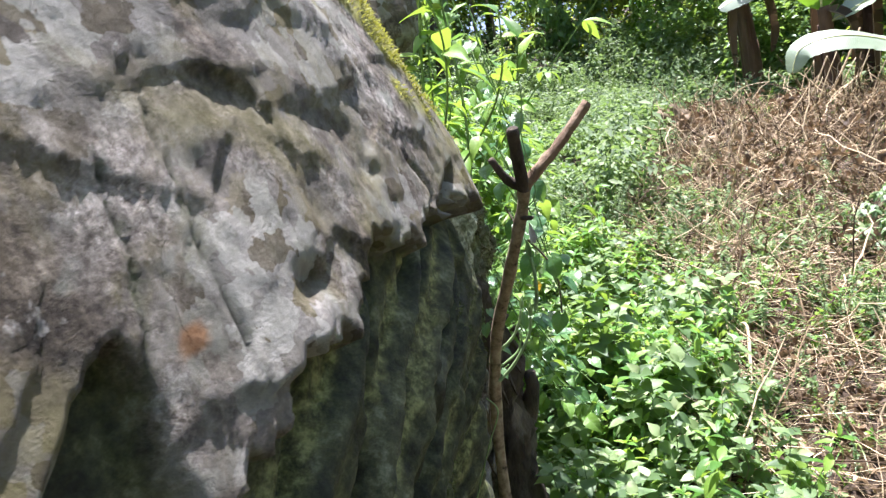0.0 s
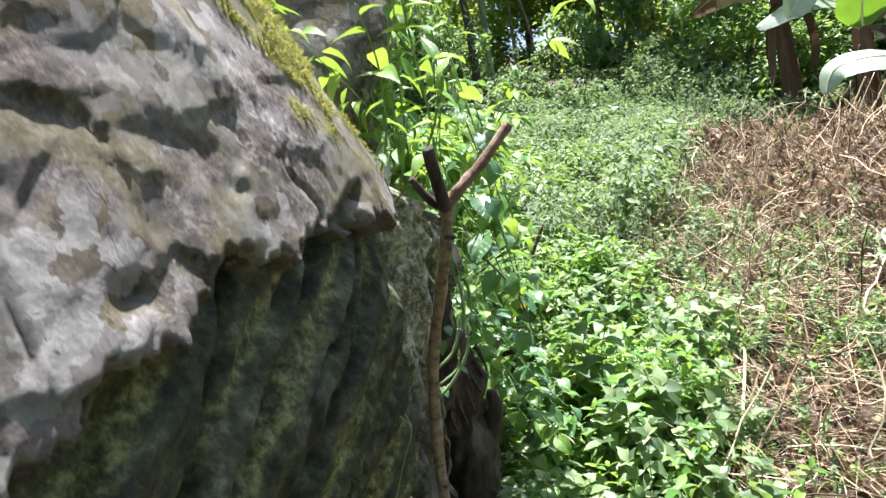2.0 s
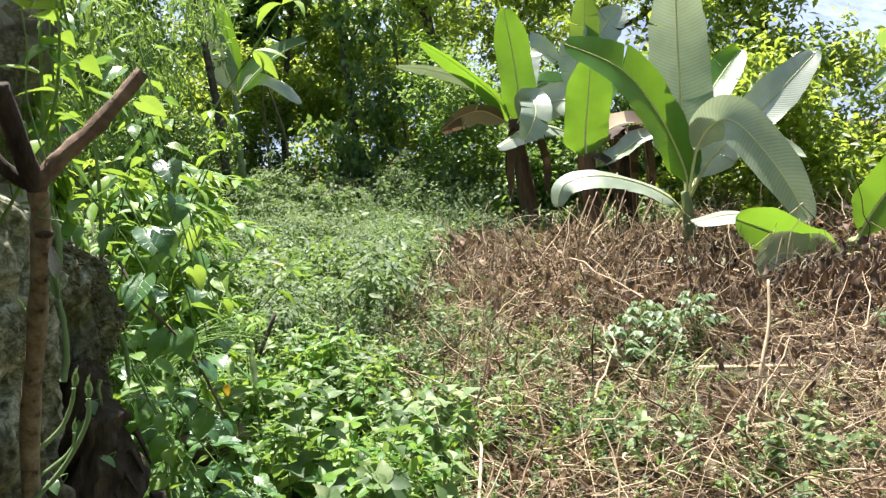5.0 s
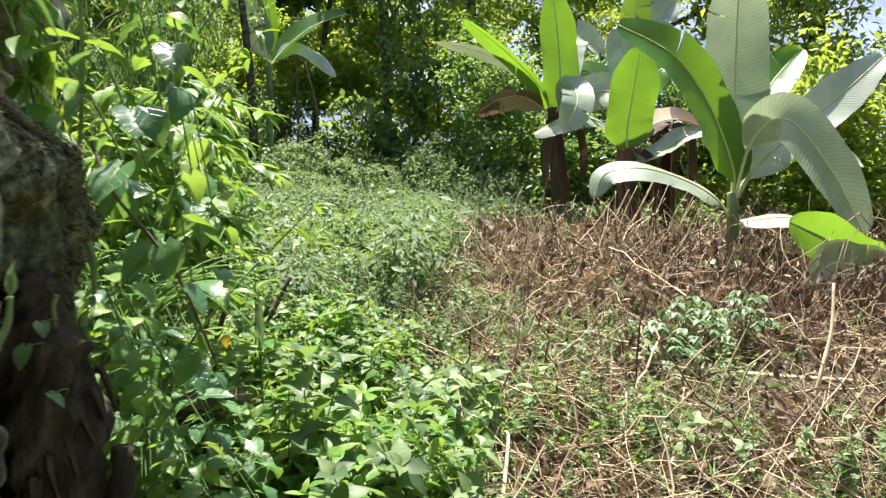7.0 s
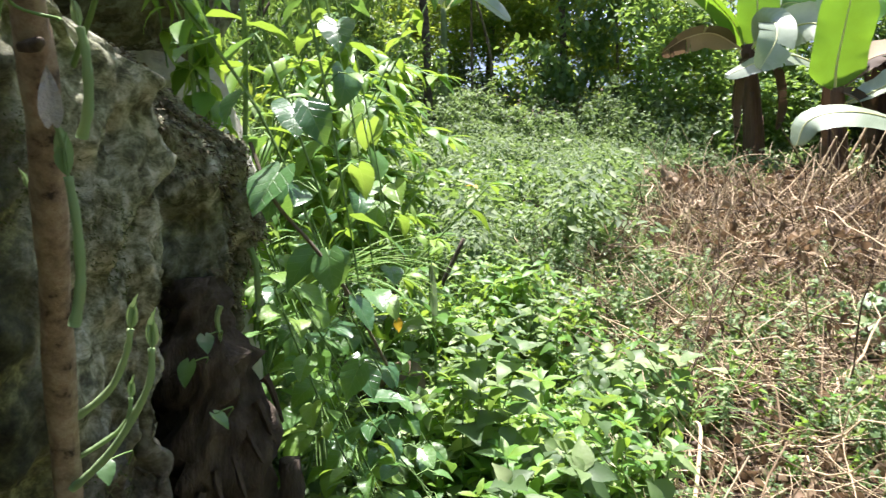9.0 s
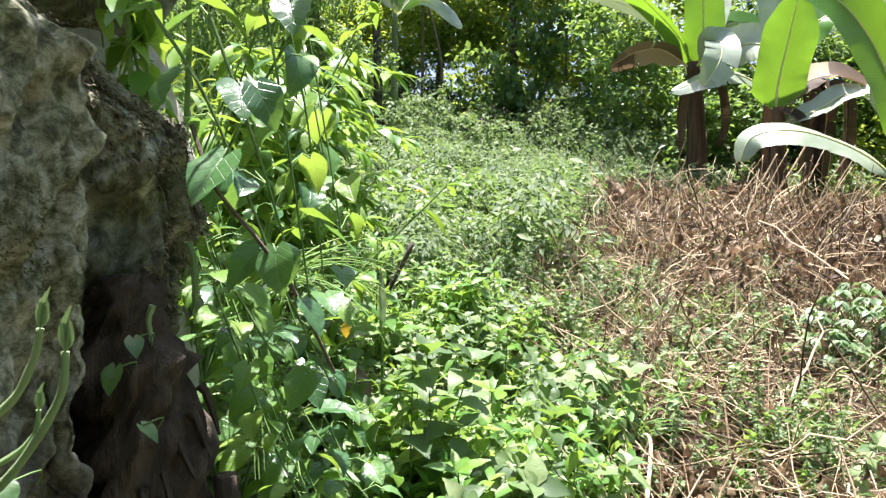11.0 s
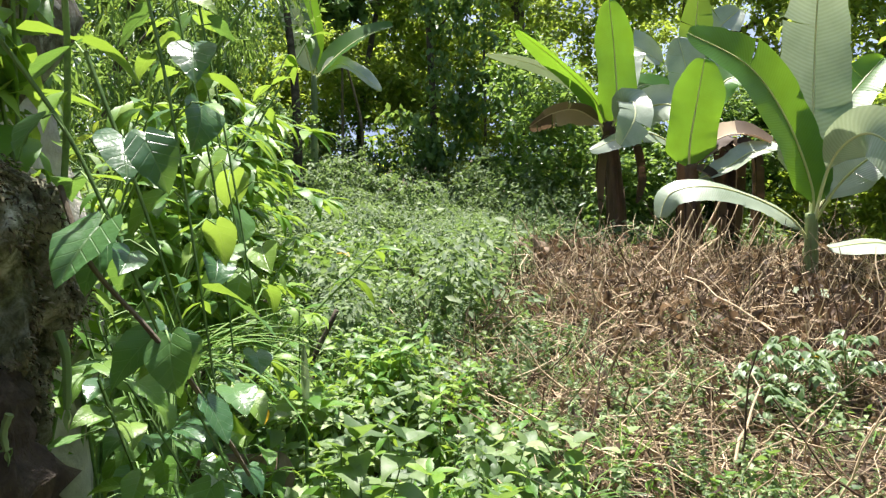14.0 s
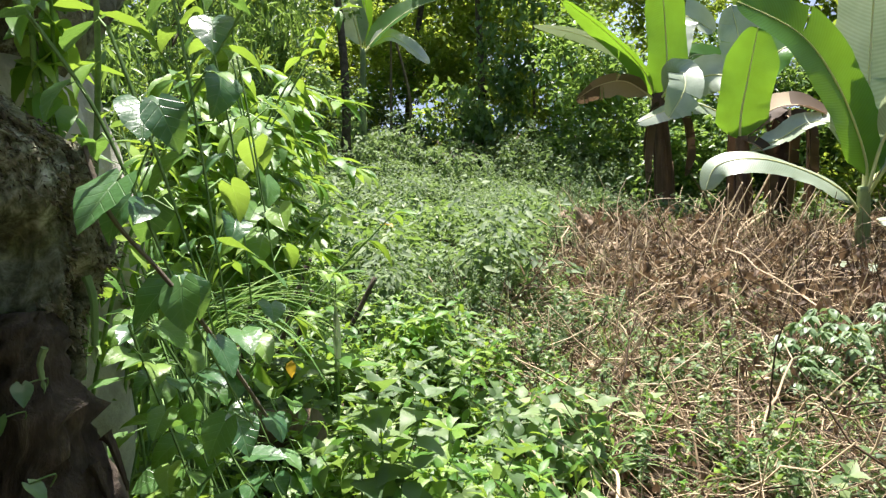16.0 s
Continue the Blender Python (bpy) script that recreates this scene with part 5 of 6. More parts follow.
def shoots_bush(x, y, h, n, size, mat, seed, label, lean=(0.3, 0)):
    """Many thin leaning shoots with drooping pointed leaves."""
    rr = np.random.default_rng(seed)
    z0 = float(ground_z(x, y))
    b = thing("leafy_shrub", (x, y, z0), label, "shrub", "shrubs beside the boulder")
    g = Geo()
    tpl = [leaf(size, size * 0.3, "lance", 5, 0.3, d, 2) for d in (0.3, 0.55, 0.8)]
    for k in range(n):
        p0 = np.array((rr.normal(0, 0.12), rr.normal(0, 0.12), -0.03))
        d = np.array((lean[0] + np.clip(rr.normal(0, 0.26), -0.4, 0.3), lean[1] + rr.normal(0, 0.25), 1.0)) * h * rr.uniform(0.5, 1)
        line = bend([p0, p0 + d * (0.35, 0.35, 0.6), p0 + d], 10)
        part("stem", tube(line, np.linspace(0.006, 0.002, 11), 4, cap=False), STEM, b)
        for q in range(4, 11):
            for j in range(3):
                g.add(tpl[rr.integers(3)].moved(rots(rr.uniform(0, 6.28), rr.uniform(-0.5, 0.5), rr.normal(0, 0.3)), line[q], rr.uniform(0.6, 1.1)))
    part("foliage", g, [mat], b)


shoots_bush(-0.3, 4.2, 1.45, 22, 0.12, LIME, 32, "bright lime shrub with long pointed leaves", (0.3, 0.0))
shoots_bush(-0.55, 3.75, 1.5, 20, 0.12, LIME, 36, "tall lime shrub with drooping pointed leaves", (0.2, 0.0))
shoots_bush(-0.25, 2.95, 1.95, 16, 0.11, LIME, 38, "tall lime green shrub arching over the creeper", (0.22, 0.0))
shoots_bush(-0.9, 4.6, 1.5, 14, 0.17, WEED, 33, "green shrub with long pointed leaves", (0.2, 0))
shoots_bush(-1.2, 5.8, 1.6, 14, 0.18, TREE_LIT, 35, "green shrub with long drooping leaves", (0.15, 0))


def spray_shrub(base, tips, size, mat, label, seed):
    """Arching branches, each a flat spray of long pointed leaves."""
    rr = np.random.default_rng(seed)
    o = np.array(base)
    c = thing("spray_shrub", base, label, "shrub", "shrubs beside the boulder")
    tpl = [leaf(size, size * 0.3, "lance", 6, 0.25, d, 2, 0.05, k) for k, d in enumerate((0.2, 0.4, 0.6))]
    g = Geo()
    for tip in tips:
        e = np.array(tip) - o
        line = bend([(0, 0, 0), e * (0.25, 0.25, 0.6), e * (0.65, 0.65, 1.02), e], 20)
        part("stem", tube(line, np.linspace(0.007, 0.002, 21), 5, cap=False), STEM, c)
        head = math.atan2(-e[0], e[1])
        for q in range(7, 21):
            for side in (-1, 1):
                yaw = head + side * rr.uniform(0.5, 1.3)
                g.add(tpl[rr.integers(3)].moved(rots(yaw, rr.uniform(-0.5, 0.15), rr.normal(0, 0.25)), line[q], rr.uniform(0.65, 1.15)))
        for j in range(4):
            g.add(tpl[j % 3].moved(rots(head + (j - 1.5) * 0.45, rr.uniform(-0.3, 0.3)), line[20], 0.9))
    part("foliage", g, mat, c)


tr = np.random.default_rng(88)
for k, (bx, by, bz, x0, x1, y0, y1, z0, z1, n) in enumerate(((-0.35, 4.1, 0.1, -0.1, 0.5, 3.7, 4.7, 1.1, 1.5, 20), (-0.25, 3.5, 0.1, -0.05, 0.3, 3.1, 3.9, 1.1, 1.5, 16), (-0.3, 3.9, 0.1, -0.05, 0.35, 3.5, 4.4, 0.75, 1.15, 16))):
    spray_shrub((bx, by, bz), [(tr.uniform(x0, x1), tr.uniform(y0, y1), tr.uniform(z0, z1)) for _ in range(n)], 0.14, LIME, "sunlit lime green shrub with arching sprays of pointed leaves", 820 + k)


# cut dark stalks standing in the weeds
for k, (x, y, ln, lean) in enumerate(((-0.05, 4.9, 0.75, 0.35), (0.05, 4.8, 0.6, 0.3), (0.25, 5.2, 0.6, 0.5), (-0.2, 5.3, 0.8, 0.1), (-0.15, 4.6, 0.7, 0.2))):
    st = bend([(x, y, 0.0), (x + ln * lean * 0.5, y, ln * 0.5), (x + ln * lean, y, ln)], 6)
    tagged(part("cut_stalk", tube(st, 0.014, 8, k, 0.2), ROT), "dark cut stalk standing among the weeds", "stalk", "cut stalks")


# ---- dead brush ----
def stick_geo(seed, length=1.0, r=0.006, bendy=0.12):
    rr = np.random.default_rng(seed)
    k = 6
    p = np.stack([rr.normal(0, bendy * 0.35, k).cumsum() * length * 0.3, np.linspace(0, length, k), rr.normal(0, bendy * 0.35, k).cumsum() * length * 0.3], 1)
    return tube(p, np.linspace(r, r * 0.5, k), 4, seed, 0.2, False)


STICKS = [stick_geo(s, 1.0, 0.0095, 0.4) for s in range(8)]
CURLED = [leaf(0.11, 0.05, "ovate", 5, 0.9, 0.9, 2, 0.5, s) for s in range(5)]


def heap(x, y):
    return 0.4 * smooth01((x - 1.9) / 1.2) * smooth01((y - 4.7) / 1.5) * smooth01((11.5 - y) / 2) * (0.8 + 0.5 * wobble(x, y, 1.6, 2.0))


def dead_brush():
    rr = np.random.default_rng(77)
    hollow = lambda x, y: 1 - 0.8 * smooth01(1.6 - np.hypot(x - 3.25, (y - 4.35) * 1.3) / 0.62)
    x, y = sow(11500, 0.5, 8.5, -3.5, 12, lambda x, y: is_brush(x, y) * hollow(x, y) * (0.45 + 0.55 * (wobble(x, y, 1.7, 4.0) > -0.2)), 20)
    g = Geo()
    pick = rr.integers(0, 8, len(x))
    for k in range(8):
        i = pick == k
        n = int(i.sum())
        up = np.clip(rr.normal(0.15 + 0.9 * heap(x[i], y[i]), 0.45, n), -0.25, 1.4)
        p = np.stack([x[i], y[i], ground_z(x[i], y[i]) + rr.uniform(0, 1, n) * (0.05 + heap(x[i], y[i]))], 1)
        g.add(spread(STICKS[k], rots(rr.uniform(0, 6.28, n), up, rr.uniform(0, 6.28, n)), p, rr.uniform(0.15, 0.75, n) ** 1.2))
    tagged(part("dead_brush", g, STICK), "tangle of cut dry brown twigs and stalks covering the ground", "brushwood", kind="stuff")
    x, y = sow(19500, 0.5, 8.5, -3.5, 12.2, lambda x, y: hollow(x, y) * is_brush(x, y) * (0.35 + 0.65 * (wobble(x, y, 1.9, 9.0) > -0.1)), 21)
    g = Geo()
    pick = rr.integers(0, 5, len(x))
    for k in range(5):
        i = pick == k
        n = int(i.sum())
        p = np.stack([x[i], y[i], ground_z(x[i], y[i]) + rr.uniform(0.02, 1.1, n) * (0.06 + heap(x[i], y[i]))], 1)
        g.add(spread(CURLED[k], rots(rr.uniform(0, 6.28, n), rr.uniform(-1.5, 0.6, n), rr.uniform(-2, 2, n)), p, rr.uniform(0.6, 1.7, n)))
    tagged(part("dry_leaves", g, DRY), "curled dry brown leaves hanging in the dead brush", "dry leaves", kind="stuff")
    # litter under the green weeds
    x, y = sow(3500, -2, 2.2, 1.7, 14, lambda x, y: 0.8 + 0 * x, 22)
    n = len(x)
    p = np.stack([x, y, ground_z(x, y) + 0.015], 1)
    tagged(part("leaf_litter", spread(CURLED[0], rots(rr.uniform(0, 6.28, n), rr.uniform(-0.3, 0.3, n), rr.uniform(-1, 1, n)), p, rr.uniform(0.5, 1.2, n)), DRY), "fallen dry leaves on the soil", "leaf litter", kind="stuff")
    x, y = sow(5200, 0.7, 4.2, 1.7, 6.0, lambda x, y: is_brush(x, y) * hollow(x, y), 23)
    n = len(x)
    p = np.stack([x, y, ground_z(x, y) + rr.uniform(0.01, 0.07, n)], 1)
    tagged(part("leaf_litter", spread(CURLED[1], rots(rr.uniform(0, 6.28, n), rr.uniform(-0.6, 0.4, n), rr.uniform(-1.5, 1.5, n)), p, rr.uniform(0.35, 0.95, n)), DRY), "small crumpled dry leaves between the twigs", "leaf litter", kind="stuff")
    x, y = sow(6500, 0.7, 4.5, 1.7, 6.5, lambda x, y: is_brush(x, y) * hollow(x, y), 24)
    n = len(x)
    thin = tube([(0, 0, 0), (0.03, 0.3, 0.02), (-0.02, 0.65, -0.01), (0.05, 1, 0.02)], [0.0045, 0.004, 0.0035, 0.002], 3, cap=False)
    p = np.stack([x, y, ground_z(x, y) + rr.uniform(0.01, 0.1, n)], 1)
    tagged(part("dry_twigs", spread(thin, rots(rr.uniform(0, 6.28, n), np.clip(rr.normal(0.15, 0.35, n), -0.2, 1.3), rr.uniform(0, 6.28, n)), p, rr.uniform(0.15, 0.55, n)), STICK), "thin dry twigs and stalks strewn over the ground", "twigs", kind="stuff")
    # larger single sticks
    for k in range(230):
        a, b = rr.uniform(1.2, 6.0), rr.uniform(2.2, 9.5)
        if is_brush(a, b) < 0.6:
            continue
        s = part("stick", mesh_of("stick", stick_geo(100 + k, rr.uniform(0.3, 0.75), rr.uniform(0.003, 0.0075), rr.uniform(0.4, 0.9)), [STICK]), [STICK])
        tagged(s, "bent bare dry stick lying in the dead brush", "stick", "dry sticks")
        s.matrix_world = Matrix.Translation((a, b, float(ground_z(a, b)) + 0.03 + 0.5 * float(heap(a, b)))) @ Matrix(rots(rr.uniform(0, 6.28), max(-0.05, rr.normal(0.5, 0.45))).tolist()).to_4x4()


dead_brush()


def stalk_thicket():
    """Dry stalks still standing before the banana plants, with shrivelled leaves hanging on them."""
    rr = np.random.default_rng(707)
    x, y = sow(1900, 1.9, 5.6, 5.2, 9.4, lambda x, y: is_brush(x, y) * np.where(wobble(x, y, 2.1, 8.0) > -0.05, 0.9, 0.1), 25)
    g = Geo()
    pick = rr.integers(0, 8, len(x))
    for k in range(8):
        i = pick == k
        n = int(i.sum())
        p = np.stack([x[i], y[i], ground_z(x[i], y[i]) + 0.3 * heap(x[i], y[i])], 1)
        g.add(spread(STICKS[k], rots(rr.uniform(0, 6.28, n), rr.normal(0.8, 0.4, n), rr.uniform(0, 6.28, n)), p, rr.uniform(0.2, 0.62, n)))
    tagged(part("dry_stalks", g, STICK), "standing thicket of thin dry stalks before the banana plants", "dry stalks", kind="stuff")
    x, y = sow(1500, 3.7, 6.0, 4.9, 7.4, lambda x, y: smooth01((x - 3.6) / 0.9) * np.where(wobble(x, y, 2.6, 2.0) > -0.1, 0.95, 0.1), 26)
    n = len(x)
    hang = leaf(0.13, 0.05, "lance", 5, 1.0, 0.7, 2, 0.4, 5)
    p = np.stack([x, y, ground_z(x, y) + rr.uniform(0.05, 0.5, n)], 1)
    tagged(part("hanging_dry_leaves", spread(hang, rots(rr.uniform(0, 6.28, n), rr.uniform(-1.6, -0.5, n), rr.uniform(-1, 1, n)), p, rr.uniform(0.6, 1.4, n)), DEAD), "dark shrivelled leaves hanging on the dry stalks", "dry leaves", kind="stuff")
    x, y = sow(500, 1.3, 4.4, 2.9, 6.0, lambda x, y: is_brush(x, y) * (0.35 + 0.65 * (x > 2.3)), 27)
    n = len(x)
    p = np.stack([x, y, ground_z(x, y) + rr.uniform(0.08, 0.28, n)], 1)
    tagged(part("hanging_dry_leaves", spread(hang, rots(rr.uniform(0, 6.28, n), rr.uniform(-1.6, -0.5, n), rr.uniform(-1, 1, n)), p, rr.uniform(0.3, 0.7, n)), DEAD), "curled brown leaves hanging on the cut stalks", "dry leaves", kind="stuff")


stalk_thicket()
sx, sy = sow(1300, 0.9, 3.2, 1.8, 7.0, lambda x, y: is_brush(x, y) * (wobble(x, y, 2.3, 6.0) > -0.05), 41)
carpet("weeds", W_OVATE + W_FINE, [WEED, STEM], (sx, sy), 0.35, 0.9, 42, "small green seedlings pushing up through the dead brush")
for pts, r, lab in (([(2.5, 4.75, 0.12), (3.0, 4.45, 0.08), (3.7, 4.2, 0.05)], 0.02, "straight pale cut branch lying in the brush"),
                    ([(1.1, 3.35, 0.06), (1.7, 3.2, 0.07), (2.4, 3.25, 0.05)], 0.022, "pale brown cut branch lying on the ground"),
                    ([(3.25, 4.0, -0.05), (3.3, 4.02, 0.15), (3.42, 4.1, 0.38), (3.5, 4.2, 0.62)], 0.013, "pale crooked stick standing in the brush"),
                    ([(4.2, 9.0, 0.2), (4.7, 9.2, 0.6), (5.1, 9.3, 1.25)], 0.018, "bare pale twig leaning before the banana plants"),
                    ([(4.1, 9.0, 0.2), (4.4, 9.1, 0.6), (4.6, 9.1, 1.0)], 0.014, "bare pale twig leaning before the banana plants"),
                    ([(4.15, 8.9, 0.15), (4.6, 9.0, 0.5), (5.0, 9.1, 0.75)], 0.012, "bare pale twig leaning before the banana plants"),
                    ([(1.2, 2.9, 0.05), (1.35, 3.3, 0.2), (1.42, 3.6, 0.12)], 0.008, "bent bare dry stick")):
    tagged(part("branch", tube(bend(pts, 12), np.linspace(r, r * 0.6, 13), 8, 5, 0.2), STICK), lab, "branch")

tw = np.random.default_rng(333)
for k in range(26):
    x, y = tw.uniform(3.9, 5.6), tw.uniform(8.6, 9.8)
    z0, h, lx = float(ground_z(x, y)), tw.uniform(0.4, 1.0), tw.normal(0.1, 0.25)
    tagged(part("twig", tube(bend([(x, y, z0 - 0.03), (x + lx * 0.3, y, z0 + h * 0.5), (x + lx, y + 0.05, z0 + h)], 7), np.linspace(0.009, 0.004, 8), 5, k, 0.2), STICK), "thin bare dry twig standing before the banana plants", "twig", "twigs before the banana plants")
for k, (x, y) in enumerate(((3.75, 9.3), (4.1, 9.6), (4.6, 9.2))):
    bush(x, y, 0.5, 0.2, 14, LIME, 350 + k, "small yellow-green sprig before the banana plants", W_FINE, 0.6)

# leafy shrub growing out of the brush, with one yellowed leaf
def leafy_shrub():
    rr = np.random.default_rng(9)
    for cx, cy, n, h, w in ((2.98, 4.82, 34, 0.4, 0.25), (3.4, 4.86, 20, 0.44, 0.18), (2.72, 4.6, 9, 0.24, 0.16)):
        b = thing("brush_shrub", (cx, cy, 0.02), "grey-green shrub with clustered oval leaves in the dead brush", "shrub", "shrubs in the brush")
        for k in range(n):
            a, r = k * 2.4, w * math.sqrt((k + 0.5) / n)
            tip = np.array((math.cos(a) * r, math.sin(a) * r, h * (1.05 - 0.5 * (r / w) ** 2) * rr.uniform(0.88, 1.08)))
            part("stem", tube(bend([(0, 0, 0), tip * (0.35, 0.35, 0.65), tip], 5), 0.003, 4), STEM, b)
            g = Geo()
            for j in range(6):
                yaw = a - 1.57 + (j - 2.5) * 0.62 + rr.uniform(-0.2, 0.2)
                g.add(leaf(0.082, 0.044, "ovate", 5, 0.2, 0.3, 2, 0.06, j).moved(rots(yaw, rr.uniform(-0.6, -0.1), rr.uniform(-0.2, 0.2)), tip, rr.uniform(0.75, 1.1)))
            part("foliage", g, BRUSH_LEAF, b)
    y = thing("fallen_leaf", (3.13, 4.75, 0.30), "single yellow-orange leaf caught on the shrub", "leaf")
    part("blade", leaf(0.12, 0.06, "ovate", 6, 0.3, 0.4, 4, 0.2, 3).moved(rots(1.4, 0.1), (0, 0, 0.06)), YELLOWED, y)


BRUSH_LEAF = leaf_material("grey_green_leaf", [(0, (0.09, 0.17, 0.065)), (1, (0.21, 0.3, 0.14))], (0.3, 0.45, 0.1), 0.25, 0.45)
leafy_shrub()
def single_leaf(at, size, mat, label, yaw, pitch):
    y = thing("fallen_leaf", at, label, "leaf", "coloured leaves")
    part("blade", leaf(size, size * 0.55, "ovate", 6, 0.3, 0.4, 4, 0.2, 3).moved(rots(yaw, pitch), (0, 0, 0)), mat, y)


single_leaf((0.72, 8.0, 0.62), 0.16, YELLOWED, "orange leaf lying on the green weeds", 1.0, 0.5)
single_leaf((1.02, 3.3, 0.12), 0.12, RED_LEAF, "curled dark red dead leaf on the ground", 2.0, 0.4)
single_leaf((0.98, 3.24, 0.1), 0.1, RED_LEAF, "curled dark red dead leaf on the ground", 0.4, 0.3)
single_leaf((0.33, 2.9, 0.75), 0.05, YELLOWED, "small yellow leaf hanging in the creeper", 3.1, -1.3)
lumpy("stump", (2.85, 9.6, 0.42), (0.2, 0.16, 0.22), CUT_LOG, 5.5, "dark rotten stump at the brush edge", "stump", 20, 0.4)


# ---- banana plants ----
def banana_leaf(parent, pts, width, mat, turn=0.0, fold=0.25, tears=0, seed=0, o=(0, 0, 0), stalk=0.12, flat=None):
    """A blade along a bent midrib. turn: degrees by which its face turns about the midrib."""
    rr = np.random.default_rng(seed)
    n = 44
    line = bend(pts, n) - np.asarray(o)
    d = np.gradient(line, axis=0)
    d /= np.linalg.norm(d, axis=1)[:, None]
    side = np.cross(d, np.array(flat if flat is not None else (0, -1, 0.25)))
    side /= np.linalg.norm(side, axis=1)[:, None] + 1e-9
    up = np.cross(side, d)
    c, s = math.cos(radians(turn)), math.sin(radians(turn))
    side, up = side * c + up * s, up * c - side * s
    t = np.linspace(0, 1, n + 1)
    u = np.clip((t - stalk) / (1 - stalk), 0, 1)
    w = width / 2 * np.clip(u * 7, 0, 1) ** 0.6 * np.clip((1 - u) * 3.4, 0, 1) ** 0.55
    g, along = Geo(), []
    for sgn in (-1, 1):
        cuts = sorted(set(rr.integers(8, n - 3, tears).tolist())) if tears else []
        start = int(stalk * n)
        for lo, hi in zip([start] + cuts, cuts + [n]):
            idx = np.arange(lo, hi + 1)
            k = np.linspace(0, 1, 7)
            sag = rr.uniform(-0.12, 0.12) * bool(tears)
            slip = rr.uniform(-0.03, 0.03) * bool(tears)
            ripple = 0.004 * width * np.sin(idx * 1.3 + seed)[:, None] * k[None] ** 2 + 0.03 * width * np.sin(idx * 0.31 + seed * 2 + sgn)[:, None] * k[None] ** 2
            ww = w[idx, None] * (1 - (0.06 * rr.random((len(idx), 1)) if tears else 0))
            p = line[idx][:, None] + side[idx][:, None] * (sgn * k[None] * ww)[..., None] + up[idx][:, None] * ((fold + sag) * k[None] ** 1.2 * ww + ripple)[..., None] + d[idx][:, None] * (k[None] ** 2 * (0.18 * ww + slip))[..., None]
            g.add(strip(p[..., 0], p[..., 1], p[..., 2]))
            along.append((t[idx][:, None] - 0.03 * k[None]).ravel())
    me = mesh_of("leaf", g, [mat])
    me.attributes.new("rib", "FLOAT", "POINT").data.foreach_set("value", np.concatenate(along).astype(np.float32))
    blade = part("leaf", me, mat, parent)
    part("midrib", tube(line, np.linspace(0.02, 0.005, n + 1) * (width / 0.6) ** 0.5, 6), MIDRIB if mat not in (DRY, DEAD) else STICK, blade, "yellow-green midrib")


def banana(at, top, r, label, mat=BANANA_STEM, sheaths=5):
    b = thing("banana_plant", at, label, "banana plant", "banana plants")
    o = np.array(at)
    line = bend([np.array(at) - (0, 0, 0.2), (np.array(at) + np.array(top)) / 2 + (0.02, 0, 0), top], 14)
    part("stem", tube(line - o, np.linspace(r * 1.15, r * 0.7, 15), 14, 2, 0.06), mat, b)
    for k in range(sheaths):
        a = k * 2.2
        off = np.array((math.cos(a), math.sin(a), 0)) * r * 0.8
        h = 0.4 + 0.12 * k
        seg = line[2:int(4 + 10 * min(h, 0.9))] - o + off
        part("sheath", tube(seg, np.linspace(r * 0.5, r * 0.25, len(seg)), 7, k, 0.25), mat, b)
    return b, o


def gz(x, y):
    return float(ground_z(x, y))


A, o = banana((4.9, 12.0, gz(4.9, 12)), (4.68, 12.0, 2.2), 0.13, "banana plant with dark dead sheaths and torn leaves")
banana_leaf(A, [(4.72, 12, 2.0), (4.8, 12, 2.5), (4.75, 12.0, 3.2), (4.63, 11.95, 3.95)], 0.6, BANANA, 0, 0.12, 0, 1, o)
banana_leaf(A, [(4.68, 12, 2.0), (4.45, 11.95, 2.5), (3.9, 11.9, 3.0), (3.2, 11.8, 3.45)], 0.3, BANANA, 70, 0.6, 0, 2, o)
banana_leaf(A, [(4.65, 12.1, 2.0), (4.3, 12.1, 2.65), (3.6, 12.1, 3.0), (2.85, 12.1, 3.15)], 0.26, BANANA_PALE, 74, 0.3, 2, 3, o)
banana_leaf(A, [(4.7, 11.95, 2.1), (4.85, 11.6, 2.45), (4.8, 11.3, 2.2), (4.55, 11.2, 1.8)], 0.5, BANANA_PALE, 0, 0.1, 3, 4, o)
banana_leaf(A, [(4.75, 11.95, 2.1), (5.2, 11.6, 2.4), (5.5, 11.4, 2.35), (5.65, 11.3, 2.05)], 0.6, BANANA_PALE, 10, 0.2, 3, 5, o)
banana_leaf(A, [(5.5, 11.7, 1.9), (5.1, 11.5, 2.0), (4.7, 11.4, 1.95), (4.2, 11.4, 1.75)], 0.4, BANANA_PALE, -48, -0.2, 1, 6, o, 0.02)
banana_leaf(A, [(4.65, 12, 2.1), (4.2, 11.95, 2.35), (3.8, 11.9, 2.3), (3.45, 11.9, 2.1)], 0.4, DRY, 55, 0.4, 4, 7, o)
banana_leaf(A, [(4.75, 12.1, 2.1), (5.0, 12.4, 2.9), (5.25, 12.6, 3.4), (5.8, 12.7, 3.2)], 0.6, BANANA_PALE, 20, 0.3, 3, 8, o)
banana_leaf(A, [(4.75, 12.1, 2.1), (5.2, 12.3, 2.7), (5.6, 12.5, 2.8), (6.2, 12.5, 2.6)], 0.55, BANANA, 40, 0.3, 2, 9, o)

banana_leaf(A, [(4.7, 11.95, 2.0), (4.5, 11.75, 1.9), (4.42, 11.7, 1.4), (4.45, 11.7, 0.9)], 0.17, DEAD, 20, 0.8, 6, 51, o, 0.05)
banana_leaf(A, [(4.72, 11.95, 2.0), (4.95, 11.75, 1.85), (5.05, 11.7, 1.4), (5.02, 11.7, 1.0)], 0.17, DEAD, 20, 0.8, 6, 52, o, 0.05)
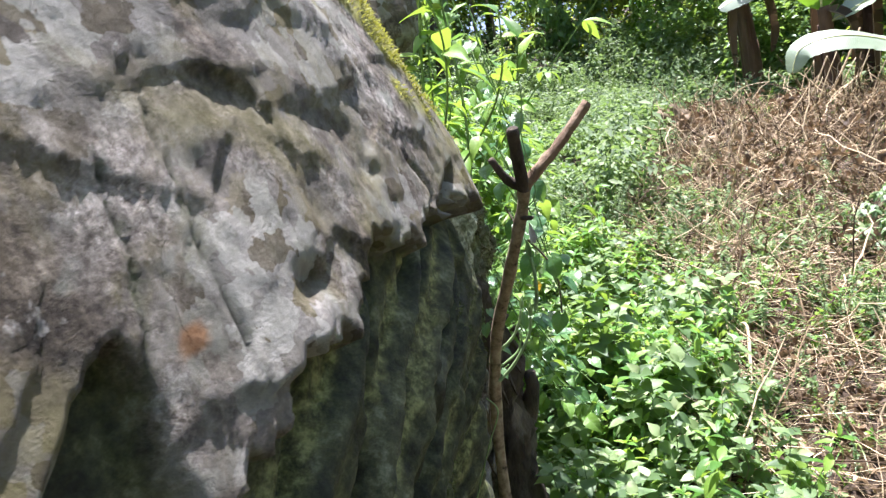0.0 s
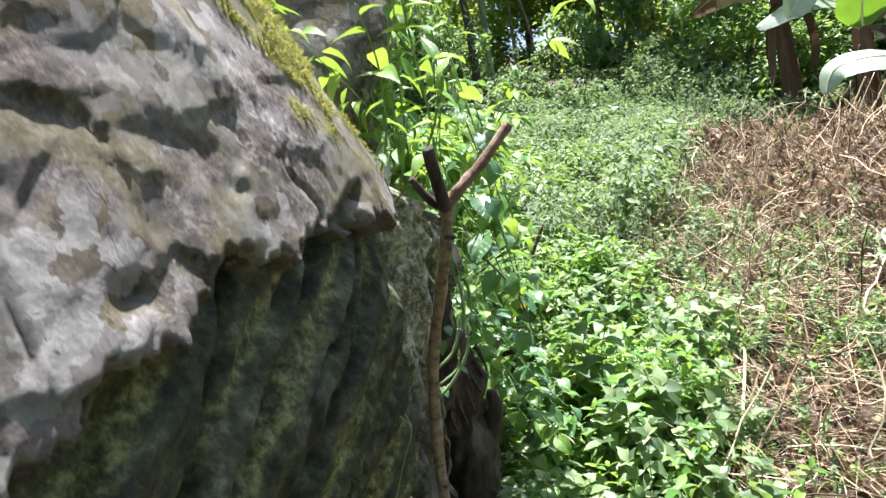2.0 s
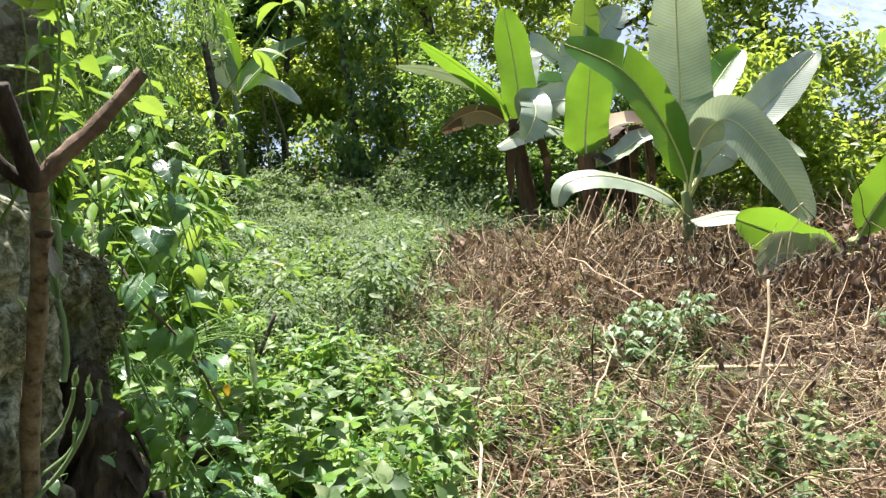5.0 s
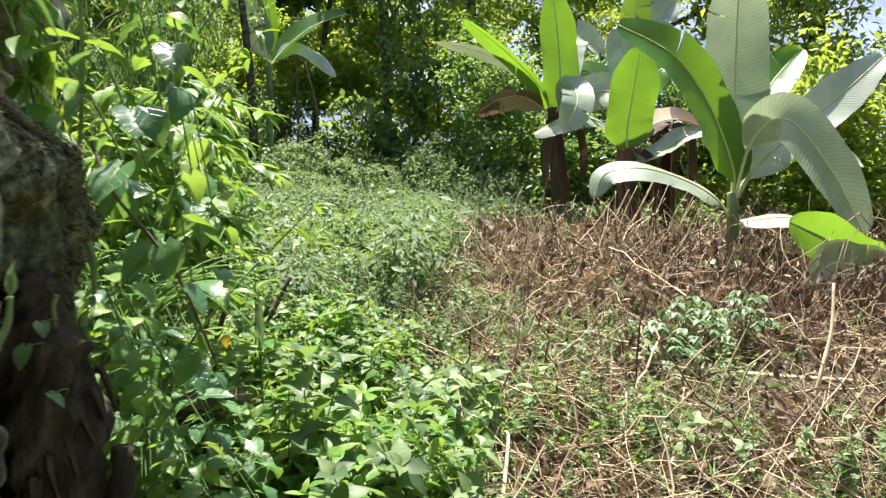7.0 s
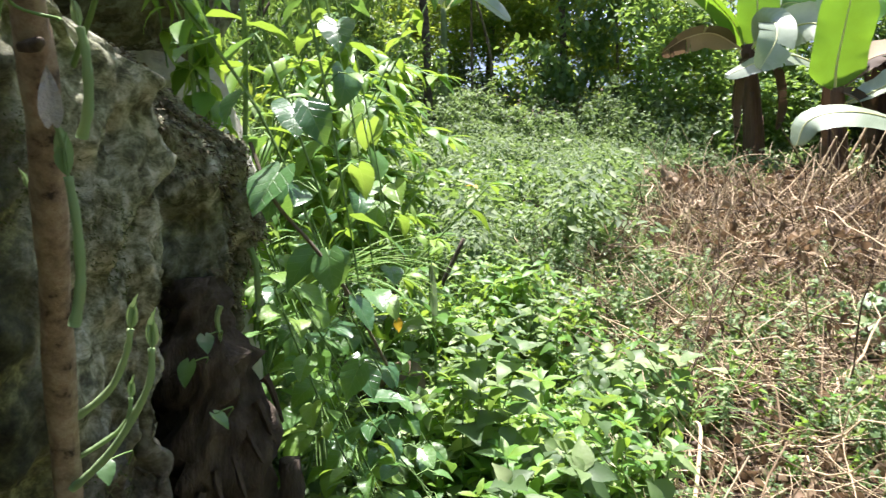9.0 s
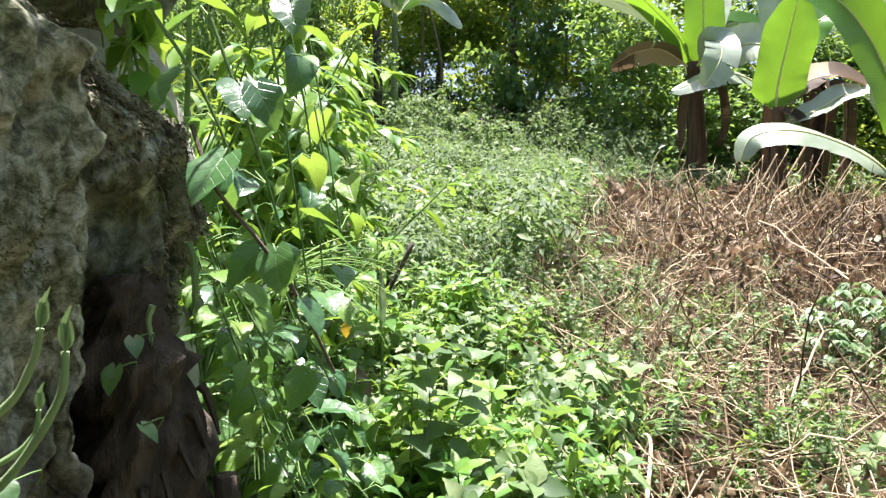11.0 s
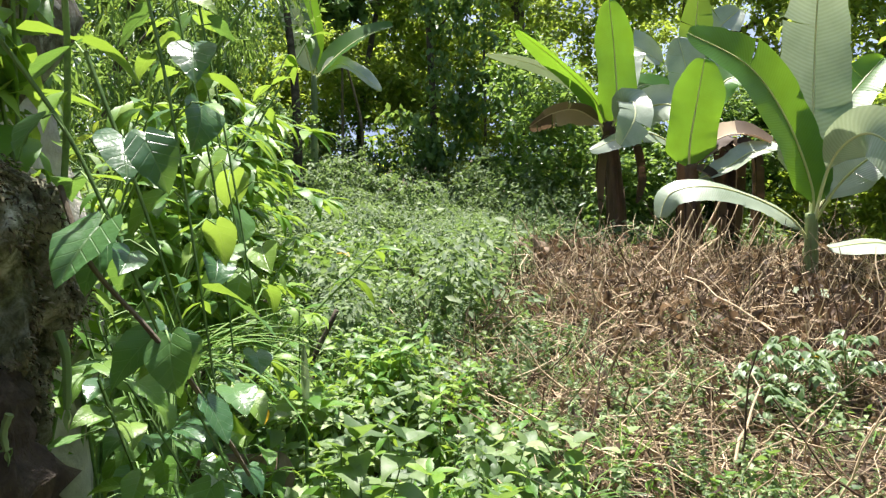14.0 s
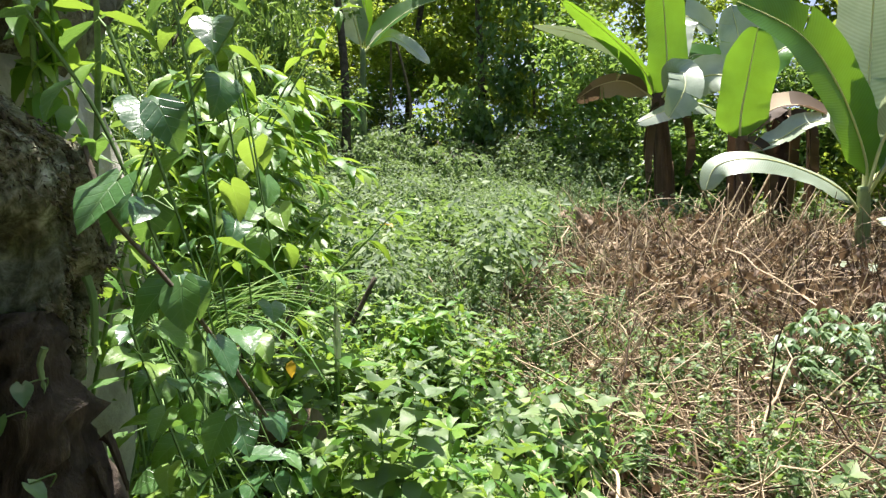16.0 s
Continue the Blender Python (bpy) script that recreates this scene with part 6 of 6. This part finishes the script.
B, o = banana((5.45, 10.7, gz(5.4, 10.7)), (5.3, 10.6, 1.55), 0.11, "slender banana plant with one broad upright leaf")
banana_leaf(B, [(5.28, 10.6, 1.4), (5.25, 10.55, 1.8), (5.3, 10.5, 2.3), (5.37, 10.45, 2.9)], 0.7, BANANA, 0, 0.1, 0, 11, o)
banana_leaf(B, [(5.3, 10.6, 1.4), (5.6, 10.7, 1.8), (6.0, 10.6, 1.95), (6.6, 10.5, 1.75)], 0.5, DRY, 50, 0.3, 5, 12, o)
banana_leaf(B, [(5.3, 10.6, 1.3), (5.7, 10.4, 1.5), (6.0, 10.3, 1.7), (6.5, 10.2, 1.75)], 0.35, BANANA_PALE, 50, 0.3, 4, 13, o)
banana_leaf(B, [(5.35, 10.7, 1.5), (5.45, 10.9, 2.2), (5.4, 11.0, 2.8), (5.3, 11.1, 3.3)], 0.55, BANANA_PALE, 15, 0.2, 3, 14, o)
banana_leaf(B, [(5.3, 10.6, 1.5), (5.5, 10.4, 1.35), (5.6, 10.4, 0.95), (5.58, 10.4, 0.5)], 0.17, DEAD, 20, 0.8, 6, 53, o, 0.05)
B2, o = banana((5.75, 11.6, gz(5.7, 11.6)), (5.7, 11.6, 2.0), 0.12, "old banana plant with brown hanging sheaths")
banana_leaf(B2, [(5.7, 11.6, 1.9), (6.0, 11.5, 2.5), (6.3, 11.4, 2.8), (6.8, 11.3, 2.7)], 0.6, BANANA, 40, 0.25, 3, 15, o)
banana_leaf(B2, [(5.7, 11.6, 1.9), (6.1, 11.9, 2.9), (6.3, 12, 3.5), (6.7, 12, 3.9)], 0.6, BANANA_PALE, 10, 0.25, 3, 16, o)
banana_leaf(B2, [(5.7, 11.6, 1.9), (5.9, 11.9, 2.9), (6.0, 12, 3.5), (6.05, 12, 4.2)], 0.5, LIME, 10, 0.25, 1, 17, o)

banana_leaf(B2, [(5.7, 11.5, 1.9), (5.95, 11.3, 1.8), (6.05, 11.3, 1.2), (6.0, 11.3, 0.7)], 0.17, DEAD, 20, 0.8, 6, 54, o, 0.05)
banana_leaf(B2, [(5.7, 11.5, 1.9), (5.5, 11.3, 1.75), (5.45, 11.3, 1.2), (5.5, 11.3, 0.8)], 0.17, DEAD, 20, 0.8, 6, 55, o, 0.05)
B3, o = banana((6.25, 11.2, gz(6.25, 11.2)), (6.2, 11.2, 1.9), 0.1, "old banana stem wrapped in dark dead leaves")
for k, (dx, dy) in enumerate(((-0.3, -0.2), (0.25, -0.25), (-0.1, -0.35), (0.35, 0.0))):
    banana_leaf(B3, [(6.2, 11.2, 1.85), (6.2 + dx * 0.8, 11.2 + dy * 0.8, 1.75), (6.2 + dx, 11.2 + dy, 1.2), (6.2 + dx * 0.9, 11.2 + dy, 0.55)], 0.2, DEAD, 25, 0.8, 6, 160 + k, o, 0.05)
C, o = banana((5.32, 8.05, gz(5.3, 8)), (5.28, 8.0, 1.0), 0.075, "young green banana plant with large fresh leaves", BANANA_GREEN, 2)
banana_leaf(C, [(5.28, 8, 0.9), (5.28, 8, 1.25), (4.95, 7.95, 1.9), (4.5, 7.9, 2.4), (3.85, 7.85, 2.68)], 0.62, BANANA, -8, 0.12, 1, 21, o, 0.16)
banana_leaf(C, [(5.3, 8.02, 0.9), (5.34, 8.1, 1.4), (5.42, 8.25, 2.2), (5.45, 8.3, 2.9), (5.4, 8.2, 3.5)], 0.8, BANANA_STRIPED, 0, 0.1, 1, 22, o, 0.16)
banana_leaf(C, [(5.3, 7.98, 0.9), (5.36, 7.8, 1.55), (5.55, 7.5, 1.75), (5.85, 7.2, 1.25), (6.1, 7.0, 0.62)], 0.52, BANANA_STRIPED, -10, 0.15, 0, 23, o, 0.2)
banana_leaf(C, [(5.25, 8, 0.75), (5.08, 8.02, 0.95), (4.75, 8.1, 1.14), (4.3, 8.15, 1.26), (3.9, 8.2, 1.2), (3.78, 8.2, 0.95)], 0.4, BANANA_PALE, -48, -0.25, 1, 24, o, 0.1)
banana_leaf(C, [(5.32, 8, 0.9), (5.6, 7.95, 1.35), (6.1, 7.8, 1.8), (6.75, 7.6, 2.45)], 0.5, BANANA_PALE, 30, 0.2, 2, 25, o, 0.2)
banana_leaf(C, [(5.32, 8.05, 0.9), (5.7, 8.5, 1.6), (6.2, 8.8, 2.2), (6.7, 8.9, 2.7)], 0.5, BANANA, 30, 0.25, 2, 26, o, 0.2)
banana_leaf(C, [(5.32, 8.05, 0.9), (5.7, 8.2, 1.3), (6.2, 8.1, 1.5), (6.9, 8.0, 1.3)], 0.45, BANANA_PALE, 40, 0.25, 3, 27, o, 0.2)

D, o = banana((6.33, 6.6, gz(6.3, 6.6)), (6.28, 6.6, 0.45), 0.09, "low banana plant with spreading fresh leaves", BANANA_GREEN, 2)
banana_leaf(D, [(6.2, 6.6, 0.3), (5.48, 6.6, 0.66), (4.94, 6.55, 0.82), (4.42, 6.5, 0.79)], 0.34, BANANA_PALE, -58, -0.2, 0, 31, o)
banana_leaf(D, [(6.2, 6.7, 0.2), (5.51, 6.9, 0.22), (4.95, 7.0, 0.36), (4.32, 7.0, 0.41)], 0.3, BANANA_PALE, -66, -0.2, 1, 32, o)
banana_leaf(D, [(6.2, 6.5, 0.3), (5.5, 6.35, 0.45), (5.05, 6.2, 0.65), (4.6, 6.1, 0.82)], 0.42, BANANA, 20, 0.2, 0, 33, o)
banana_leaf(D, [(6.22, 6.5, 0.3), (5.37, 6.2, 0.42), (4.92, 6.0, 0.47), (4.63, 5.9, 0.23)], 0.4, BANANA_PALE, 10, 0.2, 3, 34, o)
banana_leaf(D, [(6.25, 6.6, 0.35), (6.5, 6.5, 0.8), (6.75, 6.3, 1.15), (7.15, 6.1, 1.2)], 0.5, BANANA, 20, 0.2, 1, 35, o)

P, o = banana((0.28, 16.0, gz(0.28, 16)), (0.35, 16.0, 3.3), 0.075, "tall thin young banana plant at the forest edge", BANANA_GREEN, 1)
banana_leaf(P, [(0.35, 16, 3.2), (0.2, 16, 3.8), (0.0, 16, 4.4), (-0.3, 16, 5.15)], 0.55, BANANA_PALE, 25, 0.2, 0, 41, o)
banana_leaf(P, [(0.35, 16, 3.2), (0.7, 16, 3.6), (1.2, 16, 4.0), (1.85, 15.9, 4.25)], 0.6, BANANA, 45, 0.35, 0, 42, o)
banana_leaf(P, [(0.35, 16, 3.2), (0.75, 15.9, 3.5), (1.1, 15.8, 3.4), (1.6, 15.7, 3.0)], 0.45, BANANA_PALE, 40, 0.2, 0, 43, o)
banana_leaf(P, [(0.35, 16, 3.2), (0.4, 16, 4.0), (0.3, 16, 4.6), (0.2, 16, 5.2)], 0.3, BANANA, 10, 0.4, 0, 44, o)


# ---- trees ----
DENSE = 2.3


def leaf_cloud(centres, radii, counts, size, ratio, seed, shape="ovate", hang=0.3):
    rr = np.random.default_rng(seed)
    tp = diamond(size, ratio)
    g = Geo()
    for c, r, n in zip(centres, radii, counts):
        n = int(n * DENSE)
        d = rr.normal(0, 1, (n, 3))
        d /= np.linalg.norm(d, axis=1)[:, None]
        d *= (rr.random(n) ** 0.45)[:, None]
        # leaves gather on twigs: snap most to a few dozen twig centres
        m = max(4, n // 22)
        tw = d[rr.integers(0, n, m)]
        d = tw[rr.integers(0, m, n)] + rr.normal(0, 0.12, (n, 3))
        p = np.asarray(c) + d * np.asarray(r)
        g.add(spread(tp, rots(rr.uniform(0, 6.28, n), rr.normal(-hang, 0.5, n), rr.normal(0, 0.5, n)), p, rr.uniform(0.6, 1.3, n)))
    return g


def tree(name, base, line_pts, r, blobs, size, ratio, mat, seed, label, hang=0.3, limbs=True, shape="ovate"):
    rr = np.random.default_rng(seed)
    o = np.array((base[0], base[1], gz(*base[:2]) - 0.1))
    t = thing(name, tuple(o), label, "tree")
    line = bend([o] + [np.array(q) for q in line_pts], 18)
    part("trunk", tube(line - o, np.linspace(r, r * 0.45, 19), 9, seed, 0.15), TRUNK, t)
    if limbs:
        for c, rad, n in blobs:
            k = int(np.argmin(np.abs(line[:, 2] - (c[2] - 0.8 * rad[2]))))
            e = np.array(c)
            part("limb", tube(bend([line[k], (line[k] + e) / 2 + rr.normal(0, 0.15, 3), e], 7) - o, np.linspace(r * 0.4, r * 0.1, 8), 6), TRUNK, t)
    cs, rs, ns = zip(*blobs)
    part("crown", leaf_cloud([np.array(c) - o for c in cs], rs, ns, size, ratio, seed, shape, hang), mat, t)


# tree at the edge, with its bare stem
tree("tree", (0.0, 15.2), [(0.05, 15.2, 2.2), (-0.1, 15.2, 4.2), (-0.5, 15.3, 6.5)], 0.1, [((-1.0, 15.6, 6.8), (1.3, 1.0, 1.2), 700), ((-1.6, 16, 5.6), (1.0, 0.8, 0.9), 420)], 0.16, 0.5, TREE, 51, "slim dark tree with a bare stem at the forest edge")
# vine-hung tree: a tall dark column of leaves
tree("vine_hung_tree", (2.8, 17.2), [(2.8, 17.2, 3), (2.6, 17.2, 6), (2.5, 17.3, 9)], 0.09,
     [((2.3, 17, 8.2), (1.1, 0.8, 1.0), 620), ((2.5, 16.9, 6.5), (0.8, 0.6, 0.6), 280), ((3.2, 16.8, 5.0), (0.9, 0.6, 0.8), 340), ((3.6, 16.6, 3.4), (1.0, 0.6, 1.0), 380), ((2.6, 16.4, 2.2), (1.2, 0.7, 0.8), 400)],
     0.17, 0.6, TREE, 52, "tree hung with dark leafy climbers from top to foot", 0.8)
tree("tree", (1.3, 19.0), [(1.4, 19, 3), (1.8, 19, 5.5), (2.0, 19, 7)], 0.09, [((1.2, 18.8, 5.6), (1.1, 0.8, 0.55), 420), ((0.6, 18.5, 5.1), (0.8, 0.7, 0.4), 260), ((2.3, 18.8, 6.7), (0.9, 0.8, 0.5), 260)], 0.24, 0.75, TREE, 53, "young broad-leaved tree with layered branches")
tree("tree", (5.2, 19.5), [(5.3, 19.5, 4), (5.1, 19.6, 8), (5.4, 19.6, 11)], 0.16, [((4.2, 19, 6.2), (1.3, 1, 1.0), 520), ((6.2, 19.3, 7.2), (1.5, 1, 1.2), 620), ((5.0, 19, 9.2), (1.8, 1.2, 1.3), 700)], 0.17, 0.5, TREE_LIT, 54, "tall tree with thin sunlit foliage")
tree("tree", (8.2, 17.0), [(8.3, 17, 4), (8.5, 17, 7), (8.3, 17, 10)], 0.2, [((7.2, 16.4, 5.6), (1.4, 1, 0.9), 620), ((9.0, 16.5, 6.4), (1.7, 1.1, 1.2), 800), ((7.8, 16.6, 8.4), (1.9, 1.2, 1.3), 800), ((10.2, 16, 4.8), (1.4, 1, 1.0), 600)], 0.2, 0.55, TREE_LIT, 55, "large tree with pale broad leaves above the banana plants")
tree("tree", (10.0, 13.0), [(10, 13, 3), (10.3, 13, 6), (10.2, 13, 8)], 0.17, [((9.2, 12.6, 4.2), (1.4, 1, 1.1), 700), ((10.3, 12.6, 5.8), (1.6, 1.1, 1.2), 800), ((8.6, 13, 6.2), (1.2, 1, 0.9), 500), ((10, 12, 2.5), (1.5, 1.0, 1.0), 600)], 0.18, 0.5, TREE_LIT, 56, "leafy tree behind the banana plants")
tree("tree", (-2.2, 17.5), [(-2.2, 17.5, 4), (-2.0, 17.5, 8)], 0.17, [((-1.6, 17, 7.4), (1.5, 1, 1.3), 800), ((-2.7, 17, 5.6), (1.5, 1, 1.4), 800), ((-1.4, 16.8, 5.2), (0.8, 0.8, 1.2), 420), ((-2.4, 16.6, 3.4), (1.4, 0.9, 1.2), 700)], 0.15, 0.5, TREE, 57, "dense dark tree at the forest edge")
tree("tree", (-4.5, 13.5), [(-4.4, 13.5, 3), (-4.2, 13.4, 6)], 0.15, [((-3.8, 13, 5.6), (1.6, 1.2, 1.3), 800), ((-5, 13, 4.2), (1.6, 1.2, 1.4), 800), ((-3.6, 12.6, 3.0), (1.2, 1, 1.1), 600), ((-4.6, 12.4, 1.8), (1.4, 1, 1.0), 600)], 0.15, 0.45, TREE, 58, "dense dark tree leaning over the bank")
tree("tree", (-2.0, 9.6), [(-1.8, 9.6, 1.8), (-1.3, 9.4, 3.4), (-0.8, 9.3, 4.2)], 0.05, [((-0.5, 9.2, 2.9), (0.8, 0.6, 0.6), 420), ((-0.95, 9.0, 2.2), (0.7, 0.6, 0.5), 360), ((0.0, 9.4, 3.6), (0.7, 0.6, 0.5), 300), ((-1.4, 9.0, 3.4), (0.9, 0.7, 0.8), 480), ((-1.7, 8.8, 1.7), (0.8, 0.6, 0.6), 360)], 0.17, 0.15, TREE, 59, "feathery bamboo-like tree with narrow drooping leaves", 0.8, True, "lance")
tree("tree", (-1.9, 6.6), [(-1.9, 6.6, 1.5), (-1.5, 6.5, 3)], 0.06, [((-1.2, 6.3, 3.1), (0.8, 0.7, 0.6), 420), ((-1.7, 6.2, 2.2), (0.8, 0.6, 0.6), 420), ((-1.9, 5.8, 1.4), (0.7, 0.6, 0.6), 320)], 0.16, 0.2, TREE, 60, "small tree with narrow drooping leaves", 0.8, True, "lance")

# thin bare stems in the wood
for k, (x, y, h) in enumerate(((0.9, 16.8, 3.6), (1.15, 16.6, 3.3), (4.2, 18, 5))):
    z0 = gz(x, y) - 0.1
    tagged(part("thin_trunk", tube(bend([(x, y, z0), (x + 0.15 * math.sin(k * 2), y, z0 + h / 2), (x + 0.3 * math.sin(k * 5), y, z0 + h)], 10), np.linspace(0.04, 0.02, 11), 7, k, 0.2), STEM_BROWN), "thin bare tree stem in the shrub wall", "tree trunk", "thin trunks")


def shrub_bank(name, specs, size, ratio, mat, seed, label, hang=0.3):
    cs, rs, ns = zip(*specs)
    tagged(part(name, leaf_cloud(cs, rs, ns, size, ratio, seed, "ovate", hang), mat), label, "shrubs", kind="stuff")


def bank_specs(n, x0, x1, y0, y1, h0, h1, r, leaves, seed, floor=0.0):
    rr = np.random.default_rng(seed)
    out = []
    for _ in range(n):
        x, y = rr.uniform(x0, x1), rr.uniform(y0, y1)
        out.append(((x, y, gz(x, y) + rr.uniform(h0, h1) + floor), (r * rr.uniform(0.6, 1.2), r * 0.8, r * rr.uniform(0.5, 1.0)), leaves))
    return out


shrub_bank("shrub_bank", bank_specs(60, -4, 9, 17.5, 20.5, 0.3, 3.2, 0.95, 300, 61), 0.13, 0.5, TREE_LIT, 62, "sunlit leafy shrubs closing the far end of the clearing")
shrub_bank("shrub_bank", bank_specs(44, -6, 4.5, 16.0, 18.5, 0.0, 1.5, 0.75, 220, 63), 0.12, 0.55, WEED_FAR, 64, "shaded dark shrubs at the foot of the wood")
shrub_bank("shrub_bank", bank_specs(40, 3.8, 11, 13.8, 17, 0.0, 3.0, 0.95, 240, 65), 0.15, 0.5, TREE, 66, "dark shrubs behind the banana plants")
shrub_bank("shrub_bank", bank_specs(22, 6.5, 11, 9.5, 13, 0.2, 2.6, 0.9, 300, 67), 0.15, 0.5, TREE_LIT, 68, "leafy shrubs beside the banana plants")
shrub_bank("shrub_bank", bank_specs(30, -6.5, -1.8, 7, 15, 0.2, 2.2, 0.85, 300, 69), 0.13, 0.4, TREE, 70, "dark leafy shrubs on the bank")
shrub_bank("shrub_bank", bank_specs(40, -4, 4.5, 19, 23, 1.0, 4.2, 1.0, 260, 91), 0.15, 0.5, TREE_LIT, 92, "light green foliage filling the far wood")
shrub_bank("shrub_bank", bank_specs(22, 3.0, 9, 12.8, 15, 0.0, 0.9, 0.55, 150, 93), 0.11, 0.5, WEED_FAR, 94, "pale low shrubs behind the banana stems")
shrub_bank("low_shrubs", bank_specs(75, -4.5, 6.5, 12.5, 17, 0.05, 0.9, 0.6, 110, 87), 0.1, 0.5, WEED_FAR, 88, "pale green knee-high shrubs rising towards the wood")
shrub_bank("canopy", bank_specs(26, 3.5, 13, 17, 21, 4.0, 8.0, 1.2, 150, 81), 0.19, 0.5, TREE_LIT, 82, "thin sunlit canopy above the far wood")
shrub_bank("canopy", bank_specs(18, -7, -1.2, 14, 19, 4.0, 8.0, 1.3, 190, 83), 0.18, 0.5, TREE, 84, "dark canopy above the bank")
shrub_bank("canopy", bank_specs(7, 0.0, 3.0, 18, 22, 3.6, 4.8, 0.9, 200, 85), 0.16, 0.5, TREE_LIT, 86, "sparse sunlit treetops")
shrub_bank("bright_shrubs", [((4.1, 15.6, 2.6), (0.45, 0.4, 1.0), 260), ((4.0, 15.4, 1.3), (0.5, 0.4, 0.9), 260), ((3.9, 14.8, 3.6), (0.5, 0.4, 0.6), 160), ((1.6, 18.2, 3.4), (1.0, 0.6, 0.5), 260), ((0.9, 18, 2.6), (0.8, 0.6, 0.6), 260)], 0.12, 0.5, LIME, 71, "glowing yellow-green young foliage catching the sun")
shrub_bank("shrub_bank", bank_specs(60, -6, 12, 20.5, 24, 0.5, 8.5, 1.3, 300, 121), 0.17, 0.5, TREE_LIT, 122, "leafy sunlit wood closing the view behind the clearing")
shrub_bank("shrub_bank", bank_specs(34, -5.5, -0.3, 12.5, 17.5, 0.3, 5.0, 0.95, 280, 123), 0.13, 0.5, TREE, 124, "dense dark foliage hanging over the bank")
shrub_bank("shrub_bank", bank_specs(30, 4.2, 9, 12.6, 14.5, 0.2, 2.6, 0.7, 240, 125), 0.13, 0.5, TREE, 126, "deep green shrubs filling the gaps behind the banana stems")
# far woods behind, and unseen woods added round the walker's back to block sky light
shrub_bank("far_woods", bank_specs(60, -22, 26, 24, 34, 0.0, 5.0, 2.2, 200, 72), 0.3, 0.5, TREE_LIT, 73, "sunlit far woods rising behind the clearing")
def ring():
    rr = np.random.default_rng(74)
    out = []
    for _ in range(170):
        a = rr.uniform(math.radians(150), math.radians(400))
        d = rr.uniform(9, 14)
        x, y = 1 + d * math.cos(a), 2 + d * math.sin(a)
        out.append(((x, y, gz(x, y) + rr.uniform(0.3, 10.5)), (1.7, 1.7, 1.6), 150))
    return out


shrub_bank("surrounding_woods", ring(), 0.34, 0.55, TREE, 75, "unseen woods added to close the clearing and block sky light")
